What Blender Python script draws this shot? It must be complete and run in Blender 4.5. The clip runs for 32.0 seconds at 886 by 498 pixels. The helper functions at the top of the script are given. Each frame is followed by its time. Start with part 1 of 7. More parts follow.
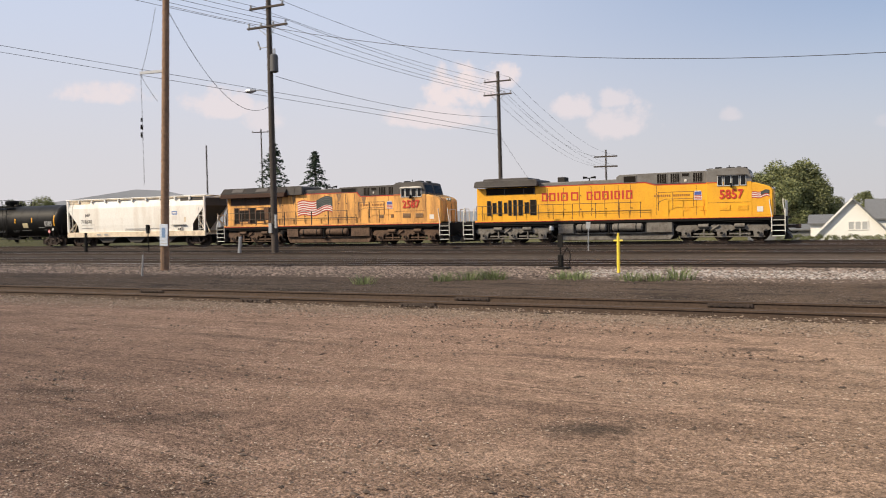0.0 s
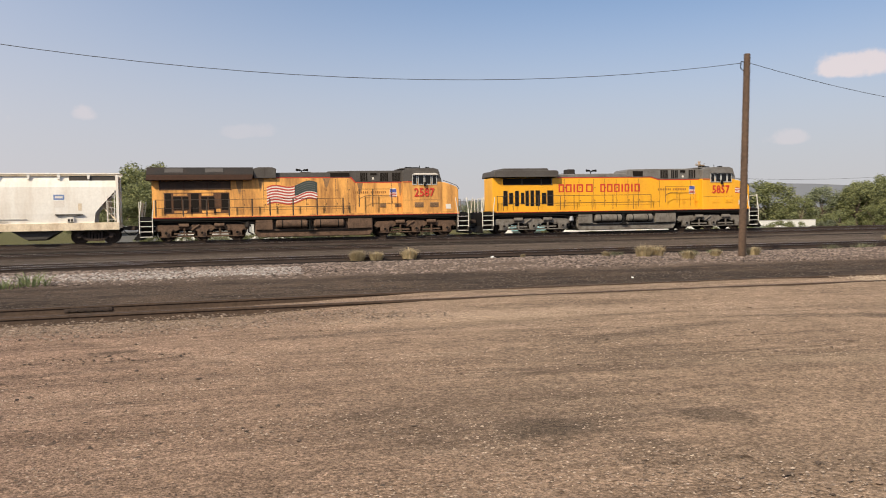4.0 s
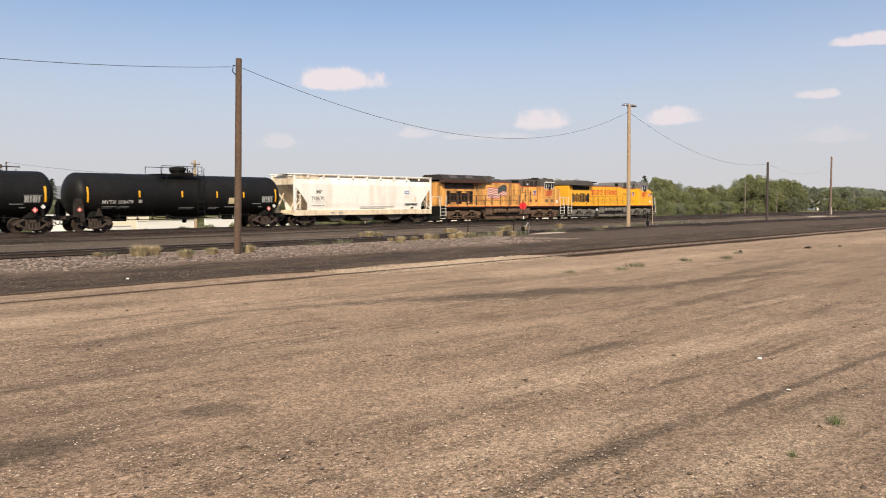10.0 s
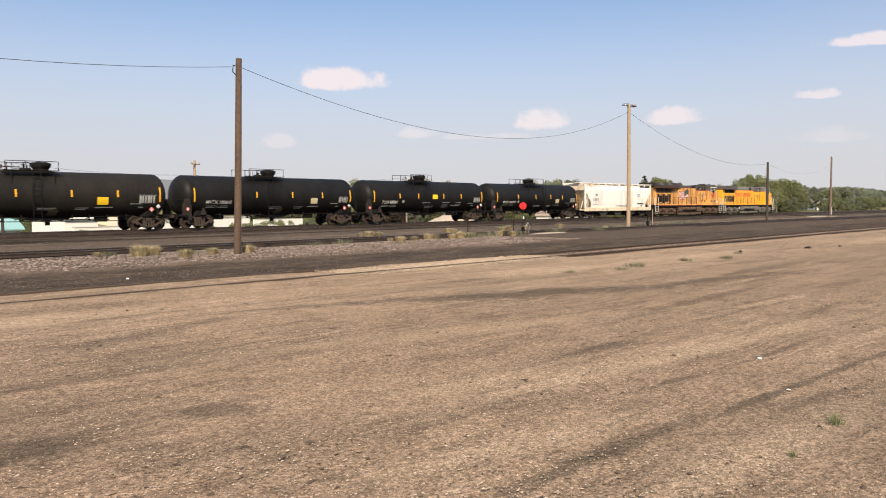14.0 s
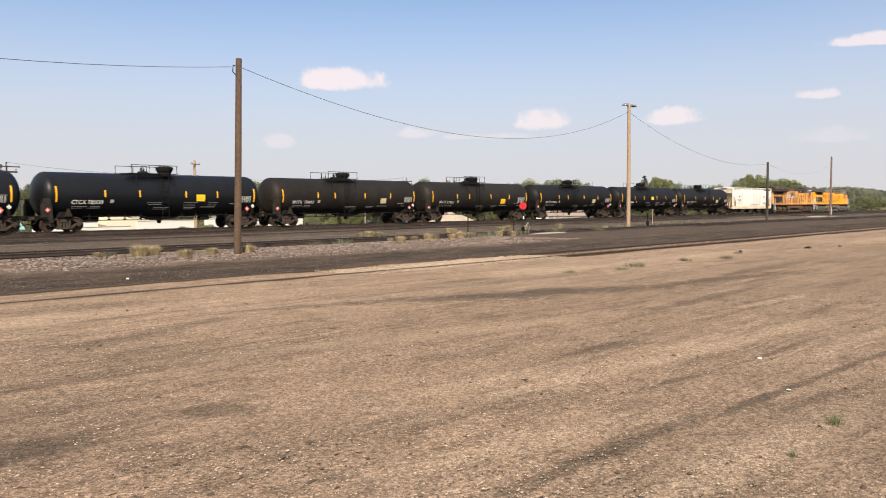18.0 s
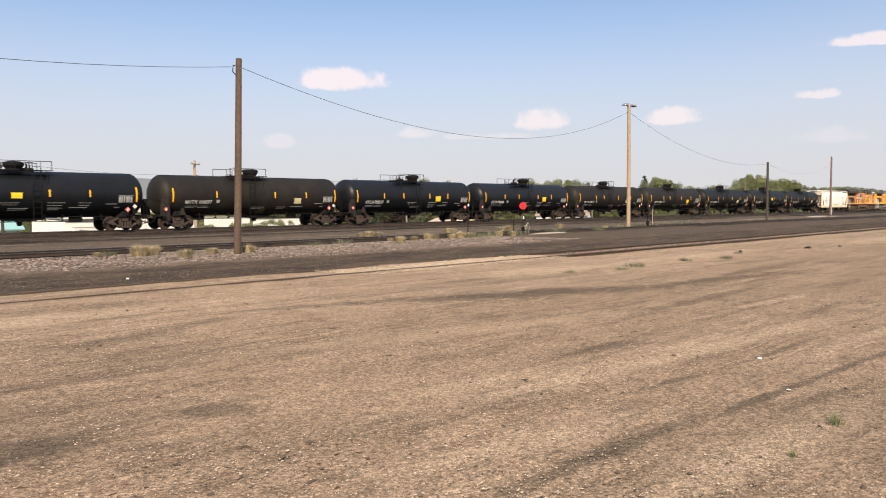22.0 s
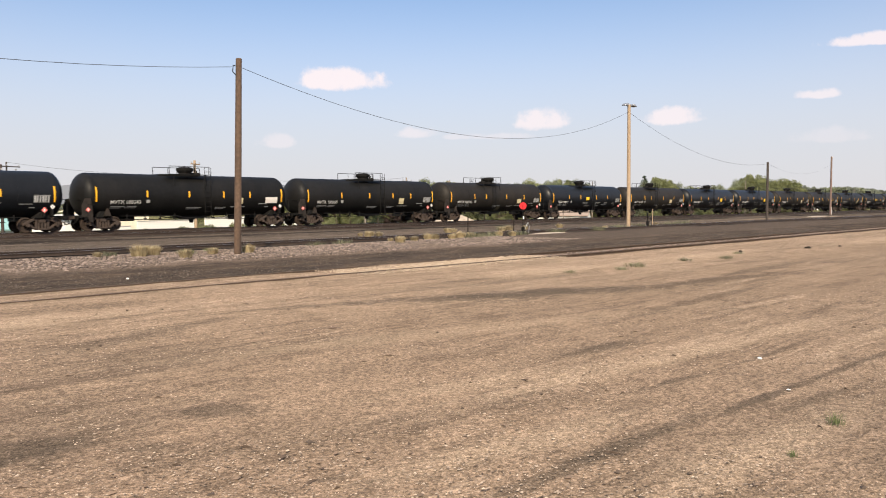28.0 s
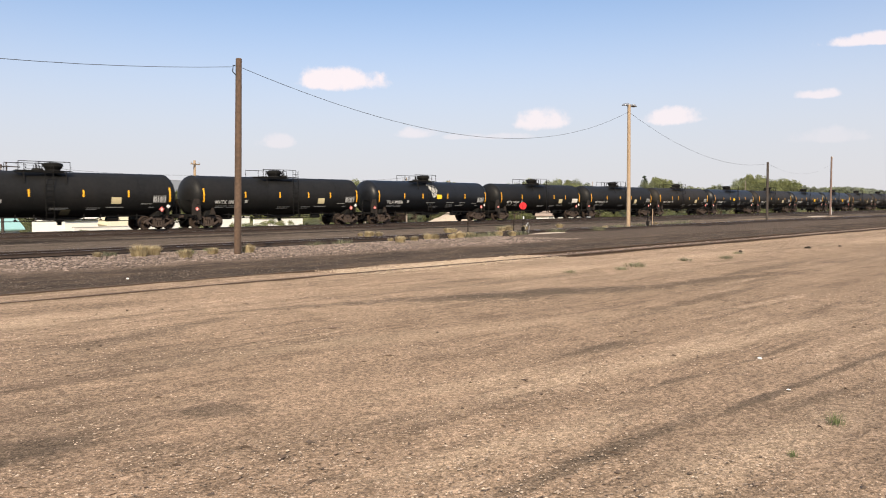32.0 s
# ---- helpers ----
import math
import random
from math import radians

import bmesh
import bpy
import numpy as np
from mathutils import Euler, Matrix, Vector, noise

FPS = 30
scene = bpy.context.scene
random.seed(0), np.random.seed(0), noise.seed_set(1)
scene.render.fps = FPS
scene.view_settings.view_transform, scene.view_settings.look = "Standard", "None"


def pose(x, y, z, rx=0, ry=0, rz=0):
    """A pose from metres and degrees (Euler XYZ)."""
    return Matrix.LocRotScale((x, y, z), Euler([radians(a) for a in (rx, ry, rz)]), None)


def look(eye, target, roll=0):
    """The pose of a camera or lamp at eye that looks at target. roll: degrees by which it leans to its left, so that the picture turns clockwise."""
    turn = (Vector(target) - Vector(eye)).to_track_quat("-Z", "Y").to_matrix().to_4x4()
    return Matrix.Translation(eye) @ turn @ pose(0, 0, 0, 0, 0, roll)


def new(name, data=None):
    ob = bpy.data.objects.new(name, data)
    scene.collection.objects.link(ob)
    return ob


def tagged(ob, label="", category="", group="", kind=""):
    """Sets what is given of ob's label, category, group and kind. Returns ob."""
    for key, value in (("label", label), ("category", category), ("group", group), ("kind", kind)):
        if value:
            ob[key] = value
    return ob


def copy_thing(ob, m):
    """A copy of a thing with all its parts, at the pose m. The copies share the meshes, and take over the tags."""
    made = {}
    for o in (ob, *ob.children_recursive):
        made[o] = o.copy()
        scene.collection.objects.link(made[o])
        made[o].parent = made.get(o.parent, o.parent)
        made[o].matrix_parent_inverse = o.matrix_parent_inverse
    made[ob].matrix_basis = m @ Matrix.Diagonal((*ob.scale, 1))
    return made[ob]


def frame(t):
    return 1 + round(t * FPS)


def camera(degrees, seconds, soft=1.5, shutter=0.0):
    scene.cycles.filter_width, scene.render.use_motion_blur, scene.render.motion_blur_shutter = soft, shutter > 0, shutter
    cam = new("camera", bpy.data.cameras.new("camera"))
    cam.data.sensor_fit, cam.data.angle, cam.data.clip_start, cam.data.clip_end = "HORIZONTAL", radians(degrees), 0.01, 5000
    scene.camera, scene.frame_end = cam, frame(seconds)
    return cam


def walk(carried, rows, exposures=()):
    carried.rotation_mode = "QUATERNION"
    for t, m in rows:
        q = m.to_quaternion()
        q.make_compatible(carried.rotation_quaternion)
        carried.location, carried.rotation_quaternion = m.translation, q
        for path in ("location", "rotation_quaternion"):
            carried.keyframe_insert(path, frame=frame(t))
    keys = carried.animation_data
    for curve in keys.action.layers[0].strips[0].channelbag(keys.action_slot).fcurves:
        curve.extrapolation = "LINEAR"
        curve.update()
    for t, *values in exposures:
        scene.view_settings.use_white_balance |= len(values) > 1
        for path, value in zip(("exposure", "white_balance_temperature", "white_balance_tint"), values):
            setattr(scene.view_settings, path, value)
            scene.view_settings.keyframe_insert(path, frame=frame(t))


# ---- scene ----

# ------------------------------------------------------------------ camera
cam = camera(57.56, 32.0, soft=1.0, shutter=0.25)
EYE = (0.0, 0.0, 1.72)
TURNS = (  # seconds, heading, tilt, lean
    (0.0, 31.07, -1.91, -1.16), (0.5, 26.72, -1.99, -1.13), (1.0, 21.39, -2.08, -1.11), (1.5, 15.93, -2.18, -1.06),
    (2.0, 9.88, -2.26, -1.04), (2.5, 2.74, -2.36, -1.03), (4.5, -17.14, -2.68, -0.82), (5.0, -22.80, -2.75, -0.71),
    (5.5, -28.39, -2.81, -0.62), (6.0, -32.65, -2.86, -0.52), (6.5, -36.35, -2.90, -0.49), (7.0, -39.16, -2.94, -0.47),
    (7.5, -41.58, -2.97, -0.43), (8.0, -44.09, -2.98, -0.39), (8.5, -45.86, -3.01, -0.36), (9.0, -46.72, -3.03, -0.31),
    (9.5, -47.02, -3.06, -0.30), (10.0, -47.03, -3.06, -0.30), (32.0, -47.03, -3.06, -0.30))


def gaze(heading, tilt, lean):
    return pose(*EYE, 90, 0, heading) @ pose(0, 0, 0, tilt) @ pose(0, 0, 0, 0, 0, lean)


walk(cam, [(t, gaze(h, p, r)) for t, h, p, r in TURNS],
     exposures=[(0.0, 0.06), (4.0, -0.03), (8.0, -0.02), (10.0, 0.13), (12.0, 0.20), (22.0, 0.31), (32.0, 0.35)])

# ------------------------------------------------------------------ sky and sun
SUN_AZ, SUN_EL = -138.0, 36.0
world = bpy.data.worlds.new("sky")
scene.world = world
world.use_nodes = True
wn, wl = world.node_tree.nodes, world.node_tree.links
wn.clear()


def wmath(op, a, b=None, c=None):
    n = wn.new("ShaderNodeMath")
    n.operation = op
    for k, v in enumerate((a, b, c)):
        if v is None:
            continue
        if isinstance(v, (int, float)):
            n.inputs[k].default_value = v
        else:
            wl.new(v, n.inputs[k])
    return n.outputs[0]


sky = wn.new("ShaderNodeTexSky")
sky.sky_type, sky.sun_disc = "NISHITA", False
sky.sun_elevation, sky.sun_rotation = radians(SUN_EL), radians(SUN_AZ % 360)
sky.air_density, sky.dust_density, sky.ozone_density, sky.altitude = 1.0, 1.2, 2.5, 1500
coord = wn.new("ShaderNodeTexCoord")
sep = wn.new("ShaderNodeSeparateXYZ")
wl.new(coord.outputs["Generated"], sep.inputs[0])
az = wmath("MULTIPLY", wmath("ARCTAN2", sep.outputs[0], sep.outputs[1]), 180 / math.pi)
el = wmath("MULTIPLY", wmath("ARCSINE", sep.outputs[2]), 180 / math.pi)
puff = wn.new("ShaderNodeTexNoise")
puff.inputs["Scale"].default_value, puff.inputs["Detail"].default_value, puff.inputs["Roughness"].default_value = 42, 5, 0.62
wl.new(coord.outputs["Generated"], puff.inputs["Vector"])
billow = wn.new("ShaderNodeTexNoise")
billow.inputs["Scale"].default_value, billow.inputs["Detail"].default_value = 19, 3
wl.new(coord.outputs["Generated"], billow.inputs["Vector"])
wob = wmath("ADD", wmath("MULTIPLY", wmath("SUBTRACT", puff.outputs[0], 0.5), 3.6), wmath("MULTIPLY", wmath("SUBTRACT", billow.outputs[0], 0.5), 3.0))
CLOUDS = (  # azimuth, elevation, half width, half height, weight
    (-53.4, 8.6, 2.9, 0.95, .75), (-46.6, 8.1, 2.3, 1.3, .7), (-43.2, 7.2, 1.4, 1.2, .5), (-31.6, 7.2, 3.2, 1.1, .8), (-29.4, 9.0, 2.6, 1.9, 1.0), (-27.2, 9.8, 1.6, 1.2, .9),
    (-21.8, 7.6, 1.5, 1.2, .7), (-18.4, 6.4, 2.0, 1.6, .62), (-18.9, 8.0, 1.2, 0.9, .6), (-11.3, 6.6, 0.8, 0.6, .4), (-1.0, 5.6, 1.8, 0.6, .2),
    (40.3, 8.6, 3.3, 0.95, .86), (54.1, 5.8, 1.7, 0.95, .72), (63.1, 5.8, 1.7, 0.75, .72), (45.3, 5.0, 1.5, 0.5, .45),
    (50.1, 4.8, 3.0, 0.3, .3), (71.9, 6.9, 1.3, 0.4, .65), (74.2, 10.0, 2.2, 0.45, .8), (35.4, 4.4, 1.2, 0.6, .35), (72.9, 4.2, 2.6, 0.6, .2))
mask = None
for a, e, w, h, k in CLOUDS:
    du = wmath("DIVIDE", wmath("SUBTRACT", az, a), w)
    above = wmath("DIVIDE", wmath("SUBTRACT", el, e), h)
    dv = wmath("MINIMUM", above, wmath("MULTIPLY", above, 2.0))
    q = wmath("ADD", wmath("ADD", wmath("MULTIPLY", du, du), wmath("MULTIPLY", dv, dv)), wob)
    m = wn.new("ShaderNodeMapRange")
    m.interpolation_type = "SMOOTHSTEP"
    m.inputs["From Min"].default_value, m.inputs["From Max"].default_value = 1.5, 0.15
    m.inputs["To Max"].default_value = k
    wl.new(q, m.inputs[0])
    mask = m.outputs[0] if mask is None else wmath("MAXIMUM", mask, m.outputs[0])
haze = wn.new("ShaderNodeMapRange")
haze.interpolation_type = "SMOOTHERSTEP"
haze.inputs["From Min"].default_value, haze.inputs["From Max"].default_value = 20.0, -1.0
haze.inputs["To Max"].default_value = 0.92
wl.new(el, haze.inputs[0])
sunward = wmath("ADD", wmath("MULTIPLY", sep.outputs[0], math.sin(radians(SUN_AZ))), wmath("MULTIPLY", sep.outputs[1], math.cos(radians(SUN_AZ))))
glare = wn.new("ShaderNodeMapRange")
glare.interpolation_type = "SMOOTHSTEP"
glare.inputs["From Min"].default_value, glare.inputs["From Max"].default_value = -1.0, -0.1
glare.inputs["To Max"].default_value = 0.77
wl.new(sunward, glare.inputs[0])
hz = wn.new("ShaderNodeMix")
hz.data_type = "RGBA"
hz.inputs[7].default_value = (4.92, 4.74, 5.0, 1)
wl.new(haze.outputs[0], hz.inputs[0])
wl.new(sky.outputs[0], hz.inputs[6])
cl = wn.new("ShaderNodeMix")
cl.data_type = "RGBA"
cl.inputs[7].default_value = (7.4, 6.5, 6.5, 1)
wl.new(mask, cl.inputs[0])
gl = wn.new("ShaderNodeMix")
gl.data_type = "RGBA"
low = wn.new("ShaderNodeMix")
low.data_type = "RGBA"
low.inputs[6].default_value = (6.05, 6.55, 7.9, 1)
low.inputs[7].default_value = (6.32, 5.97, 6.02, 1)
wl.new(haze.outputs[0], low.inputs[0])
wl.new(low.outputs[2], gl.inputs[7])
wl.new(glare.outputs[0], gl.inputs[0])
wl.new(hz.outputs[2], gl.inputs[6])
wl.new(gl.outputs[2], cl.inputs[6])
bg = wn.new("ShaderNodeBackground")
bg.inputs["Strength"].default_value = 0.112
wl.new(cl.outputs[2], bg.inputs["Color"])
wout = wn.new("ShaderNodeOutputWorld")
wl.new(bg.outputs[0], wout.inputs[0])

sun = new("sun", bpy.data.lights.new("sun", "SUN"))
sun.data.energy, sun.data.angle, sun.data.color = 5.2, radians(0.8), (1.0, 0.84, 0.63)
to_sun = Vector((math.sin(radians(SUN_AZ)) * math.cos(radians(SUN_EL)), math.cos(radians(SUN_AZ)) * math.cos(radians(SUN_EL)), math.sin(radians(SUN_EL))))
sun.matrix_world = look((0, 0, 60), Vector((0, 0, 60)) - to_sun)

# ------------------------------------------------------------------ materials
MATS = {}


def mat(name, rgb, rough=0.6, metal=0.0, grain=30.0, var=0.18, stain=None, stain_amt=0.0, stain_scale=1.2, streak=1.0, bump=0.0, per_object=0.0):
    """Principled paint with fine grain, larger stains (streak over 1 stretches them downwards) and relief."""
    if name in MATS:
        return MATS[name]
    m = bpy.data.materials.new(name)
    m.use_nodes = True
    nt = m.node_tree
    N, L = nt.nodes, nt.links
    p = N["Principled BSDF"]
    p.inputs["Roughness"].default_value, p.inputs["Metallic"].default_value = rough, metal
    tc = N.new("ShaderNodeTexCoord")
    n1 = N.new("ShaderNodeTexNoise")
    n1.inputs["Scale"].default_value, n1.inputs["Detail"].default_value = grain, 4
    L.new(tc.outputs["Object"], n1.inputs["Vector"])
    hsv = N.new("ShaderNodeHueSaturation")
    hsv.inputs["Color"].default_value = (*rgb, 1)
    mr = N.new("ShaderNodeMapRange")
    mr.inputs["From Min"].default_value, mr.inputs["From Max"].default_value = 0.3, 0.7
    mr.inputs["To Min"].default_value, mr.inputs["To Max"].default_value = 1 - var, 1 + var
    L.new(n1.outputs[0], mr.inputs[0])
    value = mr.outputs[0]
    if per_object:
        oi = N.new("ShaderNodeObjectInfo")
        mm = N.new("ShaderNodeMapRange")
        mm.inputs["To Min"].default_value, mm.inputs["To Max"].default_value = 1 - per_object, 1 + per_object
        L.new(oi.outputs["Random"], mm.inputs[0])
        mul = N.new("ShaderNodeMath")
        mul.operation = "MULTIPLY"
        L.new(mm.outputs[0], mul.inputs[0])
        L.new(value, mul.inputs[1])
        value = mul.outputs[0]
    L.new(value, hsv.inputs["Value"])
    colour = hsv.outputs[0]
    if stain:
        mp = N.new("ShaderNodeMapping")
        mp.inputs["Scale"].default_value = (1, 1, 1 / streak)
        L.new(tc.outputs["Object"], mp.inputs["Vector"])
        n2 = N.new("ShaderNodeTexNoise")
        n2.inputs["Scale"].default_value, n2.inputs["Detail"].default_value, n2.inputs["Roughness"].default_value = stain_scale, 6, 0.65
        L.new(mp.outputs[0], n2.inputs["Vector"])
        m2 = N.new("ShaderNodeMapRange")
        m2.interpolation_type = "SMOOTHSTEP"
        m2.inputs["From Min"].default_value, m2.inputs["From Max"].default_value, m2.inputs["To Max"].default_value = 0.42, 0.72, stain_amt
        L.new(n2.outputs[0], m2.inputs[0])
        mix = N.new("ShaderNodeMix")
        mix.data_type = "RGBA"
        mix.inputs[7].default_value = (*stain, 1)
        L.new(m2.outputs[0], mix.inputs[0])
        L.new(colour, mix.inputs[6])
        colour = mix.outputs[2]
    L.new(colour, p.inputs["Base Color"])
    if bump:
        b = N.new("ShaderNodeBump")
        b.inputs["Strength"].default_value, b.inputs["Distance"].default_value = min(1.0, bump * 20), bump
        L.new(n1.outputs[0], b.inputs["Height"])
        L.new(b.outputs[0], p.inputs["Normal"])
    MATS[name] = m
    return m


YELLOW = mat("armour_yellow_paint", (0.84, 0.41, 0.018), 0.45, 0, 14, 0.07, (0.42, 0.20, 0.03), 0.3, 1.0, 5)
FADED = mat("faded_orange_yellow_paint", (0.80, 0.40, 0.10), 0.6, 0, 10, 0.08, (0.17, 0.072, 0.028), 0.85, 1.1, 6)
ROOFGREY = mat("harbour_grey_paint", (0.165, 0.158, 0.147), 0.6, 0, 10, 0.14, (0.08, 0.065, 0.05), 0.6, 1.0)
SOOT = mat("sooty_black_roof", (0.03, 0.027, 0.025), 0.7, 0, 10, 0.2, (0.06, 0.04, 0.03), 0.4, 1.0)
SOOTROOF = mat("sooty_dark_grey_roof", (0.075, 0.068, 0.062), 0.7, 0, 10, 0.16, (0.04, 0.032, 0.027), 0.6, 1.0)
RUSTWING = mat("rusty_radiator_side", (0.06, 0.033, 0.023), 0.7, 0, 12, 0.2, (0.05, 0.03, 0.025), 0.6, 1.3)
TRUCKGREY = mat("dusty_truck_grey", (0.18, 0.167, 0.148), 0.75, 0, 14, 0.2, (0.065, 0.05, 0.04), 0.8, 2.2)
TRUCKRUST = mat("rusty_truck_brown", (0.13, 0.084, 0.058), 0.8, 0, 14, 0.25, (0.045, 0.03, 0.023), 0.8, 2.2)
DARK = mat("grimy_black_steel", (0.010, 0.0095, 0.009), 0.7, 0, 20, 0.3)
GRILLE = mat("dark_grille_mesh", (0.014, 0.011, 0.009), 0.7, 0.1, 60, 0.4)
# brown grime together with the shade below the radiator wing
GRIMYSHADE = mat("grimy_shaded_screen", (0.045, 0.026, 0.017), 0.7, 0, 12, 0.3, (0.10, 0.05, 0.025), 0.5, 2.0, 4)
GRIMYPANEL = mat("grimy_tan_panel", (0.30, 0.17, 0.075), 0.7, 0, 14, 0.2, (0.14, 0.08, 0.04), 0.6, 2.0)
FADEDINK = mat("faded_black_lettering", (0.13, 0.12, 0.11), 0.6, 0, 20, 0.3)
REDPAINT = mat("red_lettering_paint", (0.55, 0.035, 0.02), 0.5, 0, 20, 0.1, (0.35, 0.1, 0.05), 0.3, 3)
REDLINE = mat("red_stripe_paint", (0.5, 0.045, 0.025), 0.5, 0, 20, 0.12)
WHITEPAINT = mat("white_marking_paint", (0.75, 0.74, 0.70), 0.55, 0, 20, 0.08)
STENCILWHITE = mat("worn_white_stencil", (0.58, 0.57, 0.54), 0.6, 0, 30, 0.2)
GREYMARK = mat("worn_stencil_paint", (0.34, 0.34, 0.33), 0.6, 0, 30, 0.25)
BLUEPAINT = mat("flag_blue_paint", (0.04, 0.055, 0.05), 0.5, 0, 20, 0.15)
FLAGRED = mat("flag_red_paint", (0.42, 0.05, 0.035), 0.5, 0, 20, 0.15)
STARWHITE = mat("flag_white_paint", (0.70, 0.66, 0.60), 0.5, 0, 20, 0.1)
RAILWHITE = mat("white_handrail_paint", (0.66, 0.64, 0.58), 0.5, 0, 20, 0.1)
FRAMEGREY = mat("bright_window_frame", (0.55, 0.55, 0.53), 0.4, 0.3, 20, 0.1)
BLACKRAIL = mat("dark_handrail_paint", (0.05, 0.035, 0.025), 0.6, 0, 20, 0.2)
TANKBLACK = mat("dusty_black_tank_paint", (0.009, 0.009, 0.009), 0.5, 0, 5, 0.18, (0.022, 0.020, 0.018), 0.35, 0.7, 4, per_object=0.2)
TANKBLUE = mat("glossy_blue_black_tank_paint", (0.0065, 0.0075, 0.0095), 0.40, 0, 5, 0.15, (0.018, 0.018, 0.02), 0.25, 0.7, 4)
TANKBROWN = mat("weathered_brown_black_tank_paint", (0.015, 0.0135, 0.012), 0.55, 0, 5, 0.2, (0.032, 0.026, 0.02), 0.5, 0.6, 4)
SADDLE = mat("dusty_saddle_steel", (0.022, 0.019, 0.017), 0.7, 0, 12, 0.3, (0.045, 0.033, 0.026), 0.5, 2.0)
REFLECT = mat("yellow_reflector_strip", (0.85, 0.42, 0.015), 0.4, 0, 20, 0.08)
PLATEYELLOW = mat("yellow_panel_paint", (0.85, 0.55, 0.02), 0.5, 0, 20, 0.06)
PLATECREAM = mat("cream_panel_paint", (0.55, 0.47, 0.28), 0.6, 0, 20, 0.1)
PLATEGREY = mat("faded_grey_panel_paint", (0.13, 0.125, 0.12), 0.6, 0, 40, 0.25)
OLIVE = mat("olive_brown_patch", (0.10, 0.085, 0.045), 0.7, 0, 20, 0.3)
PINK = mat("red_white_placard", (0.70, 0.16, 0.14), 0.5, 0, 20, 0.1)
HOPPERWHITE = mat("grimy_white_hopper_paint", (0.80, 0.785, 0.735), 0.6, 0, 8, 0.05, (0.50, 0.40, 0.30), 0.42, 0.9, 6)
HOPPERSILL = mat("dirty_cream_sill_paint", (0.70, 0.60, 0.45), 0.65, 0, 10, 0.1, (0.30, 0.19, 0.10), 0.65, 1.4, 2)
HOPPERDARK = mat("dark_hopper_end", (0.05, 0.045, 0.04), 0.7, 0, 12, 0.25)
FREIGHTTRUCK = mat("brown_freight_truck_steel", (0.055, 0.042, 0.036), 0.75, 0.1, 16, 0.25, (0.12, 0.082, 0.06), 0.4, 2.4)
WHEELSTEEL = mat("worn_wheel_steel", (0.05, 0.038, 0.031), 0.65, 0.3, 16, 0.25, (0.085, 0.055, 0.04), 0.5, 3.0)
RAILSTEEL = mat("rusty_rail_steel", (0.06, 0.042, 0.033), 0.6, 0.25, 20, 0.3, (0.03, 0.022, 0.018), 0.6, 0.8)
SIDINGRAIL = mat("dusty_rust_rail", (0.07, 0.045, 0.03), 0.85, 0.0, 16, 0.3, (0.05, 0.035, 0.027), 0.5, 1.2)
RAILTOP = mat("polished_rail_head", (0.55, 0.51, 0.47), 0.3, 0.9, 20, 0.15)
TIEWOOD = mat("dark_creosoted_wood", (0.03, 0.023, 0.019), 0.85, 0, 18, 0.3, (0.07, 0.055, 0.043), 0.5, 2.0, per_object=0.3)
POLEWOOD = mat("weathered_brown_pole_wood", (0.10, 0.062, 0.04), 0.85, 0, 9, 0.3, (0.032, 0.022, 0.017), 0.8, 1.5, 10, 0.004)
PALEWOOD = mat("pale_tan_pole_wood", (0.36, 0.265, 0.175), 0.8, 0, 9, 0.2, (0.20, 0.12, 0.065), 0.55, 1.5, 10, 0.004)
GREYWOOD = mat("bleached_grey_pole_wood", (0.26, 0.215, 0.18), 0.85, 0, 9, 0.2, (0.14, 0.10, 0.08), 0.5, 1.5, 10)
ORANGEWOOD = mat("sunlit_tan_pole_wood", (0.24, 0.145, 0.085), 0.8, 0, 9, 0.25, (0.07, 0.045, 0.033), 0.8, 1.2, 14, 0.004)
DARKWOOD = mat("dark_tarred_pole_wood", (0.05, 0.04, 0.034), 0.85, 0, 9, 0.25, (0.10, 0.075, 0.055), 0.5, 1.5, 10, 0.004)
METALGREY = mat("galvanised_metal", (0.38, 0.39, 0.40), 0.45, 0.7, 25, 0.15)
PORCELAIN = mat("grey_porcelain", (0.32, 0.33, 0.35), 0.3, 0, 20, 0.1)
WIREMAT = mat("dark_cable", (0.05, 0.05, 0.052), 0.6, 0.2, 20, 0.1)
SIGNRED = mat("red_sign_enamel", (0.62, 0.012, 0.018), 0.4, 0, 20, 0.05)
POSTYELLOW = mat("yellow_post_paint", (0.83, 0.62, 0.05), 0.5, 0, 20, 0.08, (0.4, 0.3, 0.1), 0.3, 3)
STONE = mat("pale_gravel_stone", (0.36, 0.30, 0.25), 0.85, 0, 40, 0.2)
HOUSEWHITE = mat("white_clapboard", (0.80, 0.79, 0.74), 0.6, 0, 12, 0.06)
HOUSEROOF = mat("grey_shingle_roof", (0.14, 0.145, 0.15), 0.8, 0, 8, 0.2)
# house panes are a pale grey surface in place of glass
PALEPANE = mat("pale_grey_pane", (0.42, 0.43, 0.42), 0.2, 0, 6, 0.1)
APRON = mat("pale_dusty_stone", (0.42, 0.35, 0.275), 0.9, 0, 30, 0.3, (0.20, 0.16, 0.125), 0.5, 2.5, 1, 0.01)
TEAL = mat("teal_metal_roof", (0.26, 0.46, 0.45), 0.5, 0, 8, 0.08)
CREAMWALL = mat("pale_cream_wall", (0.78, 0.72, 0.56), 0.6, 0, 8, 0.08)
TANROOF = mat("tan_shingle_roof", (0.30, 0.235, 0.19), 0.8, 0, 8, 0.2)
CONCRETE = mat("bleached_concrete", (0.52, 0.49, 0.45), 0.8, 0, 6, 0.1, (0.4, 0.36, 0.3), 0.4, 0.8)
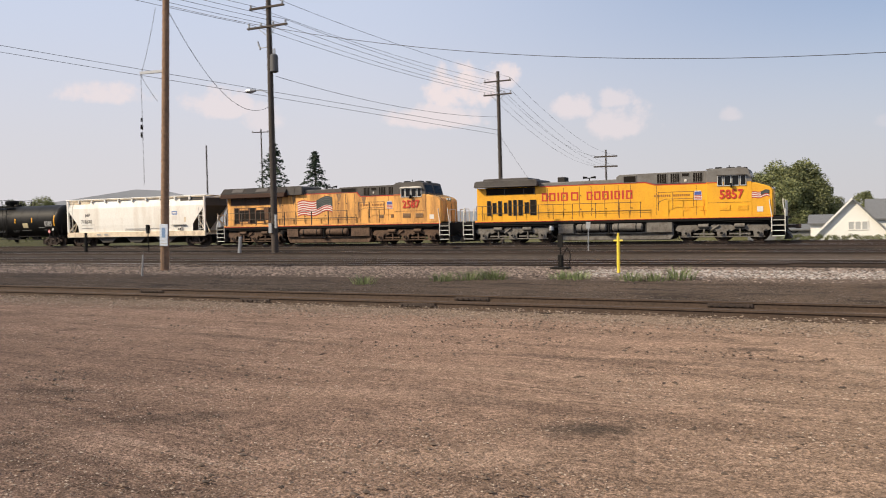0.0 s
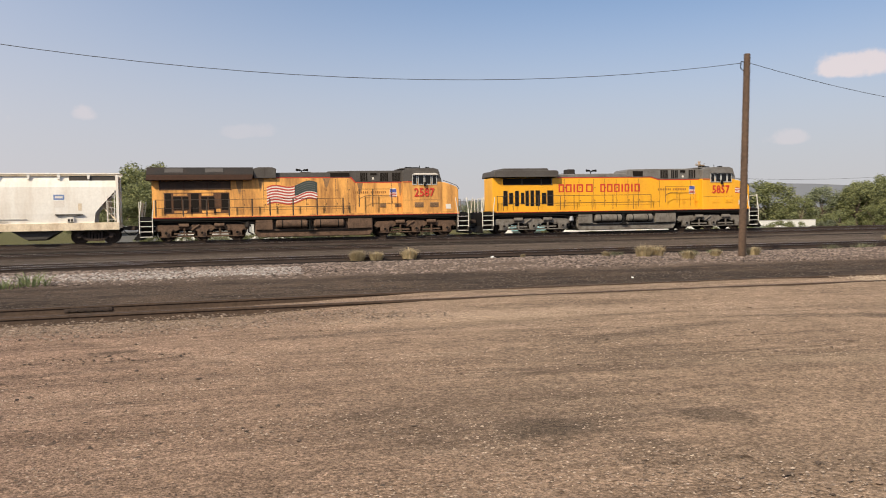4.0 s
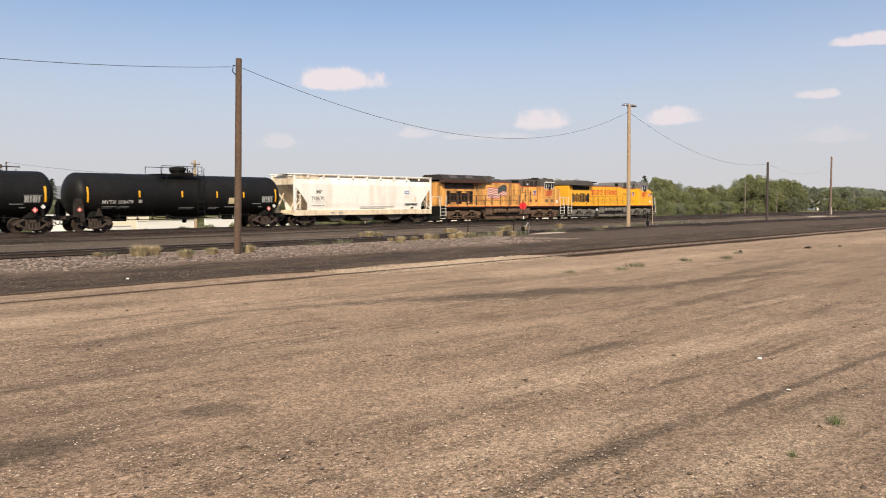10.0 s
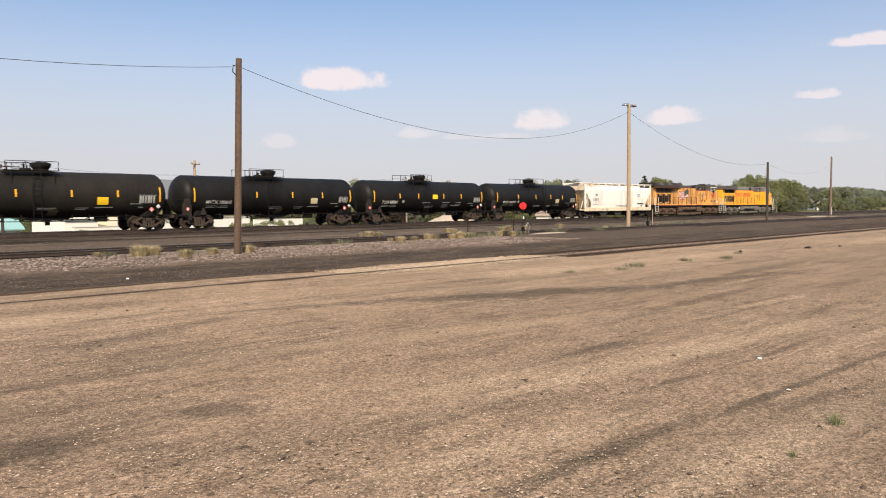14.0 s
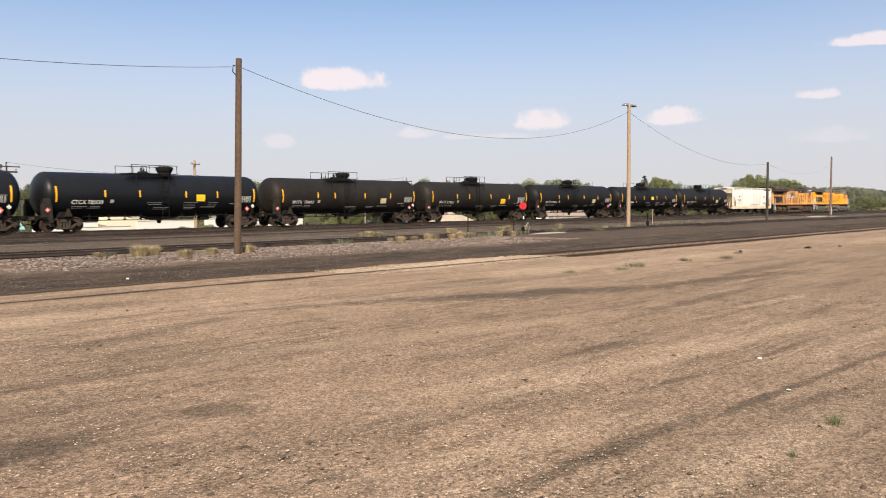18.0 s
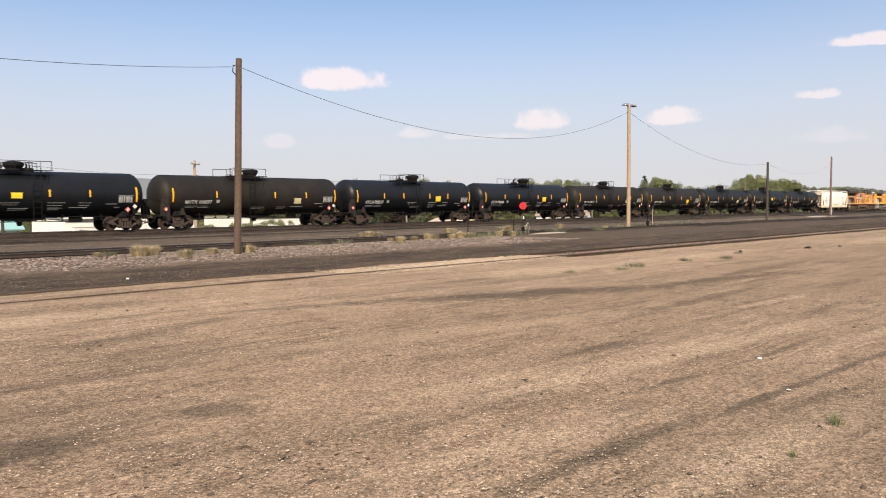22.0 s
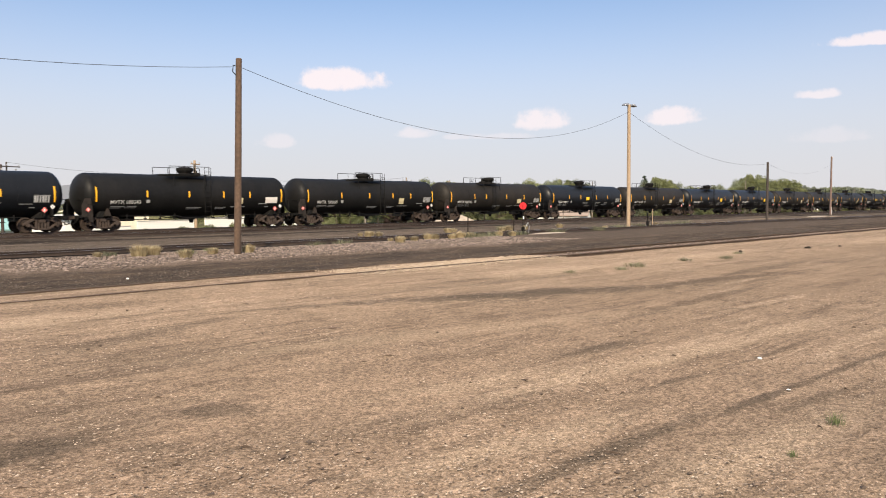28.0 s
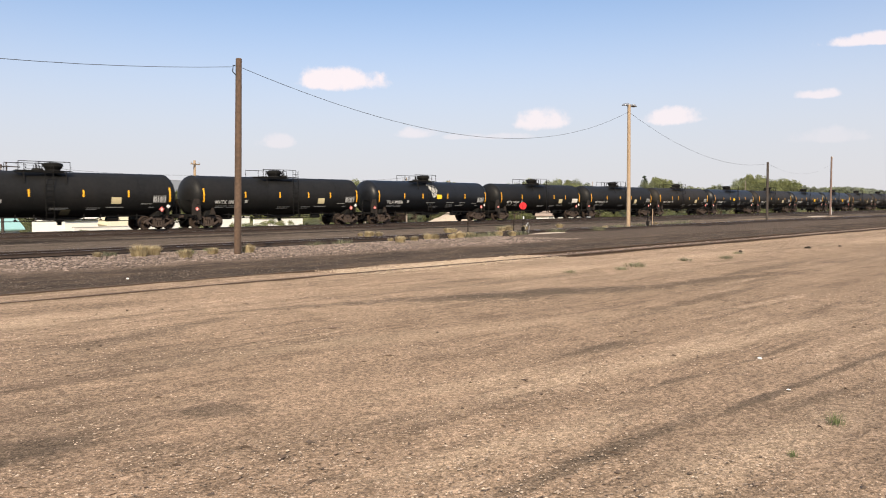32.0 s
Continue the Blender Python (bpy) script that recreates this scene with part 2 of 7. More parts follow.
BARK = mat("tree_bark", (0.10, 0.075, 0.055), 0.9, 0, 12, 0.3)
TWIG = mat("dead_twig", (0.10, 0.07, 0.05), 0.9, 0, 20, 0.3)


def island_mat(name, low, high, rough=0.8, through_light=0.0):
    """Colour that differs from leaf to leaf or stone to stone."""
    m = bpy.data.materials.new(name)
    m.use_nodes = True
    N, L = m.node_tree.nodes, m.node_tree.links
    p = N["Principled BSDF"]
    p.inputs["Roughness"].default_value = rough
    g = N.new("ShaderNodeNewGeometry")
    r = N.new("ShaderNodeValToRGB")
    r.color_ramp.elements[0].color, r.color_ramp.elements[1].color = (*low, 1), (*high, 1)
    L.new(g.outputs["Random Per Island"], r.inputs[0])
    oi = N.new("ShaderNodeObjectInfo")
    tone = N.new("ShaderNodeMapRange")
    tone.inputs["To Min"].default_value, tone.inputs["To Max"].default_value = 0.72, 1.25
    L.new(oi.outputs["Random"], tone.inputs[0])
    hs = N.new("ShaderNodeHueSaturation")
    L.new(tone.outputs[0], hs.inputs["Value"])
    L.new(r.outputs[0], hs.inputs["Color"])
    if through_light:
        L.new(hs.outputs[0], p.inputs["Base Color"])
    else:
        L.new(r.outputs[0], p.inputs["Base Color"])
    if through_light:
        t = N.new("ShaderNodeBsdfTranslucent")
        mx = N.new("ShaderNodeMixShader")
        mx.inputs[0].default_value = through_light
        L.new(hs.outputs[0], t.inputs[0])
        L.new(p.outputs[0], mx.inputs[1])
        L.new(t.outputs[0], mx.inputs[2])
        L.new(mx.outputs[0], N["Material Output"].inputs[0])
    return m


LEAF = island_mat("cottonwood_leaf", (0.055, 0.068, 0.03), (0.30, 0.315, 0.135), 0.7, 0.3)
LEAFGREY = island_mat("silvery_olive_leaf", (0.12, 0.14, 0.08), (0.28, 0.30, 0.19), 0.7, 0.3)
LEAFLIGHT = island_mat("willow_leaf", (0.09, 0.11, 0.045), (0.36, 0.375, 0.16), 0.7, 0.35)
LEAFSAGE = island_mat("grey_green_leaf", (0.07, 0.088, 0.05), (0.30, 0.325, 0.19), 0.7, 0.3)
# leaves of the farthest trees: distance haze paled into the base colour
LEAFHAZED = island_mat("haze_paled_leaf", (0.12, 0.14, 0.10), (0.28, 0.30, 0.23), 0.7, 0.3)
LEAFRED = island_mat("dusky_plum_leaf", (0.035, 0.022, 0.02), (0.09, 0.055, 0.045), 0.7, 0.2)
NEEDLE = island_mat("spruce_needle", (0.015, 0.028, 0.018), (0.05, 0.072, 0.042), 0.8, 0.1)
DRYGRASS = island_mat("dry_straw_grass", (0.30, 0.24, 0.135), (0.58, 0.48, 0.30), 0.8, 0.3)
GREENWEED = island_mat("green_weed", (0.11, 0.14, 0.055), (0.24, 0.28, 0.12), 0.8, 0.3)
SAGE = island_mat("grey_green_weed", (0.12, 0.13, 0.08), (0.25, 0.24, 0.14), 0.8, 0.3)
PEBBLE = island_mat("mixed_pebble", (0.11, 0.082, 0.06), (0.50, 0.40, 0.31), 0.85)
CLOD = island_mat("dark_earth_clod", (0.06, 0.044, 0.033), (0.22, 0.155, 0.11), 0.9)
BALLAST = island_mat("mixed_ballast_stone", (0.045, 0.035, 0.03), (0.30, 0.232, 0.193), 0.85)
DARKCLOD = island_mat("dark_earth_clods", (0.045, 0.034, 0.027), (0.13, 0.096, 0.073), 0.95)
DULLSTONE = island_mat("dull_brown_stone", (0.10, 0.075, 0.058), (0.36, 0.28, 0.215), 0.85)
DARKSTONE = island_mat("dark_cinder_stone", (0.022, 0.018, 0.016), (0.17, 0.138, 0.113), 0.85)
RIPRAP = island_mat("pale_crushed_rock", (0.14, 0.125, 0.115), (0.44, 0.405, 0.37), 0.85)
TANROCK = island_mat("tan_broken_stone", (0.28, 0.21, 0.15), (0.52, 0.42, 0.31), 0.85)


def glass_mat():
    m = bpy.data.materials.new("dark_window_glass")
    m.use_nodes = True
    p = m.node_tree.nodes["Principled BSDF"]
    p.inputs["Base Color"].default_value = (0.006, 0.007, 0.008, 1)
    p.inputs["Roughness"].default_value = 0.05
    p.inputs["Specular IOR Level"].default_value = 0.3
    return m


GLASS = glass_mat()
for dull, sheen in ((TANKBLACK, 0.15), (TANKBROWN, 0.15), (TANKBLUE, 0.22), (DARK, 0.15), (GRILLE, 0.15), (SADDLE, 0.15), (FREIGHTTRUCK, 0.2), (WHEELSTEEL, 0.2), (TRUCKRUST, 0.2), (TRUCKGREY, 0.25), (TIEWOOD, 0.15), (SOOT, 0.2), (RUSTWING, 0.2)):
    dull.node_tree.nodes["Principled BSDF"].inputs["Specular IOR Level"].default_value = sheen

# ------------------------------------------------------------------ building helpers


def bend(x):
    """How far the whole yard swings towards the viewer at the western end."""
    u = (0.5 - x) / 4.0
    return -0.108 * 4.0 * (u if u > 30 else math.log1p(math.exp(u)))


def swing(x):
    u = (0.5 - x) / 4.0
    return 0.108 / (1 + math.exp(-u)) if u > -30 else 0.0


def link(name, bm, material, parent=None, m=None, smooth=False):
    me = bpy.data.meshes.new(name)
    bm.normal_update()
    bm.to_mesh(me)
    bm.free()
    for one in (material if isinstance(material, (list, tuple)) else [material]):
        me.materials.append(one)
    if smooth:
        me.polygons.foreach_set("use_smooth", [True] * len(me.polygons))
    ob = new(name, me)
    if parent is not None:
        ob.parent = parent
    if m is not None:
        ob.matrix_basis = m
    return ob


def part(name, bm, material, parent, label="", smooth=False):
    ob = link(name, bm, material, parent, None, smooth)
    return tagged(ob, label) if label else ob


def box(bm, x0, x1, y0, y1, z0, z1, bevel=0.0):
    made = bmesh.ops.create_cube(bm, size=1.0)["verts"]
    bmesh.ops.scale(bm, vec=(x1 - x0, y1 - y0, z1 - z0), verts=made)
    bmesh.ops.translate(bm, vec=((x0 + x1) / 2, (y0 + y1) / 2, (z0 + z1) / 2), verts=made)
    if bevel:
        edges = {e for v in made for e in v.link_edges}
        bmesh.ops.bevel(bm, geom=list(edges), offset=bevel, segments=1, affect="EDGES")
    return bm


def boxes(*rows, bevel=0.0):
    bm = bmesh.new()
    for r in rows:
        box(bm, *r, bevel=bevel)
    return bm


def tube(bm, a, b, r0, r1=None, seg=8):
    """A straight, capped, tapering rod from a to b."""
    a, b = Vector(a), Vector(b)
    r1 = r0 if r1 is None else r1
    turn = (b - a).to_track_quat("Z", "Y").to_matrix()
    rings = []
    for c, r in ((a, r0), (b, r1)):
        rings.append([bm.verts.new(c + turn @ Vector((r * math.cos(2 * math.pi * k / seg), r * math.sin(2 * math.pi * k / seg), 0))) for k in range(seg)])
    for k in range(seg):
        bm.faces.new((rings[0][k], rings[0][(k + 1) % seg], rings[1][(k + 1) % seg], rings[1][k]))
    bm.faces.new(rings[0][::-1])
    bm.faces.new(rings[1])
    return bm


def tubes(*rows, seg=8):
    bm = bmesh.new()
    for r in rows:
        tube(bm, *r, seg=seg)
    return bm


def bent_rod(points, r, seg=6):
    bm = bmesh.new()
    for a, b in zip(points, points[1:]):
        tube(bm, a, b, r, seg=seg)
    return bm


def prism(points, y0, y1, bevel=0.0):
    """The outline (x, z) drawn out from y0 to y1."""
    bm = bmesh.new()
    f = bm.faces.new([bm.verts.new((x, y0, z)) for x, z in points])
    ext = bmesh.ops.extrude_face_region(bm, geom=[f])
    bmesh.ops.translate(bm, vec=(0, y1 - y0, 0), verts=[v for v in ext["geom"] if isinstance(v, bmesh.types.BMVert)])
    bmesh.ops.recalc_face_normals(bm, faces=bm.faces)
    if bevel:
        bmesh.ops.bevel(bm, geom=list(bm.edges), offset=bevel, segments=1, affect="EDGES")
    return bm


def prism_x(points, x0, x1):
    bm = prism(points, x0, x1)
    bmesh.ops.transform(bm, matrix=Matrix(((0, 1, 0, 0), (1, 0, 0, 0), (0, 0, 1, 0), (0, 0, 0, 1))), verts=bm.verts)
    bmesh.ops.recalc_face_normals(bm, faces=bm.faces)
    return bm


def lathe_x(profile, seg=40, centre=(0, 0)):
    """The outline (x, r) turned about a lengthwise axis at (y, z)."""
    bm = bmesh.new()
    rings = []
    for x, r in profile:
        if r < 1e-4:
            rings.append([bm.verts.new((x, centre[0], centre[1]))])
        else:
            rings.append([bm.verts.new((x, centre[0] + r * math.sin(2 * math.pi * k / seg), centre[1] + r * math.cos(2 * math.pi * k / seg))) for k in range(seg)])
    for a, b in zip(rings, rings[1:]):
        for k in range(seg):
            j = (k + 1) % seg
            if len(a) == 1:
                bm.faces.new((a[0], b[k], b[j]))
            elif len(b) == 1:
                bm.faces.new((a[k], b[0], a[j]))
            else:
                bm.faces.new((a[k], b[k], b[j], a[j]))
    bmesh.ops.recalc_face_normals(bm, faces=bm.faces)
    return bm


def words(text, size, material, parent, name, m, squeeze=1.0, bold=0.0):
    """Painted characters, as a flat mesh, its base line starting at the pose."""
    cu = bpy.data.curves.new(name, "FONT")
    cu.body, cu.size, cu.offset = text, size, bold
    cu.resolution_u = 2
    tmp = bpy.data.objects.new(name, cu)
    me = bpy.data.meshes.new_from_object(tmp)
    bpy.data.objects.remove(tmp)
    me.transform(Matrix.Diagonal((squeeze, 1, 1, 1)))
    me.materials.clear()
    me.materials.append(material)
    ob = new(name, me)
    ob.parent = parent
    ob.matrix_basis = m
    return ob


def thing(name, m, label, category, group="", kind=""):
    ob = new(name)
    ob.empty_display_size = 0.3
    ob.matrix_basis = m
    return tagged(ob, label, category, group, kind)


def cloud_of(name, corners, faces, materials, parent=None):
    me = bpy.data.meshes.new(name)
    me.from_pydata(corners, [], faces)
    for one in materials if isinstance(materials, (list, tuple)) else [materials]:
        me.materials.append(one)
    ob = new(name, me)
    ob.parent = parent
    return ob
# ------------------------------------------------------------------ ground


def lay(lane):
    """Height of the ground across the yard, from the viewer outwards."""
    stops = ((-1e5, 0.0), (20.5, 0.0), (22.5, 0.05), (27.5, 0.06), (29.0, -0.02), (33.5, -0.02), (36.0, -0.03), (50.0, -0.03), (56.2, -0.03), (57.5, -0.15), (63.0, -1.2), (1e5, -1.2))
    for (a, p), (b, q) in zip(stops, stops[1:]):
        if a <= lane <= b:
            return p + (q - p) * (lane - a) / (b - a)
    return 0.0


STAINS = (  # oily patches, dark tyre lines and broad darker areas: centre, half length, half width, heading, depth
    (1.9, 6.6, 1.9, 1.5, 20, 0.42), (4.6, 8.6, 2.6, 0.8, -20, 0.3), (3.6, 4.9, 1.4, 0.5, -15, 0.3), (6.0, 2.3, 2.2, 0.45, -4, 0.3), (15.0, 11.4, 3.5, 0.4, -4, 0.3),
    (2.15, 5.95, 0.5, 0.40, -8, 0.8), (3.6, 5.9, 0.42, 0.26, -45, 0.6), (2.7, 5.45, 0.3, 0.12, -25, 0.45), (3.2, 3.95, 0.2, 0.06, -30, 0.6), (3.35, 3.7, 0.18, 0.07, -20, 0.6),
    (5.3, 2.93, 1.1, 0.13, -2, 0.75), (7.2, 2.72, 1.4, 0.085, -3, 0.8), (9.6, 2.6, 1.6, 0.07, -4, 0.7), (4.2, 2.98, 0.9, 0.12, 2, 0.55),
    (7.3, 3.64, 0.75, 0.07, -6, 0.7), (9.3, 3.54, 1.5, 0.06, -2, 0.65), (7.5, 2.36, 1.1, 0.08, -6, 0.5), (8.4, 5.2, 0.9, 0.22, -5, 0.7),
    (12.8, 9.4, 3.9, 0.75, -23, 0.9), (17.5, 8.0, 3.2, 0.35, -10, 0.6), (5.0, 10.3, 2.4, 0.35, 20, 0.45), (9.0, 11.0, 2.0, 0.3, -15, 0.5), (22.0, 8.4, 6.0, 0.3, 3, 0.45), (14.0, 6.5, 4.0, 0.18, 4, 0.5),
    (-2.35, 6.2, 0.46, 0.30, 28, 1.0), (-7.9, 5.25, 0.65, 0.22, 22, 0.6), (-5.9, 4.9, 0.8, 0.2, 38, 0.5), (-6.4, 3.75, 0.35, 0.2, 60, 0.5), (-9.0, 9.0, 2.4, 0.16, 4, 0.5), (-3.0, 9.4, 3.0, 0.13, 8, 0.45), (-1.9, 10.8, 0.4, 0.12, 5, 0.75), (1.5, 11.6, 2.2, 0.2, 6, 0.4))


def ground_mat():
    m = bpy.data.materials.new("yard_ground")
    m.use_nodes = True
    N, L = m.node_tree.nodes, m.node_tree.links
    p = N["Principled BSDF"]
    p.inputs["Roughness"].default_value = 0.92
    p.inputs["Diffuse Roughness"].default_value = 1.0
    p.inputs["Specular IOR Level"].default_value = 0.05
    tc = N.new("ShaderNodeTexCoord")
    at = N.new("ShaderNodeAttribute")
    at.attribute_name = "lane"

    def noise(scale, detail=5, rough=0.6, stretch=(1, 1, 1), turn=0.0):
        mp = N.new("ShaderNodeMapping")
        mp.inputs["Scale"].default_value = stretch
        mp.inputs["Rotation"].default_value = (0, 0, turn)
        L.new(tc.outputs["Object"], mp.inputs["Vector"])
        n = N.new("ShaderNodeTexNoise")
        n.inputs["Scale"].default_value, n.inputs["Detail"].default_value, n.inputs["Roughness"].default_value = scale, detail, rough
        L.new(mp.outputs[0], n.inputs["Vector"])
        return n.outputs[0]

    def math2(op, a, b):
        n = N.new("ShaderNodeMath")
        n.operation = op
        for k, v in enumerate((a, b)):
            if isinstance(v, (int, float)):
                n.inputs[k].default_value = v
            else:
                L.new(v, n.inputs[k])
        return n.outputs[0]

    def span(v, a, b, lo=0.0, hi=1.0):
        n = N.new("ShaderNodeMapRange")
        n.interpolation_type = "SMOOTHSTEP"
        n.inputs["From Min"].default_value, n.inputs["From Max"].default_value = a, b
        n.inputs["To Min"].default_value, n.inputs["To Max"].default_value = lo, hi
        L.new(v, n.inputs[0])
        return n.outputs[0]

    def blend(f, a, b, mode="MIX"):
        n = N.new("ShaderNodeMix")
        n.data_type, n.blend_type = "RGBA", mode
        if isinstance(f, (int, float)):
            n.inputs[0].default_value = f
        else:
            L.new(f, n.inputs[0])
        for k, v in ((6, a), (7, b)):
            if isinstance(v, tuple):
                n.inputs[k].default_value = (*v, 1)
            else:
                L.new(v, n.inputs[k])
        return n.outputs[2]

    wobble = math2("ADD", math2("MULTIPLY", math2("SUBTRACT", noise(0.35, 4), 0.5), 2.6), math2("MULTIPLY", math2("SUBTRACT", noise(3.0, 3), 0.5), 0.5))
    lane = math2("ADD", at.outputs["Fac"], wobble)
    zones = N.new("ShaderNodeValToRGB")
    cr = zones.color_ramp
    # BED is dark ballast with the shade of rails and ties put into it
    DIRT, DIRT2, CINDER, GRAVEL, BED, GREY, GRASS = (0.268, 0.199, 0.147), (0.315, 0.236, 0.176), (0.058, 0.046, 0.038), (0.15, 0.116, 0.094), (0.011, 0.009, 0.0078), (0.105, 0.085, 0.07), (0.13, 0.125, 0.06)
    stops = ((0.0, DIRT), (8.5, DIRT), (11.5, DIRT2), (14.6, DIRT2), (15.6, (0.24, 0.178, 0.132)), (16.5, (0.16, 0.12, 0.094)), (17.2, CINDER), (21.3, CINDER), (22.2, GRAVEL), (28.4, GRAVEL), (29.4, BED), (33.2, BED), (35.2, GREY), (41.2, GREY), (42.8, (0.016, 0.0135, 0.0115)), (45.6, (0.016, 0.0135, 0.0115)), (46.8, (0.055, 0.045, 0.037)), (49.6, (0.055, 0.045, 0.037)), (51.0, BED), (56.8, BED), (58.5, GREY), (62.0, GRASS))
    cr.elements[0].position, cr.elements[0].color = 0.0, (*DIRT, 1)
    cr.elements[1].position, cr.elements[1].color = 1.0, (*GRASS, 1)
    for s, c in stops[1:]:
        e = cr.elements.new(s / 70.0)
        e.color = (*c, 1)
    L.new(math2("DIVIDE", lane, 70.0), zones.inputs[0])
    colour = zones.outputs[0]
    near = span(at.outputs["Fac"], 13.6, 14.6, 1.0, 0.0)
    # soft uneven tyre lanes along the yard, with darker oily patches between
    def streaks(sx, sy, turn, lo, hi, detail=6):
        mp = N.new("ShaderNodeMapping")
        mp.inputs["Scale"].default_value = (sx, sy, 1)
        mp.inputs["Rotation"].default_value = (0, 0, radians(turn))
        L.new(tc.outputs["Object"], mp.inputs["Vector"])
        n = N.new("ShaderNodeTexNoise")
        n.inputs["Scale"].default_value, n.inputs["Detail"].default_value, n.inputs["Roughness"].default_value, n.inputs["Distortion"].default_value = 1.0, detail, 0.62, 0.9
        L.new(mp.outputs[0], n.inputs["Vector"])
        return math2("MULTIPLY", span(n.outputs[0], lo, hi), near)

    sx = N.new("ShaderNodeSeparateXYZ")
    L.new(tc.outputs["Object"], sx.inputs[0])
    calm = span(sx.outputs[0], 6.0, -3.0, 0.8, 0.6)
    patch = math2("MULTIPLY", span(noise(0.28, 4), 0.36, 0.56), calm)
    colour = blend(math2("MULTIPLY", streaks(0.09, 0.42, -8, 0.44, 0.66), math2("MULTIPLY", calm, 0.5)), colour, (0.185, 0.137, 0.10))
    colour = blend(math2("MULTIPLY", math2("MULTIPLY", streaks(0.10, 2.3, -6, 0.50, 0.60), patch), 0.6), colour, (0.15, 0.112, 0.084))
    colour = blend(math2("MULTIPLY", math2("MULTIPLY", streaks(0.12, 1.9, -17, 0.52, 0.62), span(noise(0.4, 4), 0.42, 0.58)), 0.6), colour, (0.14, 0.105, 0.08))
    colour = blend(math2("MULTIPLY", math2("MULTIPLY", streaks(0.35, 6.0, -4, 0.50, 0.62), span(noise(0.5, 4), 0.42, 0.60)), 0.5), colour, (0.13, 0.097, 0.073))
    colour = blend(math2("MULTIPLY", math2("MULTIPLY", streaks(0.16, 2.8, -9, 0.54, 0.64), span(noise(0.33, 4, 0.6, (1, 1.2, 1), 0.7), 0.45, 0.6)), 0.45), colour, (0.44, 0.345, 0.26))
    colour = blend(math2("MULTIPLY", streaks(0.9, 1.6, 15, 0.58, 0.68), 0.5), colour, (0.12, 0.092, 0.071))
    mottle = N.new("ShaderNodeHueSaturation")
    L.new(math2("MULTIPLY", span(noise(1.6, 7, 0.72), 0.3, 0.7, 0.86, 1.14), span(noise(24.0, 4, 0.7), 0.3, 0.7, 0.80, 1.20)), mottle.inputs["Value"])
    L.new(colour, mottle.inputs["Color"])
    colour = mottle.outputs[0]
    pale = span(noise(0.22, 5, 0.6, (0.35, 1, 1)), 0.5, 0.72)
    colour = blend(math2("MULTIPLY", math2("MULTIPLY", pale, near), 0.3), colour, (0.34, 0.265, 0.20))
    east = math2("MULTIPLY", span(sx.outputs[0], 24.0, 38.0), math2("MULTIPLY", span(at.outputs["Fac"], 21.3, 22.2), span(at.outputs["Fac"], 27.6, 28.8, 1.0, 0.0)))
    colour = blend(math2("MULTIPLY", east, 0.8), colour, (0.075, 0.06, 0.05))
    ragged = math2("ADD", math2("MULTIPLY", math2("SUBTRACT", noise(1.1, 6, 0.7), 0.5), 1.5), math2("MULTIPLY", math2("SUBTRACT", noise(6.0, 5, 0.72), 0.5), 1.3))
    for px, py, long, wide, turn, depth in STAINS:
        mp = N.new("ShaderNodeMapping")
        mp.vector_type = "TEXTURE"
        mp.inputs["Location"].default_value, mp.inputs["Rotation"].default_value, mp.inputs["Scale"].default_value = (px, py, 0), (0, 0, radians(turn)), (long, wide, 1)
        L.new(tc.outputs["Object"], mp.inputs["Vector"])
        ln = N.new("ShaderNodeVectorMath")
        ln.operation = "LENGTH"
        L.new(mp.outputs[0], ln.inputs[0])
        colour = blend(math2("MULTIPLY", span(math2("ADD", ln.outputs["Value"], ragged), 1.25, 0.3), depth), colour, (0.092, 0.074, 0.058))
    for px, py, long, wide, turn, much in ((26.0, 12.2, 7.0, 0.9, 0, 0.65), (17.5, 12.6, 3.0, 0.9, 0, 0.65), (3.5, 13.0, 3.5, 0.8, 0, 0.65), (44.0, 11.0, 9.0, 1.5, 0, 0.65), (50.5, 32.2, 7.0, 0.9, 10, 0.6), (62.0, 31.9, 3.0, 0.9, 4, 0.8), (76.0, 34.6, 10.0, 1.0, 2, 0.55), (96.0, 38.0, 9.0, 1.1, 4, 0.5), (119.0, 36.8, 3.4, 1.0, 0, 0.8), (18.2, 16.0, 3.6, 0.9, 4, 0.9),
                                           (9.6, 4.2, 4.5, 0.26, -5, 0.55), (5.6, 2.15, 2.0, 0.3, -5, 0.5), (4.5, 3.55, 1.5, 0.26, -8, 0.5), (12.5, 3.0, 3.5, 0.16, -3, 0.5), (6.4, 4.9, 2.2, 0.25, -14, 0.4), (8.0, 7.4, 4.0, 0.4, -14, 0.35), (-4.0, 8.2, 4.0, 0.3, 6, 0.35), (-5.5, 6.4, 2.5, 0.3, 14, 0.35), (-3.2, 4.9, 1.4, 0.35, 30, 0.35)):
        mp = N.new("ShaderNodeMapping")
        mp.vector_type = "TEXTURE"
        mp.inputs["Location"].default_value, mp.inputs["Rotation"].default_value, mp.inputs["Scale"].default_value = (px, py, 0), (0, 0, radians(turn)), (long, wide, 1)
        L.new(tc.outputs["Object"], mp.inputs["Vector"])
        ln = N.new("ShaderNodeVectorMath")
        ln.operation = "LENGTH"
        L.new(mp.outputs[0], ln.inputs[0])
        colour = blend(math2("MULTIPLY", span(math2("ADD", ln.outputs["Value"], ragged), 1.3, 0.2), much), colour, (0.42, 0.325, 0.24))
    west = math2("MULTIPLY", span(sx.outputs[0], 5.0, -7.0), near)
    colour = blend(math2("MULTIPLY", west, 0.75), colour, (1.30, 1.14, 1.13), "MULTIPLY")
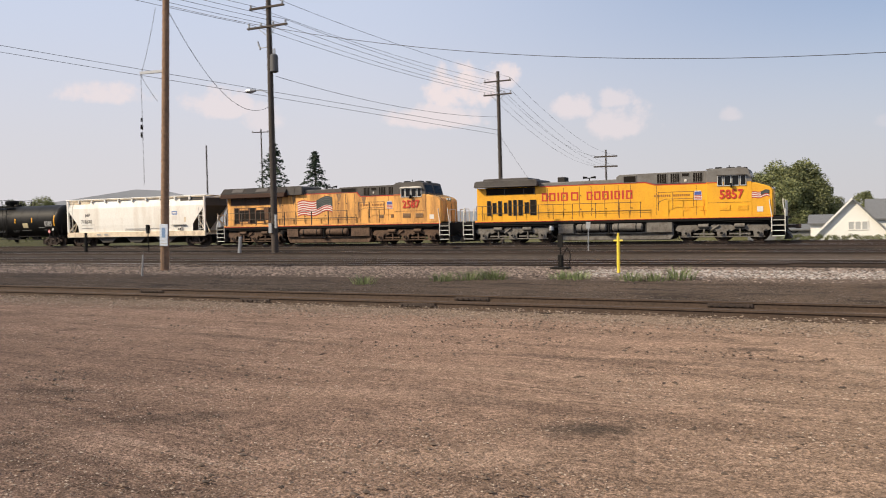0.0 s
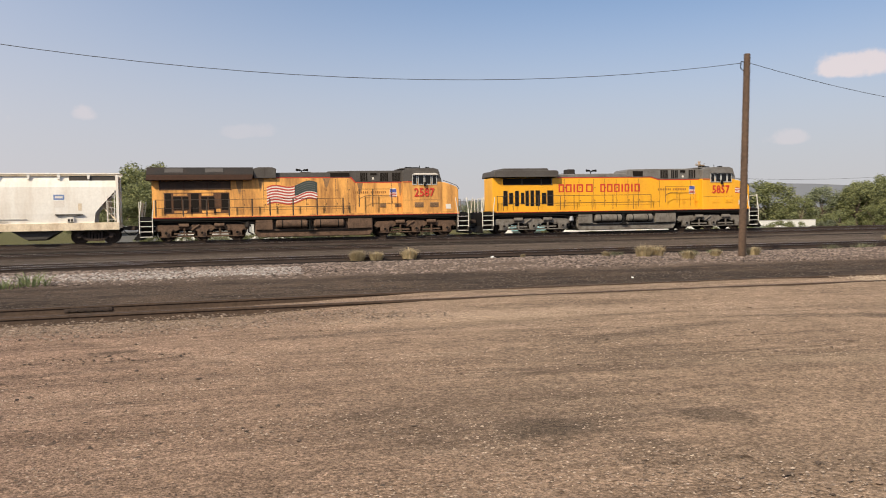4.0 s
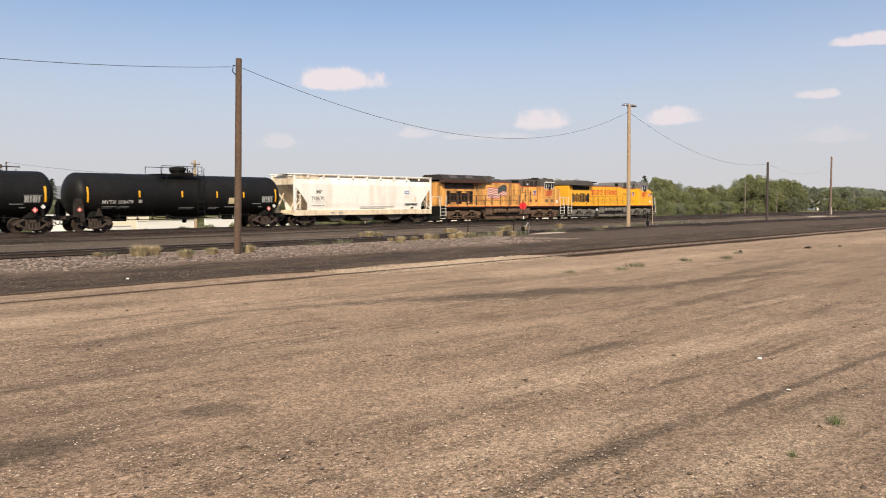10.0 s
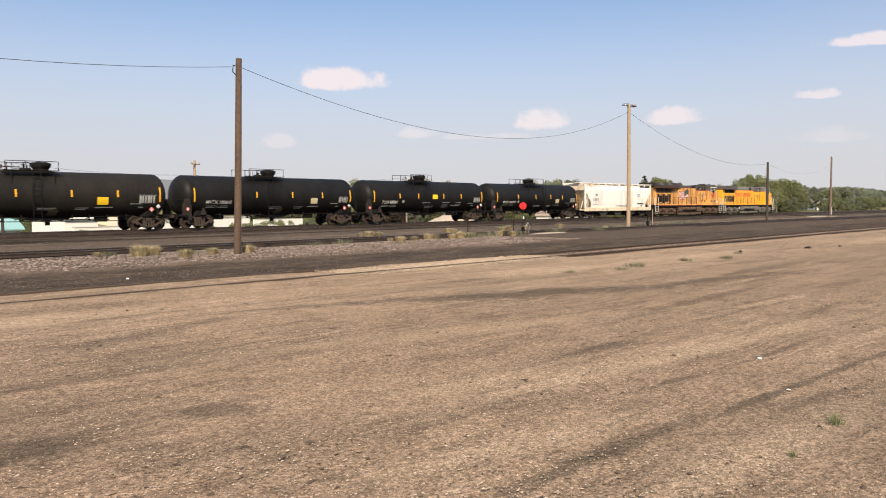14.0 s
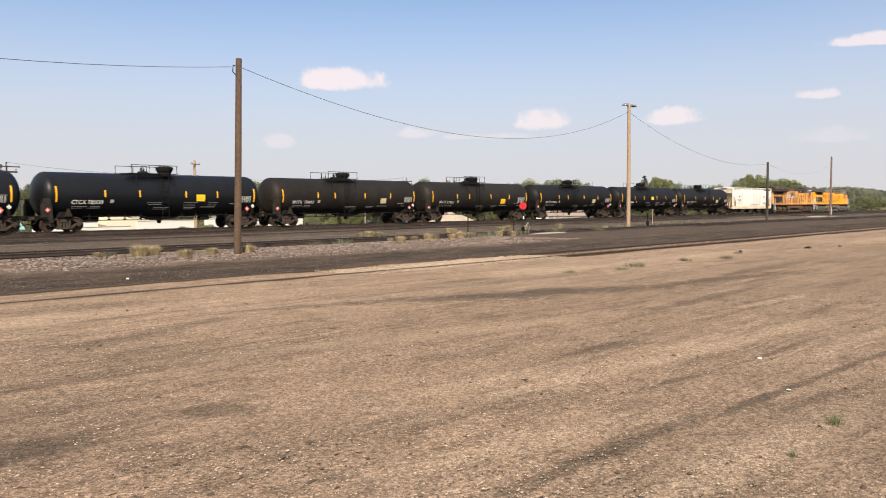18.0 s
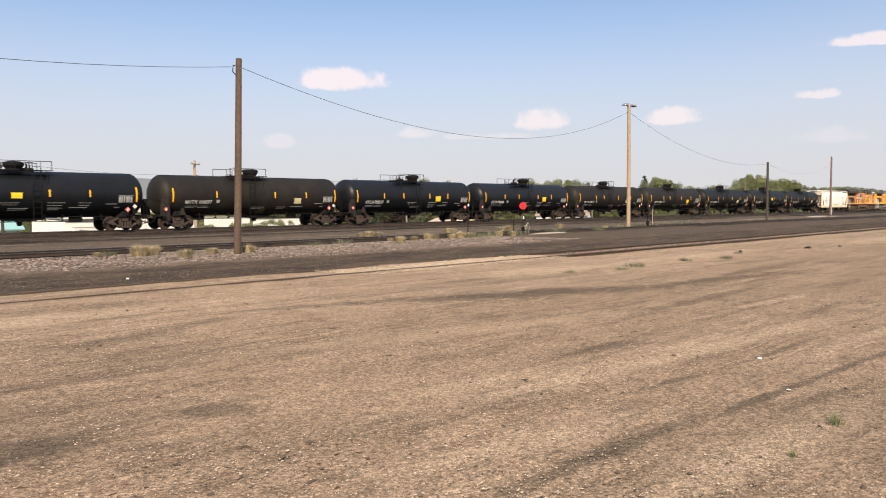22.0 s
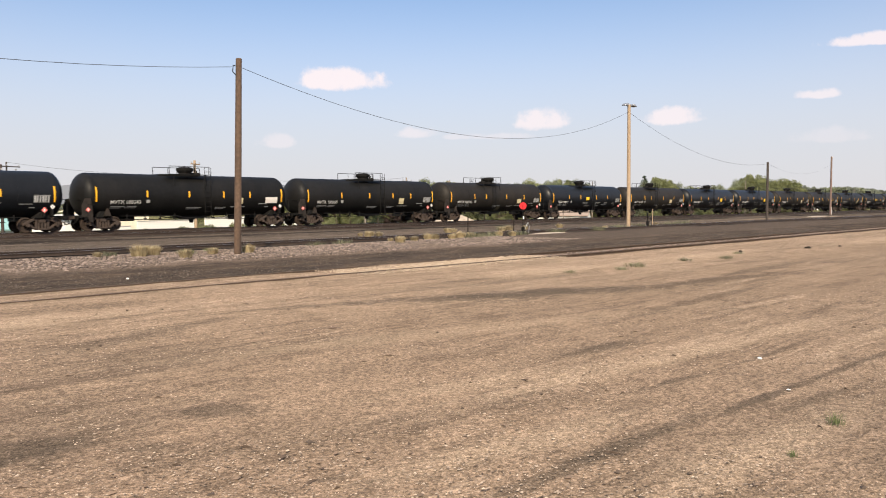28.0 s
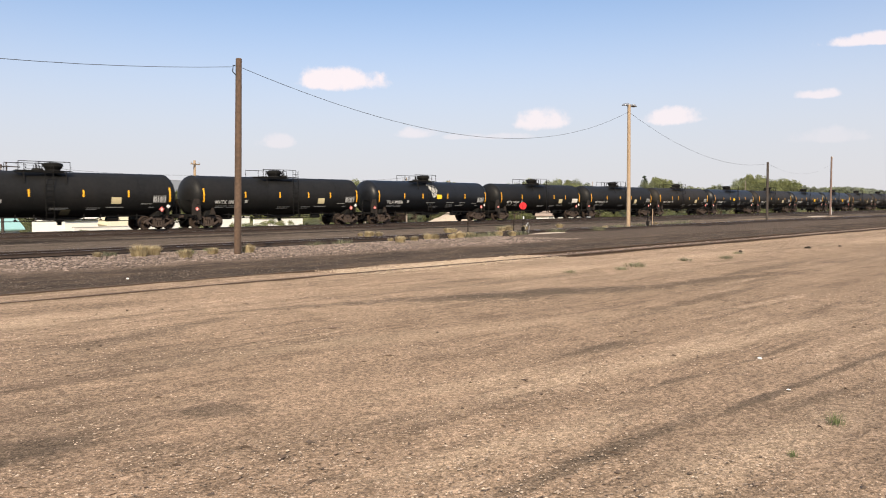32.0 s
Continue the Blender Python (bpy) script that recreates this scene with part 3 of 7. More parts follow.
    # earth trodden into the cinders, pale dust along the ballast
    cinder = math2("MULTIPLY", span(at.outputs["Fac"], 16.6, 17.6), span(at.outputs["Fac"], 21.0, 22.4, 1.0, 0.0))
    colour = blend(math2("MULTIPLY", math2("MULTIPLY", span(noise(0.6, 7, 0.7, (0.45, 1, 1), 0.3), 0.42, 0.60), cinder), math2("ADD", 0.35, math2("MULTIPLY", span(sx.outputs[0], 8.0, -6.0), 0.45))), colour, (0.15, 0.11, 0.082))
    colour = blend(math2("MULTIPLY", math2("MULTIPLY", span(sx.outputs[0], 7.0, -3.0), cinder), 0.6), colour, (0.125, 0.094, 0.073))
    colour = blend(math2("MULTIPLY", math2("MULTIPLY", span(noise(1.0, 7, 0.7, (0.35, 1.1, 1), 0.1), 0.50, 0.62), cinder), 0.65), colour, (0.035, 0.029, 0.025))
    colour = blend(math2("MULTIPLY", math2("MULTIPLY", span(noise(2.3, 7, 0.7, (0.4, 1, 1)), 0.54, 0.66), cinder), 0.45), colour, (0.19, 0.142, 0.108))
    between = math2("MULTIPLY", math2("MULTIPLY", span(at.outputs["Fac"], 15.3, 15.5), span(at.outputs["Fac"], 16.55, 16.75, 1.0, 0.0)), span(sx.outputs[0], 19.0, 24.0))
    colour = blend(math2("MULTIPLY", between, span(noise(0.8, 6, 0.7), 0.35, 0.6, 0.35, 0.9)), colour, (0.25, 0.19, 0.15))
    tracks = math2("MULTIPLY", span(at.outputs["Fac"], 28.5, 29.5), span(at.outputs["Fac"], 56.5, 58.0, 1.0, 0.0))
    colour = blend(math2("MULTIPLY", math2("MULTIPLY", span(noise(1.0, 5, 0.6, (0.035, 0.62, 1), -0.02), 0.49, 0.60), tracks), math2("ADD", 0.35, math2("MULTIPLY", span(sx.outputs[0], 4.0, 22.0), 0.3))), colour, (0.19, 0.152, 0.124))
    colour = blend(math2("MULTIPLY", math2("MULTIPLY", span(noise(1.0, 6, 0.66, (0.12, 1.3, 1)), 0.48, 0.62), tracks), 0.6), colour, (0.035, 0.029, 0.025))
    # stones and grit
    for scale, amount in ((38.0, 0.46), (80.0, 0.5), (14.0, 0.15)):
        v = N.new("ShaderNodeTexVoronoi")
        v.inputs["Scale"].default_value = scale
        L.new(tc.outputs["Object"], v.inputs["Vector"])
        sp = N.new("ShaderNodeSeparateColor")
        L.new(v.outputs["Color"], sp.inputs[0])
        tone = span(sp.outputs[0], 0.0, 1.0, 1 - amount * 0.55, 1 + amount * 0.55)
        cv = N.new("ShaderNodeHueSaturation")
        L.new(tone, cv.inputs["Value"])
        L.new(colour, cv.inputs["Color"])
        colour = cv.outputs[0]
    fine = span(noise(160.0, 3), 0.3, 0.7, 0.65, 0.94)
    cv = N.new("ShaderNodeHueSaturation")
    L.new(fine, cv.inputs["Value"])
    L.new(colour, cv.inputs["Color"])
    L.new(cv.outputs[0], p.inputs["Base Color"])
    vb = N.new("ShaderNodeTexVoronoi")
    vb.inputs["Scale"].default_value = 34.0
    L.new(tc.outputs["Object"], vb.inputs["Vector"])
    grit = N.new("ShaderNodeTexVoronoi")
    grit.inputs["Scale"].default_value = 62.0
    L.new(tc.outputs["Object"], grit.inputs["Vector"])
    h = math2("ADD", math2("MULTIPLY", vb.outputs["Distance"], -0.7), math2("ADD", math2("MULTIPLY", grit.outputs["Distance"], -0.6), math2("ADD", math2("MULTIPLY", noise(60, 4), 0.6), math2("ADD", math2("MULTIPLY", noise(5.0, 5), 1.5), math2("MULTIPLY", noise(2.2, 5, 0.65, (0.6, 2.2, 1), -0.12), 2.6)))))
    bp = N.new("ShaderNodeBump")
    bp.inputs["Strength"].default_value, bp.inputs["Distance"].default_value = 0.95, 0.018
    L.new(h, bp.inputs["Height"])
    L.new(bp.outputs[0], p.inputs["Normal"])
    return m


def ease(v, a, b):
    u = max(0.0, min(1.0, (v - a) / (b - a)))
    return u * u * (3 - 2 * u)


def build_ground():
    xs = sorted(set([-4500, -2500, -1200, -600, -300] + [round(-160 + 2.0 * k, 2) for k in range(76)] + [round(-10 + 0.3 * k, 2) for k in range(117)] + [round(26 + 2.0 * k, 2) for k in range(140)] + [340, 420, 560, 800, 1300, 2500, 4500]))
    ys = [-300, -100, -40, -20] + [round(-8 + 0.3 * k, 2) for k in range(68)] + [round(12.4 + 0.2 * k, 2) for k in range(30)] + [18.5 + 0.5 * k for k in range(92)] + [66, 72, 80, 95, 120, 170, 260, 420, 800, 1600, 3000, 4500]
    corners, lanes = [], []
    for x in xs:
        for y in ys:
            lane = y - (bend(x) if y > -40 else 0) * (1 if y < 120 else 0.0)
            z = lay(lane)
            if abs(x) < 60 and -8 < y < 30:
                v = Vector((x, y, 0))
                z += 0.018 * noise.noise(v * 1.3) + 0.03 * noise.noise(v * 0.35) + 0.02 * noise.noise(Vector((x * 0.12, y * 1.6, 7)))
            bare = 1 - ease(x, -1.0, 4.0) * (1 - ease(x, 19.0, 24.0))
            if x > 60:
                bare = 1.0
            dip = ease(lane, 12.6, 14.2) * (1 - ease(lane, 16.9, 18.6))
            z += (-0.085 * bare if x < 10 else -0.02 * bare) * dip
            if 12.0 < lane < 19.0:
                filled = 1 - bare
                z += 0.050 * filled * ease(lane, 13.6, 14.9) * (1 - ease(lane, 16.75, 17.4))
                lane -= 4.5 * filled * ease(lane, 12.0, 14.5) * (1 - ease(lane, 16.8, 17.3))
            corners.append((x, y, z))
            lanes.append(lane)
    ny = len(ys)
    faces = [(i * ny + j, (i + 1) * ny + j, (i + 1) * ny + j + 1, i * ny + j + 1) for i in range(len(xs) - 1) for j in range(ny - 1)]
    ob = cloud_of("ground", corners, faces, ground_mat())
    at = ob.data.attributes.new("lane", "FLOAT", "POINT")
    at.data.foreach_set("value", lanes)
    ob.data.polygons.foreach_set("use_smooth", [True] * len(faces))
    tagged(ob, "flat brown dirt yard with tyre tracks, cinders and gravel", "ground", kind="structure")


build_ground()


def scatter(name, count, place, size, material, label, category, flat=0.6, seed=1):
    """Many small loose stones in one mesh."""
    rng = np.random.default_rng(seed)
    base = np.array([(1, 0, 0), (-1, 0, 0), (0, 1, 0), (0, -1, 0), (0, 0, 1), (0, 0, -1)], float)
    tri = np.array([(0, 2, 4), (2, 1, 4), (1, 3, 4), (3, 0, 4), (2, 0, 5), (1, 2, 5), (3, 1, 5), (0, 3, 5)])
    spots = place(rng, count)
    n = len(spots)
    s = size[0] * (size[1] / size[0]) ** (rng.random(n) ** 2.2)
    verts = base[None] * (0.65 + 0.7 * rng.random((n, 6, 1)))
    verts[:, :, 2] *= flat
    a = rng.random(n) * 2 * math.pi
    c, sn = np.cos(a)[:, None], np.sin(a)[:, None]
    x, y = verts[:, :, 0] * c - verts[:, :, 1] * sn, verts[:, :, 0] * sn + verts[:, :, 1] * c
    verts = np.stack([x * 1.2, y * 0.85, verts[:, :, 2]], -1) * s[:, None, None] + spots[:, None]
    verts[:, :, 2] += (s * flat * 0.25)[:, None]
    faces = (tri[None] + (np.arange(n) * 6)[:, None, None]).reshape(-1, 3)
    ob = cloud_of(name, verts.reshape(-1, 3).tolist(), faces.tolist(), material)
    return tagged(ob, label, category, kind="stuff")


def spread_dirt(rng, n):
    r = 4.0 + 16.0 * rng.random(n) ** 1.5
    a = np.radians(-65 + 150 * rng.random(n))
    x, y = r * np.sin(a), r * np.cos(a)
    keep = y < 13.2 + np.array([bend(v) for v in x])
    return np.stack([x, y, 0 * x], -1)[keep]


def spread_lane(x0, x1, l0, l1, z=0.05):
    def place(rng, n):
        x = x0 + (x1 - x0) * rng.random(n)
        lane = l0 + (l1 - l0) * rng.beta(1.6, 1.6, n)
        y = lane + np.array([bend(v) for v in x])
        lift = (z - 0.05) if z != 0.05 else 0.0
        return np.stack([x, y, np.array([lay(v) for v in lane]) + lift], -1)
    return place


scatter("dirt_clods", 5200, spread_dirt, (0.006, 0.03), CLOD, "dark crumbs of earth and bark on the dirt", "clods", 0.5, seed=13)
scatter("loose_pebbles", 46000, spread_dirt, (0.005, 0.013), PEBBLE, "loose tan and grey pebbles strewn over the dirt", "gravel", seed=3)
scatter("gravel_strip", 60000, spread_lane(-45, 34, 21.8, 29.2), (0.016, 0.06), BALLAST, "coarse pinkish grey gravel beside the track", "gravel", seed=4)


def spread_churned(rng, n):
    """Clumps of clods on the churned western part of the lot."""
    hubs = np.stack([-11 + 9.5 * rng.random(60), 3.4 + 9.3 * rng.random(60)], -1)
    pick = hubs[rng.integers(0, 60, n)] + rng.normal(0, 1, (n, 2)) * np.array([0.75, 0.28])
    pick = pick[np.hypot(pick[:, 0], pick[:, 1]) > 3.0]
    return np.stack([pick[:, 0], pick[:, 1], np.full(len(pick), 0.004)], -1)


scatter("earth_clods", 2000, spread_churned, (0.007, 0.028), DARKCLOD, "dark crumbs and clods of churned earth", "earth", seed=21)
scatter("siding_grit", 5000, spread_lane(19, 70, 15.4, 16.65), (0.014, 0.045), BALLAST, "pale grit lying between the siding rails", "gravel", seed=9)
scatter("siding_gravel", 15000, spread_lane(-32, 3, 12.7, 15.1), (0.008, 0.028), DULLSTONE, "small brown gravel along the siding rail", "gravel", seed=5)
scatter("crushed_rock", 4600, spread_lane(-9.5, 1.0, 23.0, 26.6), (0.02, 0.055), RIPRAP, "heap of pale grey crushed rock by the track", "rock", seed=6)
scatter("pale_rubble", 5200, spread_lane(13.0, 21.8, 14.6, 16.7, 0.10), (0.01, 0.034), TANROCK, "pale broken stone between buried rails", "rock", seed=7)
scatter("cinder_gravel", 26000, spread_lane(-40, 60, 17.2, 21.9), (0.008, 0.026), DARKSTONE, "sparse pebbles on dark cinders", "gravel", seed=8)
scatter("ballast_stones", 5000, spread_lane(-50, 90, 34.0, 51.0), (0.02, 0.05), DARKSTONE, "scattered ballast between the tracks", "gravel", seed=9)

def apron(x, y, rx, ry, turn, seed, label):
    """A low uneven spread of pale stone, thinning out at its rim."""
    rng = random.Random(seed)
    corners, faces = [(0, 0, 0.06)], []
    rim = [rng.uniform(0.75, 1.15) for k in range(36)]
    for ring in range(1, 5):
        for k in range(36):
            a, q = 2 * math.pi * k / 36, ring / 4 * rim[k]
            corners.append((math.cos(a) * rx * q, math.sin(a) * ry * q, 0.06 * (1 - (ring / 4) ** 2) + rng.uniform(-0.012, 0.012) - (0.03 if ring == 4 else 0)))
    faces += [(0, 1 + k, 1 + (k + 1) % 36) for k in range(36)]
    for ring in range(3):
        i = 1 + ring * 36
        faces += [(i + k, i + 36 + k, i + 36 + (k + 1) % 36, i + (k + 1) % 36) for k in range(36)]
    ob = cloud_of("stone_spread", corners, faces, APRON)
    ob.matrix_basis = pose(x, y, lay(y - bend(x)) + 0.01, 0, 0, turn)
    tagged(ob, label, "gravel patch")


apron(40.4, 28.8, 2.3, 0.7, 5, 1, "pale dusty stone patch beside the switch stand")
apron(60.0, 31.3, 2.6, 0.6, 5, 2, "pale dusty stone patch beside the road")
apron(118.0, 38.5, 5.0, 0.8, 5, 3, "pale dusty stone patch beside the track")
# ------------------------------------------------------------------ tracks
RAIL_TOP = 0.17
PROFILE = ((-0.036, 0), (-0.036, -0.035), (-0.010, -0.05), (-0.010, -0.13), (-0.07, -0.145), (-0.07, -0.155), (0.07, -0.155), (0.07, -0.145), (0.010, -0.13), (0.010, -0.05), (0.036, -0.035), (0.036, 0))


def rail(parent, lane_of, z, x0, x1, head, name="rail"):
    """One rail along x with its head at height z, on the line y = lane_of(x)."""
    xs, x = [], x0
    while x < x1:
        xs.append(x)
        x += 1.2 if -40 < x < 30 else 6.0
    xs.append(x1)
    corners = [(x, lane_of(x) + py, z + pz) for x in xs for py, pz in PROFILE]
    n = len(PROFILE)
    faces = [(i * n + k, i * n + (k + 1) % n, (i + 1) * n + (k + 1) % n, (i + 1) * n + k) for i in range(len(xs) - 1) for k in range(n)]
    ob = cloud_of(name, corners, faces, [SIDINGRAIL if head is SIDINGRAIL else RAILSTEEL, head], parent)
    for i in range(len(xs) - 1):
        ob.data.polygons[i * n + n - 1].material_index = 1
    return ob


def tie_mesh():
    bm = boxes((-0.12, 0.12, -1.3, 1.3, -0.2, 0.0), bevel=0.012)
    me = bpy.data.meshes.new("tie")
    bm.to_mesh(me)
    bm.free()
    me.materials.append(TIEWOOD)
    return me


TIE = tie_mesh()
PLATE = bpy.data.meshes.new("tie_plate")
_bm = boxes((-0.1, 0.1, -0.17, 0.17, 0, 0.018))
_bm.to_mesh(PLATE)
_bm.free()
PLATE.materials.append(RAILSTEEL)


def track(label, lane_of, z, x0, x1, near=None, head=RAILTOP, gauge=1.508):
    """Two rails and their ties; ties within near=(a, b) are pieces of their own, the rest one mesh."""
    t = thing("railway_track", Matrix(), label, "railway track", kind="structure")
    for s in (-1, 1):
        rail(t, lambda x, s=s: lane_of(x) + s * gauge / 2, z, x0, x1, head)
    rng = random.Random(int(abs(z + x0 + lane_of(0)) * 100))
    far_v, far_f = [], []
    x = x0
    while x < x1:
        slope = math.atan((lane_of(x + 0.5) - lane_of(x - 0.5)))
        m = pose(x, lane_of(x) + rng.uniform(-.06, .06), z - 0.155 + rng.uniform(-.012, .008), rng.uniform(-.5, .5), 0, math.degrees(slope) + rng.uniform(-1.5, 1.5))
        if near and near[0] < x < near[1]:
            ob = new("tie", TIE)
            ob.parent, ob.matrix_basis = t, m
        else:
            k = len(far_v)
            far_v += [tuple(m @ Vector(c)) for c in ((-.12, -1.3, 0), (.12, -1.3, 0), (.12, 1.3, 0), (-.12, 1.3, 0), (-.12, -1.3, -.2), (.12, -1.3, -.2))]
            far_f += [(k, k + 1, k + 2, k + 3), (k + 4, k + 5, k + 1, k)]
        x += 0.52
    if far_f:
        tagged(cloud_of("tie_row", far_v, far_f, TIEWOOD, t), kind="stuff")
    return t


LANE_MAIN = 54.2


def main_at(x):
    """The main line swings in from the west and drifts slowly away towards the east."""
    return LANE_MAIN + bend(x) + 0.0075 * 8.0 * math.log1p(math.exp(min(60.0, (x - 14.0) / 8.0)))


main_line = track("main line track with polished rails on a dark bed", main_at, RAIL_TOP, -330, 420)
track("second track with worn rails beside the main line", lambda x: 48.6 + bend(x), 0.13, -200, 320)
track("rusty yard track on dark ballast", lambda x: 39.8 + bend(x), 0.12, -200, 6)
yard = track("yard track with dark creosoted ties", lambda x: 31.1 + bend(x), 0.12, -150, 330, near=(-40, 80))


def spur(x):
    """A track that joins the yard track at a switch."""
    d = max(0.0, min(1.0, (6.0 - x) / 42.0))
    return 31.1 + bend(x) - 4.4 * (3 * d * d - 2 * d ** 3)


track("diverging yard track leading to a switch", spur, 0.118, -120, -4, near=(-40, -4))
siding = thing("railway_siding", Matrix(), "half-buried rusty siding rails in the dirt", "railway track", kind="structure")
for lane in (15.27, 16.77):
    for a, b in ((-60, -16.4), (-16.39, -8.75), (-8.74, -3.3), (-3.29, 12.4), (12.41, 60), (60.01, 300)):
        rail(siding, lambda x, lane=lane: lane + bend(x), 0.075, a, b, SIDINGRAIL)
for lane, xs in ((16.77, (-18.2, -8.75, -3.3)), (15.27, (-13.4, -9.2, 6.0))):
    for x in xs:
        turn = math.degrees(math.atan(swing(x)))
        bar = part("joint_bar", boxes((-0.42, 0.42, -0.045, -0.018, -0.115, -0.045), bevel=0.006), RAILSTEEL, siding)
        bar.matrix_basis = pose(x, lane + bend(x), 0.075, 0, 0, turn)
        for k in range(6):
            b = part("bolt", tubes(((-0.35 + 0.14 * k, -0.045, -0.08), (-0.35 + 0.14 * k, -0.075, -0.08), 0.02), seg=6), RAILSTEEL, bar)


# ------------------------------------------------------------------ rolling stock
RF, RL = 0.47, 0.53


def wheelset(parent, x, r):
    prof = lambda s: ((s * 0.68, 0.0), (s * 0.68, r * 0.30), (s * 0.70, r * 0.34), (s * 0.715, r * 0.78), (s * 0.685, r * 0.84), (s * 0.685, r + 0.028), (s * 0.71, r + 0.025), (s * 0.715, r), (s * 0.815, r - 0.006), (s * 0.82, r * 0.86), (s * 0.77, r * 0.80), (s * 0.755, r * 0.36), (s * 0.82, r * 0.30), (s * 0.82, 0.0))
    bm = bmesh.new()
    for s in (-1, 1):
        sub = lathe_x(prof(s), 24)
        bmesh.ops.rotate(sub, verts=sub.verts, matrix=Matrix.Rotation(radians(90), 3, "Z"))
        me = bpy.data.meshes.new("t")
        sub.to_mesh(me)
        sub.free()
        bm.from_mesh(me)
        bpy.data.meshes.remove(me)
        for k in range(3):
            a = 2 * math.pi * k / 3
            tube(bm, (0.62 * r * math.cos(a), s * 0.74, 0.62 * r * math.sin(a)), (0.62 * r * math.cos(a), s * 0.79, 0.62 * r * math.sin(a)), 0.05, seg=6)
    tube(bm, (0, -1.0, 0), (0, 1.0, 0), 0.09, seg=10)
    ob = part("wheelset", bm, WHEELSTEEL, parent)
    ob.matrix_basis = pose(x, 0, r)
    ob["roll"] = r
    return ob


def coupler(parent, x, s):
    bm = boxes((min(x, x + s * 0.62), max(x, x + s * 0.62), -0.09, 0.09, 0.78, 0.98), (min(x + s * .5, x + s * .82), max(x + s * .5, x + s * .82), -0.17, 0.14, 0.74, 1.02), bevel=0.03)
    part("coupler", bm, FREIGHTTRUCK, parent)
    part("brake_hose", bent_rod([(x, -0.42, 0.85), (x + s * 0.2, -0.45, 0.6), (x + s * 0.42, -0.43, 0.45), (x + s * 0.62, -0.36, 0.55)], 0.03), DARK, parent)


def freight_truck(parent, x):
    """Two cast side frames, bolster, springs and journal ends; the wheels roll on their own."""
    for s in (-1, 1):
        y0, y1 = sorted((s * 0.92, s * 1.10))
        fr = part("truck_side_frame", prism([(x - 1.14, 0.42), (x - 1.14, 0.60), (x - 0.52, 0.90), (x + 0.52, 0.90), (x + 1.14, 0.60), (x + 1.14, 0.42), (x + 0.98, 0.52), (x + 0.46, 0.76), (x - 0.46, 0.76), (x - 0.98, 0.52)], y0, y1, 0.02), FREIGHTTRUCK, parent)
        part("tension_member", prism([(x - 1.0, 0.56), (x - 0.86, 0.60), (x - 0.36, 0.28), (x + 0.36, 0.28), (x + 0.86, 0.60), (x + 1.0, 0.56), (x + 0.42, 0.16), (x - 0.42, 0.16)], y0, y1, 0.015), FREIGHTTRUCK, fr)
        for k in (-1, 1):
            part("frame_column", boxes((x + k * 0.36 - 0.06, x + k * 0.36 + 0.06, y0, y1, 0.2, 0.8), bevel=0.01), FREIGHTTRUCK, fr)
            part("journal_bearing", tubes(((x + k * 0.89, s * 0.9, RF), (x + k * 0.89, s * 1.2, RF), 0.12), seg=12), FREIGHTTRUCK, fr)
        for k in range(3):
            part("spring", tubes(((x - 0.2 + 0.2 * k, s * 1.04, 0.24), (x - 0.2 + 0.2 * k, s * 1.04, 0.60), 0.075), seg=8), FREIGHTTRUCK, fr)
    # added dark block, standing in for the shade inside the truck
    part("brake_beam", boxes((x - 1.0, x + 1.0, -0.62, 0.62, 0.22, 0.66), bevel=0.03), DARK, parent)
    part("truck_bolster", boxes((x - 0.22, x + 0.22, -1.12, 1.12, 0.60, 0.84), bevel=0.03), FREIGHTTRUCK, parent)
    for k in (-1, 1):
        wheelset(parent, x + k * 0.89, RF)


def ladder(parent, x, y, z0, z1, w, material, name="ladder", step=0.36):
    bm = tubes(((x - w / 2, y, z0), (x - w / 2, y, z1), 0.022), ((x + w / 2, y, z0), (x + w / 2, y, z1), 0.022), seg=6)
    z = z0 + 0.12
    while z < z1:
        tube(bm, (x - w / 2, y, z), (x + w / 2, y, z), 0.016, seg=6)
        z += step
    return part(name, bm, material, parent)


TANK_R, TANK_Z = 1.49, 2.40


def on_shell(parent, x0, x1, z0, z1, material, name, lift=0.012, label=""):
    """A painted or bonded patch that follows the curve of the shell, on the viewer's side."""
    bm = bmesh.new()
    a0, a1 = math.asin(max(-1, min(1, (z0 - TANK_Z) / TANK_R))), math.asin(max(-1, min(1, (z1 - TANK_Z) / TANK_R)))
    rows = max(2, int(abs(a1 - a0) / 0.12) + 2)
    r = TANK_R + lift
    grid = [[bm.verts.new((x, -r * math.cos(a0 + (a1 - a0) * k / (rows - 1)), TANK_Z + r * math.sin(a0 + (a1 - a0) * k / (rows - 1)))) for x in (x0, x1)] for k in range(rows)]
    for a, b in zip(grid, grid[1:]):
        bm.faces.new((a[0], a[1], b[1], b[0]))
    return part(name, bm, material, parent, label)


def shell_words(parent, text, x, z, size, material, squeeze=0.9, bold=0.008):
    a = math.asin((z + size * 0.35 - TANK_Z) / TANK_R)
    r = TANK_R + 0.025
    m = Matrix.Translation((x, -r * math.cos(a), TANK_Z + r * math.sin(a))) @ Matrix.Rotation(radians(90) - a, 4, "X") @ Matrix.Translation((0, -size * 0.35, 0))
    return words(text, size, material, parent, "painted_number", m, squeeze, bold)


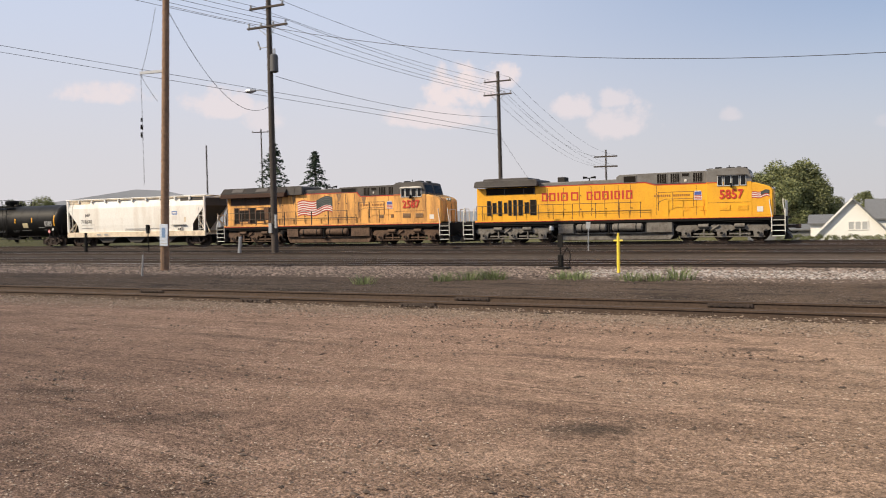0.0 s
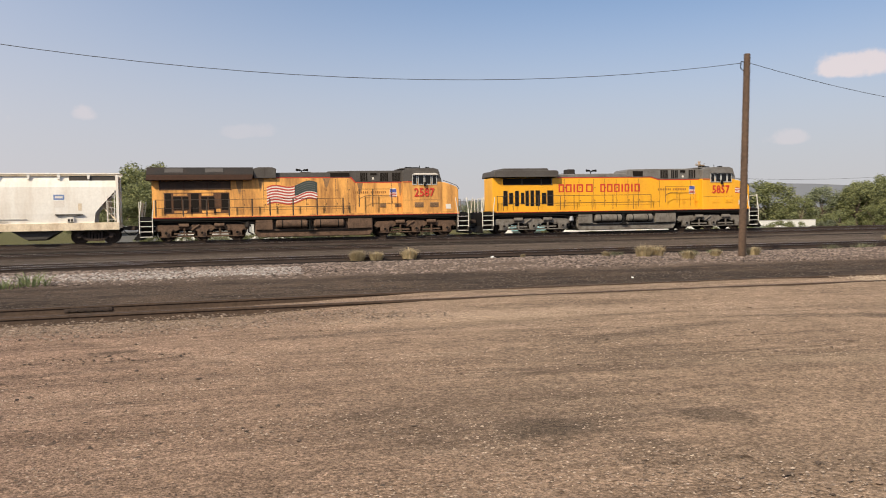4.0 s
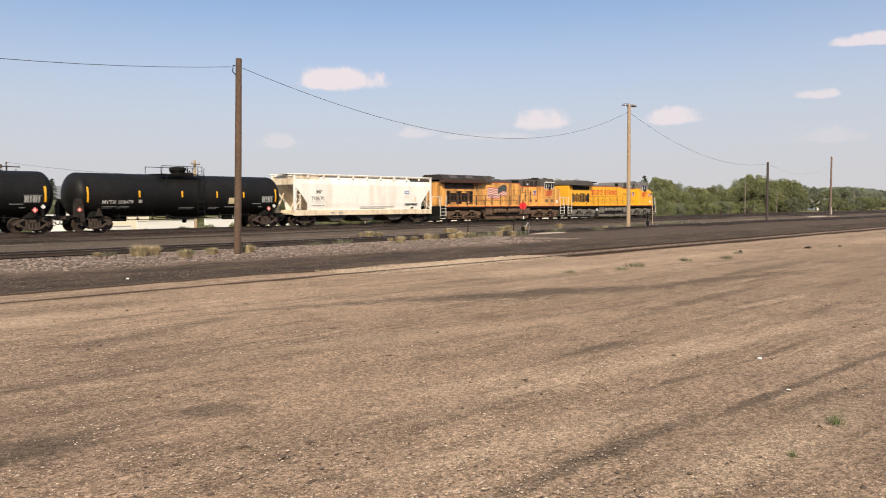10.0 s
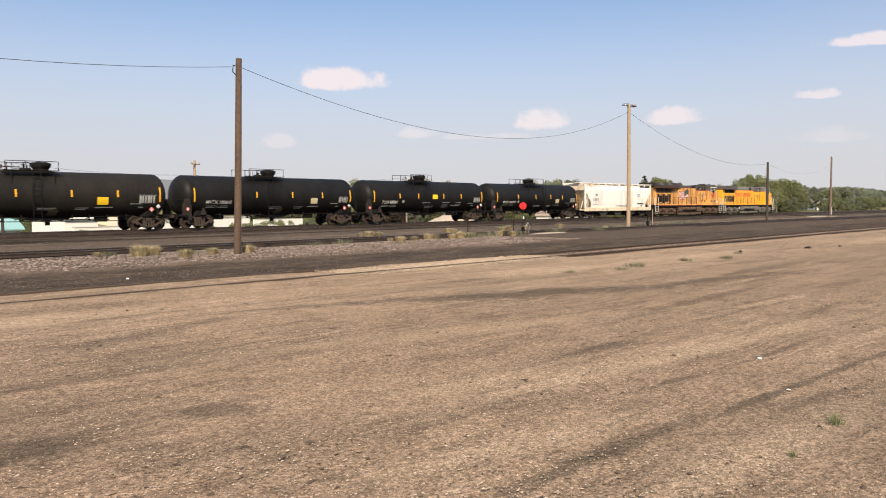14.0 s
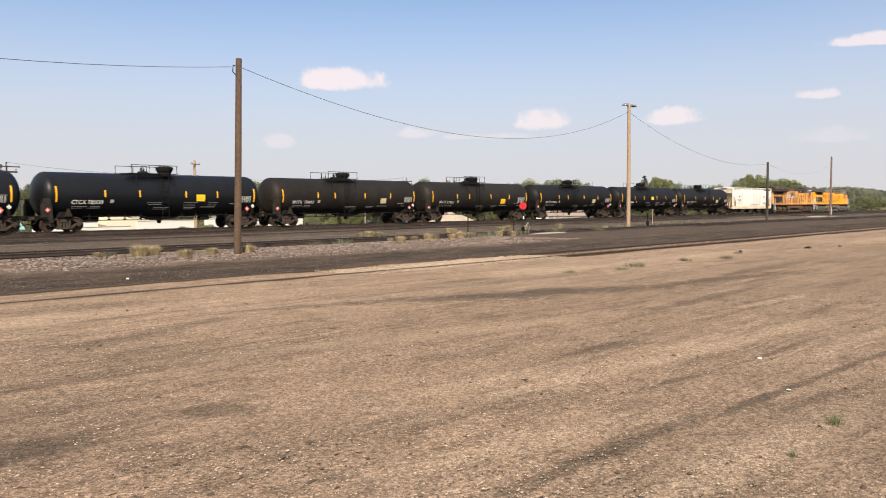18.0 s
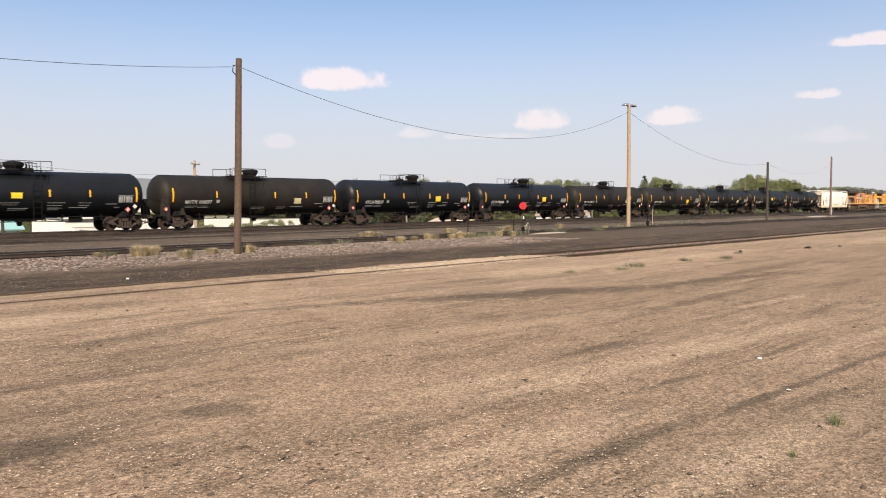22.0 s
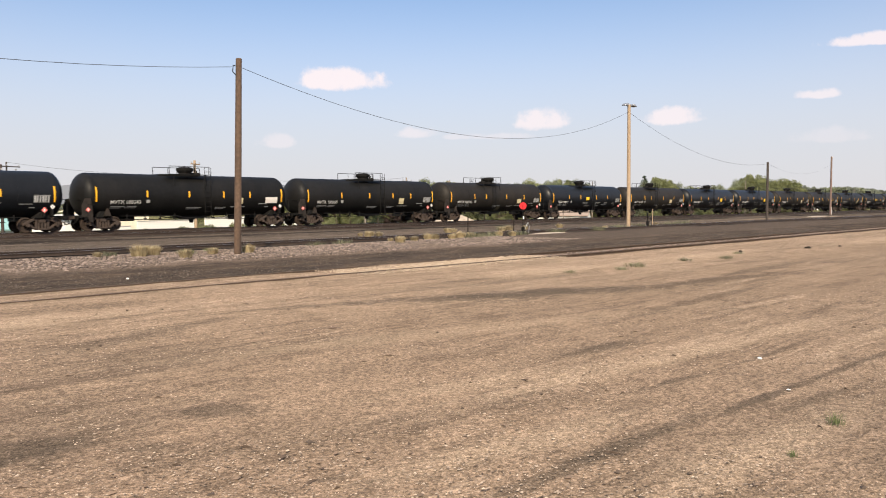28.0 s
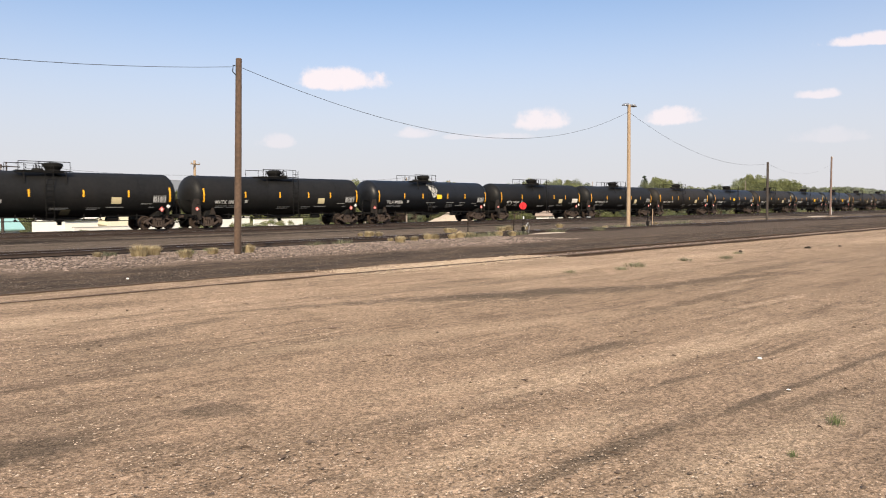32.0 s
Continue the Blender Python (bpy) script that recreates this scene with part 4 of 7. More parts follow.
def tank_car(style, text, shell, label, extras):
    """style 0: crown platform with tall hatch; style 1: smaller fittings and white lettering."""
    t = thing("tank_car", Matrix(), label, "tank car", "tank cars of the train")
    strips = (-4.2, -1.78, 1.68, 4.22) if style == 1 else (-3.8, -0.62, 2.2, 4.48) if OLIVE not in [e[0] for e in extras] else (-3.84, -2.03, 1.34, 4.38)
    R, Z = TANK_R, TANK_Z
    prof = [(-7.48 - 0.80 * math.cos(radians(9 * k)), R * math.sin(radians(9 * k))) for k in range(10)] + [(-7.44, R + 0.006), (-7.42, R)]
    mid = [(x, R) for x in (-7.1, -4.6, -2.2, 0.0, 2.2, 4.6, 7.1)]
    body = part("tank_shell", lathe_x(prof + mid + [(-x, r) for x, r in reversed(prof)], 64, (0, Z)), shell, t, smooth=True)
    for c in (-4.65, -1.75, 2.9, 5.2):
        part("weld_band", lathe_x([(c - 0.02, R - 0.01), (c - 0.012, R + 0.007), (c + 0.012, R + 0.007), (c + 0.02, R - 0.01)], 48, (0, Z)), shell, t)
    wx = -0.9 if style == 0 else -1.1
    part("walkway_bed", prism([(wx - 1.8, Z + R - 0.16), (wx - 1.4, Z + R + 0.03), (wx + 1.4, Z + R + 0.03), (wx + 1.8, Z + R - 0.16)], -0.5, 0.5), shell, t)
    # fittings on top
    # manway, valve, platform ends and ladder: some cars run the other way round
    turned = style == 0 and OLIVE not in [e[0] for e in extras]
    if text.startswith("CTCX"):
        mx, vx, px0, px1, lx = 0.85, -0.8, -2.2, 1.15, 0.05
    elif style == 1:
        mx, vx, px0, px1, lx = (0.1, 0.95, -1.57, 1.95, 0.9) if text.endswith("215") else (-0.2, -1.2, -2.55, 0.26, -0.9)
    else:
        mx, vx, px0, px1, lx = (-0.1, 0.78, -1.97, 1.16, 0.85) if turned else (0.05, -0.9, -2.5, 0.67, -0.8)
    part("manway_housing", lathe_zed([(0.0, 4.44), (0.52, 4.44), (0.62, 4.38), (0.60, 4.22), (0.46, 4.02), (0.46, 3.84)], mx, 0), DARK, t)
    part("manway_lid", lathe_zed([(0.0, 4.50), (0.40, 4.48), (0.44, 4.44)], mx, 0), shell, t)
    part("valve_housing", lathe_zed([(0.0, 4.08), (0.32, 4.08), (0.36, 3.98), (0.36, 3.85)], vx, 0.0), DARK, t)
    part("valve", tubes(((vx - 0.08, 0, 4.05), (vx - 0.08, 0, 4.34), 0.06), ((vx + 0.14, 0.1, 4.0), (vx + 0.14, 0.1, 4.26), 0.05)), DARK, t)
    part("valve_cage", tubes(((vx - 0.2, -0.2, 4.0), (vx - 0.2, -0.2, 4.44), 0.025), ((vx + 0.2, -0.2, 4.0), (vx + 0.2, -0.2, 4.44), 0.025), ((vx - 0.2, -0.2, 4.42), (vx + 0.2, -0.2, 4.42), 0.02)), DARK, t)
    for s in (-1, 1):
        part("platform_grating", boxes((px0 - 0.1, px1 + 0.1, s * 0.98 - 0.28, s * 0.98 + 0.28, 3.88, 3.92)), DARK, t)
        rails = tubes(((px0, s * 1.2, 4.47), (px1, s * 1.2, 4.47), 0.024), seg=6)
        part("platform_handrail", rails, DARK, t)
        for x in (px0, (px0 * 1.6 + px1) / 2.6, (px0 + px1 * 1.6) / 2.6, px1):
            part("handrail_post", tubes(((x, s * 1.2, 3.9), (x, s * 1.2, 4.48), 0.024), seg=6), DARK, t)
        for bx in (px0 + 0.3, px1 - 0.3):
            part("platform_bracket", tubes(((bx, s * 1.2, 3.88), (bx, s * 1.38, 3.1), 0.03), seg=6), DARK, t)
        lad = ladder(t, lx, s * 1.56, 0.75, 4.4, 0.5, DARK)
        # stub sills, saddles and side gear
        for k in (-1, 1):
            part("bolster_saddle", prism([(k * 7.25, 0.9), (k * 7.0, 1.3), (k * 6.6, 1.3), (k * 6.2, 0.9)], *sorted((s * 0.6, s * 1.22)), 0.02), DARK, t)
            if k < 0:
                part("gusset", prism([(-6.8, 0.98), (-6.6, 1.5), (-6.5, 1.5), (-6.3, 0.98)], *sorted((s * 1.24, s * 1.36)), 0.01), SADDLE, t)
                part("brake_bracket_plate", prism([(-8.3, 0.95), (-8.3, 1.7), (-8.1, 2.16), (-7.7, 2.16), (-7.6, 1.7), (-7.55, 0.6), (-7.8, 0.6), (-7.9, 0.95)], *sorted((s * 1.40, s * 1.46)), 0.015), SADDLE, t)
            part("grab_iron", bent_rod([(k * 7.9, s * 1.45, 1.0), (k * 7.9, s * 1.47, 1.75), (k * 7.45, s * 1.47, 1.75)], 0.018), DARK, t)
            part("end_step", bent_rod([(k * 8.0, s * 1.42, 1.0), (k * 8.0, s * 1.42, 0.45), (k * 7.55, s * 1.42, 0.45), (k * 7.55, s * 1.42, 1.0)], 0.02), DARK, t)
        part("side_pipe", bent_rod([(-5.6, s * 1.3, 0.98), (-1.5, s * 1.3, 0.95), (-1.0, s * 1.3, 0.80), (2.2, s * 1.3, 0.80), (2.6, s * 1.3, 0.97), (5.6, s * 1.3, 0.98)], 0.03), DARK, t)
    for k in (-1, 1):
        part("stub_sill", boxes((min(k * 5.2, k * 8.2), max(k * 5.2, k * 8.2), -0.35, 0.35, 0.72, 1.05)), DARK, t)
        part("end_sill", boxes((min(k * 7.9, k * 8.12), max(k * 7.9, k * 8.12), -1.42, 1.42, 0.86, 1.05), bevel=0.01), DARK, t)
        part("end_handrail", bent_rod([(k * 8.22, -1.3, 1.0), (k * 8.22, -1.3, 2.1), (k * 8.22, 1.3, 2.1), (k * 8.22, 1.3, 1.0)], 0.022), DARK, t)
        coupler(t, k * 8.1, k)
        freight_truck(t, k * 6.75)
    for x in (-5.2, -3.9, -2.8, -1.7, 1.4, 2.5, 3.7, 5.0):
        part("pipe_hanger", boxes((x - 0.03, x + 0.03, -1.33, -1.27, 0.74, 1.12), (x - 0.10, x + 0.10, -1.34, -1.26, 0.74, 0.80)), DARK, t)
    part("brake_rod", tubes(((-5.9, -0.5, 0.72), (4.8, -0.5, 0.66), 0.03), seg=6), DARK, t)
    part("brake_cylinder", tubes(((3.3, -0.35, 0.78), (4.1, -0.35, 0.78), 0.17), seg=12), DARK, t)
    part("brake_reservoir", tubes(((-5.0, 0.45, 0.82), (-3.9, 0.45, 0.82), 0.22), seg=14), DARK, t)
    part("bottom_outlet", lathe_zed([(0.0, 0.42), (0.14, 0.42), (0.16, 0.60), (0.3, 0.72), (0.3, 0.95)], 0.35, 0), DARK, t)
    part("bottom_skid", prism([(-1.2, 0.95), (-0.5, 0.72), (1.2, 0.72), (1.9, 0.95)], -0.3, 0.3), DARK, t)
    # reflectors, panels and stencils
    for x, z0, z1 in ((-7.34, 1.92, 2.92), (7.40, 1.92, 2.92), *((x, 2.25, 2.70) for x in strips)):
        on_shell(t, x - 0.055, x + 0.055, z0, z1, REFLECT, "reflector_strip", 0.015)
    shell_words(t, text, -6.4, 1.80, 0.37, STENCILWHITE if style == 0 else WHITEPAINT, 0.98 if style == 0 else 0.94, 0.003 + 0.003 * style)
    marks = ((-6.35, -5.35, 1.62, 1.65), (-5.15, -4.5, 1.62, 1.65), (-6.35, -5.6, 1.52, 1.55), (-5.35, -4.5, 1.52, 1.55), (-3.85, -3.6, 1.86, 2.08), (-0.75, 0.45, 1.52, 1.56), (-0.75, 0.3, 1.42, 1.46), (1.6, 2.5, 1.52, 1.56), (1.6, 2.3, 1.42, 1.46), (2.9, 4.1, 1.55, 1.60), (5.3, 6.1, 1.78, 1.82), (-7.9, -7.5, 2.55, 2.60), (-7.9, -7.6, 2.45, 2.48), (5.9, 6.25, 1.55, 1.60))
    for x0, x1, z0, z1 in marks:
        if x0 > -7.3:
            on_shell(t, x0, x1, z0, z1, GREYMARK, "stencil_bar", 0.013)
    if style == 1:
        for x0, x1, z0, z1 in ((-1.25, -0.1, 1.86, 1.92), (-1.15, -0.2, 1.74, 1.79), (1.55, 2.65, 1.86, 1.93), (1.55, 2.45, 1.70, 1.76), (1.55, 2.3, 1.55, 1.6), (3.5, 4.3, 1.86, 1.92), (3.5, 4.2, 1.7, 1.76)):
            on_shell(t, x0, x1, z0, z0 + (z1 - z0) * 0.45, GREYMARK, "stencil_bar", 0.014)
    for kind, x0, x1, z0, z1 in extras:
        if kind is PLATEGREY:
            for q in range(6):
                xx = x0 + (x1 - x0) * q / 6
                on_shell(t, xx, xx + (x1 - x0) * (0.10 if q % 3 else 0.14), z0, z1, GREYMARK, "stencil_bar", 0.016)
            on_shell(t, x0, x1, z1 + 0.03, z1 + 0.06, GREYMARK, "stencil_bar", 0.016)
            continue
        on_shell(t, x0, x1, z0, z1, kind, "painted_panel", 0.016)
    for x, z, r, c in ((6.75, 1.42, 0.19, PINK), (-7.9, 1.42, 0.16, PINK), (7.25, 1.62, 0.15, WHITEPAINT)):
        y = -1.475
        plc = part("hazard_placard", prism([(x, z - r), (x + r, z), (x, z + r), (x - r, z)], y - 0.012, y), c, t, "red and white diamond hazard placard" if c is PINK else "small white diamond placard")
        q = r * 0.62
        part("placard_centre", prism([(x, z - q), (x + q * 0.45, z - q * 0.2), (x, z + q), (x - q * 0.45, z - q * 0.2)], y - 0.018, y - 0.013), WHITEPAINT if c is PINK else GREYMARK, plc)
        if x > 0:
            part("placard_bracket", boxes((x - 0.05, x + 0.05, y + 0.002, -1.2, 1.02, z - r * 0.4)), DARK, plc)
    return t


def lathe_zed(profile, x, y, seg=20):
    bm = lathe_x([(z, r) for r, z in profile], seg)
    bmesh.ops.rotate(bm, verts=bm.verts, matrix=Matrix.Rotation(radians(-90), 3, "Y"))
    bmesh.ops.translate(bm, vec=(x, y, 0), verts=bm.verts)
    return bm


def hopper_car():
    t = thing("covered_hopper_car", Matrix(), "grimy white covered hopper car with rust-stained sills", "hopper car", "cars of the train")
    top, low = 4.12, 0.82
    for s in (-1, 1):
        y = s * 1.52
        # the sheet bulges a little: upright at its middle, drawn in under the roof and above the sill
        bm = bmesh.new()
        rows = []
        for z, yy, ends in ((4.02, 1.34, 7.95), (3.72, 1.44, 7.95), (3.40, 1.53, 7.95), (3.24, 1.535, 7.88), (2.5, 1.54, 7.22), (1.85, 1.52, 6.68), (1.25, 1.46, 6.62)):
            rows.append([bm.verts.new((-ends + 2 * ends * k / 12, s * yy, z)) for k in range(13)])
        for p, q in zip(rows, rows[1:]):
            for k in range(12):
                bm.faces.new((p[k], p[k + 1], q[k + 1], q[k]))
        bmesh.ops.recalc_face_normals(bm, faces=bm.faces)
        bmesh.ops.solidify(bm, geom=bm.faces[:], thickness=0.03)
        part("side_sheet", bm, HOPPERWHITE, t)
        part("top_chord", boxes((-8.1, 8.1, *sorted((s * 1.46, s * 1.56)), 4.14, 4.22), bevel=0.015), HOPPERWHITE, t)
        # darker cream in this gap holds the grey shade of the top chord
        part("roof_edge", boxes((-7.95, 7.95, *sorted((s * 1.28, s * 1.35)), 3.98, 4.13)), HOPPERSILL, t)
        for k in range(10):
            x = -8.1 + 1.613 * (k + 1) - 0.05
            if x < 7.5:
                part("chord_bracket", prism([(x - 0.05, 3.86), (x - 0.09, 4.15), (x + 0.09, 4.15), (x + 0.05, 3.86)], *sorted((s * 1.40, s * 1.54))), HOPPERWHITE, t)
        part("side_sill", boxes((-8.0, 8.0, *sorted((s * 1.42, s * 1.57)), low, 1.27), bevel=0.012), HOPPERSILL, t)
        for k in (-1, 1):
            part("corner_post", boxes((min(k * 7.85, k * 8.0), max(k * 7.85, k * 8.0), *sorted((s * 1.42, s * 1.56)), 1.2, 4.1)), HOPPERWHITE, t)
            part("end_brace", tubes(((k * 7.9, s * 1.45, 1.3), (k * 6.9, s * 1.2, 2.4), 0.05), ((k * 7.4, s * 1.46, 1.3), (k * 7.4, s * 1.46, 2.6), 0.035), seg=6), HOPPERSILL, t)
            ladder(t, k * 7.55, s * 1.54, 1.3, 3.2 if k > 0 else 4.1, 0.42, HOPPERWHITE)
    part("roof", prism([(-7.9, 4.0), (7.9, 4.0), (7.9, 4.12), (-7.9, 4.12)], -1.30, 1.30), HOPPERWHITE, t)
    part("roof_walkway", boxes((-8.15, 8.15, -0.7, 0.7, 4.18, 4.22)), HOPPERSILL, t)
    for k in range(5):
        x = -6.0 + 3.0 * k
        part("roof_hatch", boxes((x - 1.2, x + 1.2, -0.5, 0.5, 4.12, 4.28), bevel=0.03), HOPPERWHITE, t)
    for k in (-1, 1):
        slope = prism([(k * 7.85, 4.05), (k * 7.85, 3.35), (k * 5.6, 0.95), (k * 5.3, 0.95), (k * 5.3, 4.05)], -1.42, 1.42)
        # sun and shade put into the paint: leading end dark, trailing end cream
        part("slope_sheet", slope, HOPPERDARK if k > 0 else HOPPERSILL, t)
        part("end_platform", boxes((min(k * 6.3, k * 8.1), max(k * 6.3, k * 8.1), -1.4, 1.4, 0.92, 1.05)), HOPPERSILL, t)
        part("centre_sill", boxes((min(k * 5.2, k * 8.1), max(k * 5.2, k * 8.1), -0.35, 0.35, 0.68, 0.95)), DARK, t)
        for y in (-0.9, 0.9):
            part("end_ladder_brace", tubes(((k * 8.0, y, 1.0), (k * 7.2, y, 2.7), 0.05), seg=6), HOPPERSILL, t)
        coupler(t, k * 8.1, k)
        freight_truck(t, k * 6.6)
    for k in range(3):
        x = -3.4 + 3.4 * k
        bay = prism([(x - 1.5, 0.95), (x - 0.55, 0.34), (x + 0.55, 0.34), (x + 1.5, 0.95)], -1.25, 1.25)
        b = part("discharge_bay", bay, HOPPERDARK, t)
        part("outlet_gate", boxes((x - 0.5, x + 0.5, -1.0, 1.0, 0.26, 0.34), bevel=0.02), FREIGHTTRUCK, b)
    part("brake_platform", boxes((4.5, 6.0, -1.66, -1.50, 1.74, 1.79)), SADDLE, t)
    vb = part("valve_box", boxes((5.12, 5.5, -1.62, -1.50, 1.32, 1.62), bevel=0.01), STARWHITE, t)
    part("valve_window", boxes((5.18, 5.29, -1.63, -1.621, 1.36, 1.50), (5.34, 5.45, -1.63, -1.621, 1.36, 1.50)), DARK, vb)
    part("rust_streak", boxes((5.75, 5.95, -1.545, -1.541, 2.0, 2.42)), HOPPERSILL, t, "brown rust streak below a bracket")
    part("pale_patch", boxes((4.44, 5.02, -1.546, -1.542, 2.22, 2.58)), STARWHITE, t)
    for x in (-3.4, -4.3):
        part("small_plate", boxes((x, x + 0.45, -1.60, -1.575, 0.98, 1.1)), GREYMARK, t)
    words("MP", 0.44, FADEDINK, t, "painted_letters", pose(-5.75, -1.545, 2.62, 90), 1.15, 0.006)
    words("718670", 0.46, FADEDINK, t, "painted_number", pose(-6.25, -1.545, 2.06, 90), 0.98, 0.006)
    for x0, x1, z in ((-6.2, -4.6, 1.93), (-6.2, -4.9, 1.64), (-1.0, 3.0, 1.52), (-1.0, 2.0, 1.40)):
        part("stencil_bar", boxes((x0, x1, -1.535, -1.52, z - 0.018, z + 0.018)), GREYMARK, t)
    emblem = part("painted_emblem", boxes((4.44, 5.02, -1.552, -1.545, 2.64, 2.95)), mat("pale_blue_emblem", (0.16, 0.24, 0.46), 0.5), t)
    part("emblem_bar", boxes((4.52, 4.94, -1.556, -1.552, 2.74, 2.86)), STARWHITE, emblem)
    return t


LETTERS = ((-4.82, -4.42), (-4.30, -3.86), (-3.72, -3.62), (-3.48, -3.0), (-2.78, -2.28), (-1.71, -1.33), (-1.2, -0.78), (-0.66, -0.24), (-0.1, 0.0), (0.14, 0.5), (0.64, 0.74), (0.9, 1.32))


def flag(parent, x0, z0, w, h, y, rows=7, name="painted_flag"):
    """A waving flag: striped field with a dark canton at the leading end."""
    cols = 14
    wave = lambda u: 0.13 * h * math.sin(u * 8.5 + 0.6) + 0.16 * h * math.sin(u * 3.1 - 0.9)
    top = part(name, wavy_strip(x0, z0, w, h, y, 0, 1, wave, cols), STARWHITE, parent)
    for k in range(0, rows * 2 - 1, 2):
        part("red_stripe", wavy_strip(x0, z0, w * (0.56 if k >= rows - 1 else 1.0), h, y - 0.004, k / (rows * 2 - 1), (k + 1) / (rows * 2 - 1), (lambda u: wave(u * 0.56)) if k >= rows - 1 else wave, cols), FLAGRED, top)
    canton = part("canton", wavy_strip(x0 + w * 0.55, z0, w * 0.45, h, y - 0.008, 0.42, 1.0, lambda u: wave(0.55 + 0.45 * u), 8), BLUEPAINT, top)
    for k in range(4):
        part("star_row", wavy_strip(x0 + w * 0.58, z0, w * 0.38, h, y - 0.012, 0.52 + 0.12 * k, 0.545 + 0.12 * k, lambda u: wave(0.58 + 0.38 * u), 8), PLATEGREY, canton)
    return top


def wavy_strip(x0, z0, w, h, y, v0, v1, wave, cols):
    bm = bmesh.new()
    rows = [[bm.verts.new((x0 + w * k / cols, y, z0 + h * v + wave(k / cols))) for k in range(cols + 1)] for v in (v0, v1)]
    for k in range(cols):
        bm.faces.new((rows[0][k], rows[0][k + 1], rows[1][k + 1], rows[1][k]))
    return bm


def steps(parent, x, s, side, material):
    """A stair well at one corner of the deck, with its hand rails."""
    x0, x1 = sorted((x, x + s * 0.75))
    y0, y1 = sorted((side * 1.05, side * 1.55))
    well = part("step_well", boxes((x0 - 0.02, x0 + 0.02, y0, y1, 0.30, 1.45)), HOPPERDARK, parent)
    part("step_cheek", boxes((x1 - 0.02, x1 + 0.02, y0, y1, 0.30, 1.45)), HOPPERDARK, well)
    for k in range(4):
        part("step_tread", boxes((x0, x1, y0, y1, 0.30 + 0.32 * k, 0.345 + 0.32 * k), bevel=0.008), RAILWHITE, well)
        part("step_riser", boxes((x0, x1, *sorted((side * 1.05, side * 1.09)), 0.345 + 0.32 * k, 0.60 + 0.32 * k)), DARK, well)
    for xx in (x0, x1):
        part("stair_rail", bent_rod([(xx, side * 1.56, 0.55), (xx, side * 1.56, 1.6), (xx - s * 0.12, side * 1.52, 2.35), (xx - s * 0.12, side * 1.5, 2.55)], 0.028), material, parent)


def loco_truck(parent, x, material):
    """A three-axle truck: side frame with pedestals, springs, traction gear and brake rigging."""
    wheels = (-2.12, 0.0, 2.12)
    for s in (-1, 1):
        y0, y1 = sorted((s * 1.12, s * 1.32))
        outline = [(-2.85, 0.74), (-2.62, 1.02), (-1.55, 1.06), (-1.25, 0.92), (-0.75, 0.92), (-0.5, 1.08), (0.5, 1.08), (0.75, 0.92), (1.25, 0.92), (1.55, 1.06), (2.62, 1.02), (2.85, 0.74), (2.6, 0.62), (1.6, 0.62), (1.35, 0.74), (0.75, 0.74), (0.55, 0.62), (-0.55, 0.62), (-0.75, 0.74), (-1.35, 0.74), (-1.6, 0.62), (-2.6, 0.62)]
        fr = part("truck_side_frame", prism([(x + a, b) for a, b in outline], y0, y1, 0.025), material, parent)
        for w in wheels:
            box_ = prism([(x + w - 0.18, 0.27), (x + w - 0.27, 0.36), (x + w - 0.29, 0.62), (x + w - 0.42, 0.76), (x + w + 0.42, 0.76), (x + w + 0.29, 0.62), (x + w + 0.27, 0.36), (x + w + 0.18, 0.27)], *sorted((s * 1.28, s * 1.42)))
            jb = part("journal_box", box_, material, fr)
            part("journal_cap", tubes(((x + w, s * 1.44, RL), (x + w, s * 1.53, RL), 0.13), seg=14), material, jb)
            part("journal_hub", tubes(((x + w, s * 1.53, RL), (x + w, s * 1.545, RL), 0.08), seg=12), DARK, jb)
            for q in (-0.5, 0.5):
                part("coil_spring", tubes(((x + w + q, s * 1.22, 0.52), (x + w + q, s * 1.22, 0.9), 0.09), seg=10), DARK, fr)
        part("lower_rail", tubes(((x - 2.5, s * 1.36, 0.30), (x + 2.5, s * 1.36, 0.30), 0.035), seg=8), material, fr)
        for w in (-1.06, 1.06):
            part("brake_cylinder", tubes(((x + w - 0.32, s * 1.40, 0.98), (x + w + 0.28, s * 1.40, 0.98), 0.13), seg=12), material, fr)
            part("brake_lever", boxes((x + w - 0.05, x + w + 0.05, *sorted((s * 1.34, s * 1.40)), 0.35, 0.9), (x + w - 0.62, x + w + 0.62, *sorted((s * 1.34, s * 1.38)), 0.44, 0.53)), material, fr)
        part("shock_absorber", tubes(((x - 0.62, s * 1.38, 0.70), (x - 0.15, s * 1.38, 1.02), 0.055), seg=8), material, fr)
        part("sand_pipe", bent_rod([(x - 2.7, s * 1.3, 1.2), (x - 2.8, s * 1.3, 0.6), (x - 2.62, s * 0.9, 0.12)], 0.025), DARK, fr)
    part("truck_transom", boxes((x - 2.75, x + 2.75, -1.12, 1.12, 0.60, 1.0)), DARK, parent)
    for w in (-1.45, 0.65, 2.75):
        part("traction_motor", boxes((x + w - 1.15, x + w - 0.2, -0.6, 0.6, 0.14, 0.75), bevel=0.08), DARK, parent)
    for w in wheels:
        wheelset(parent, x + w, RL)


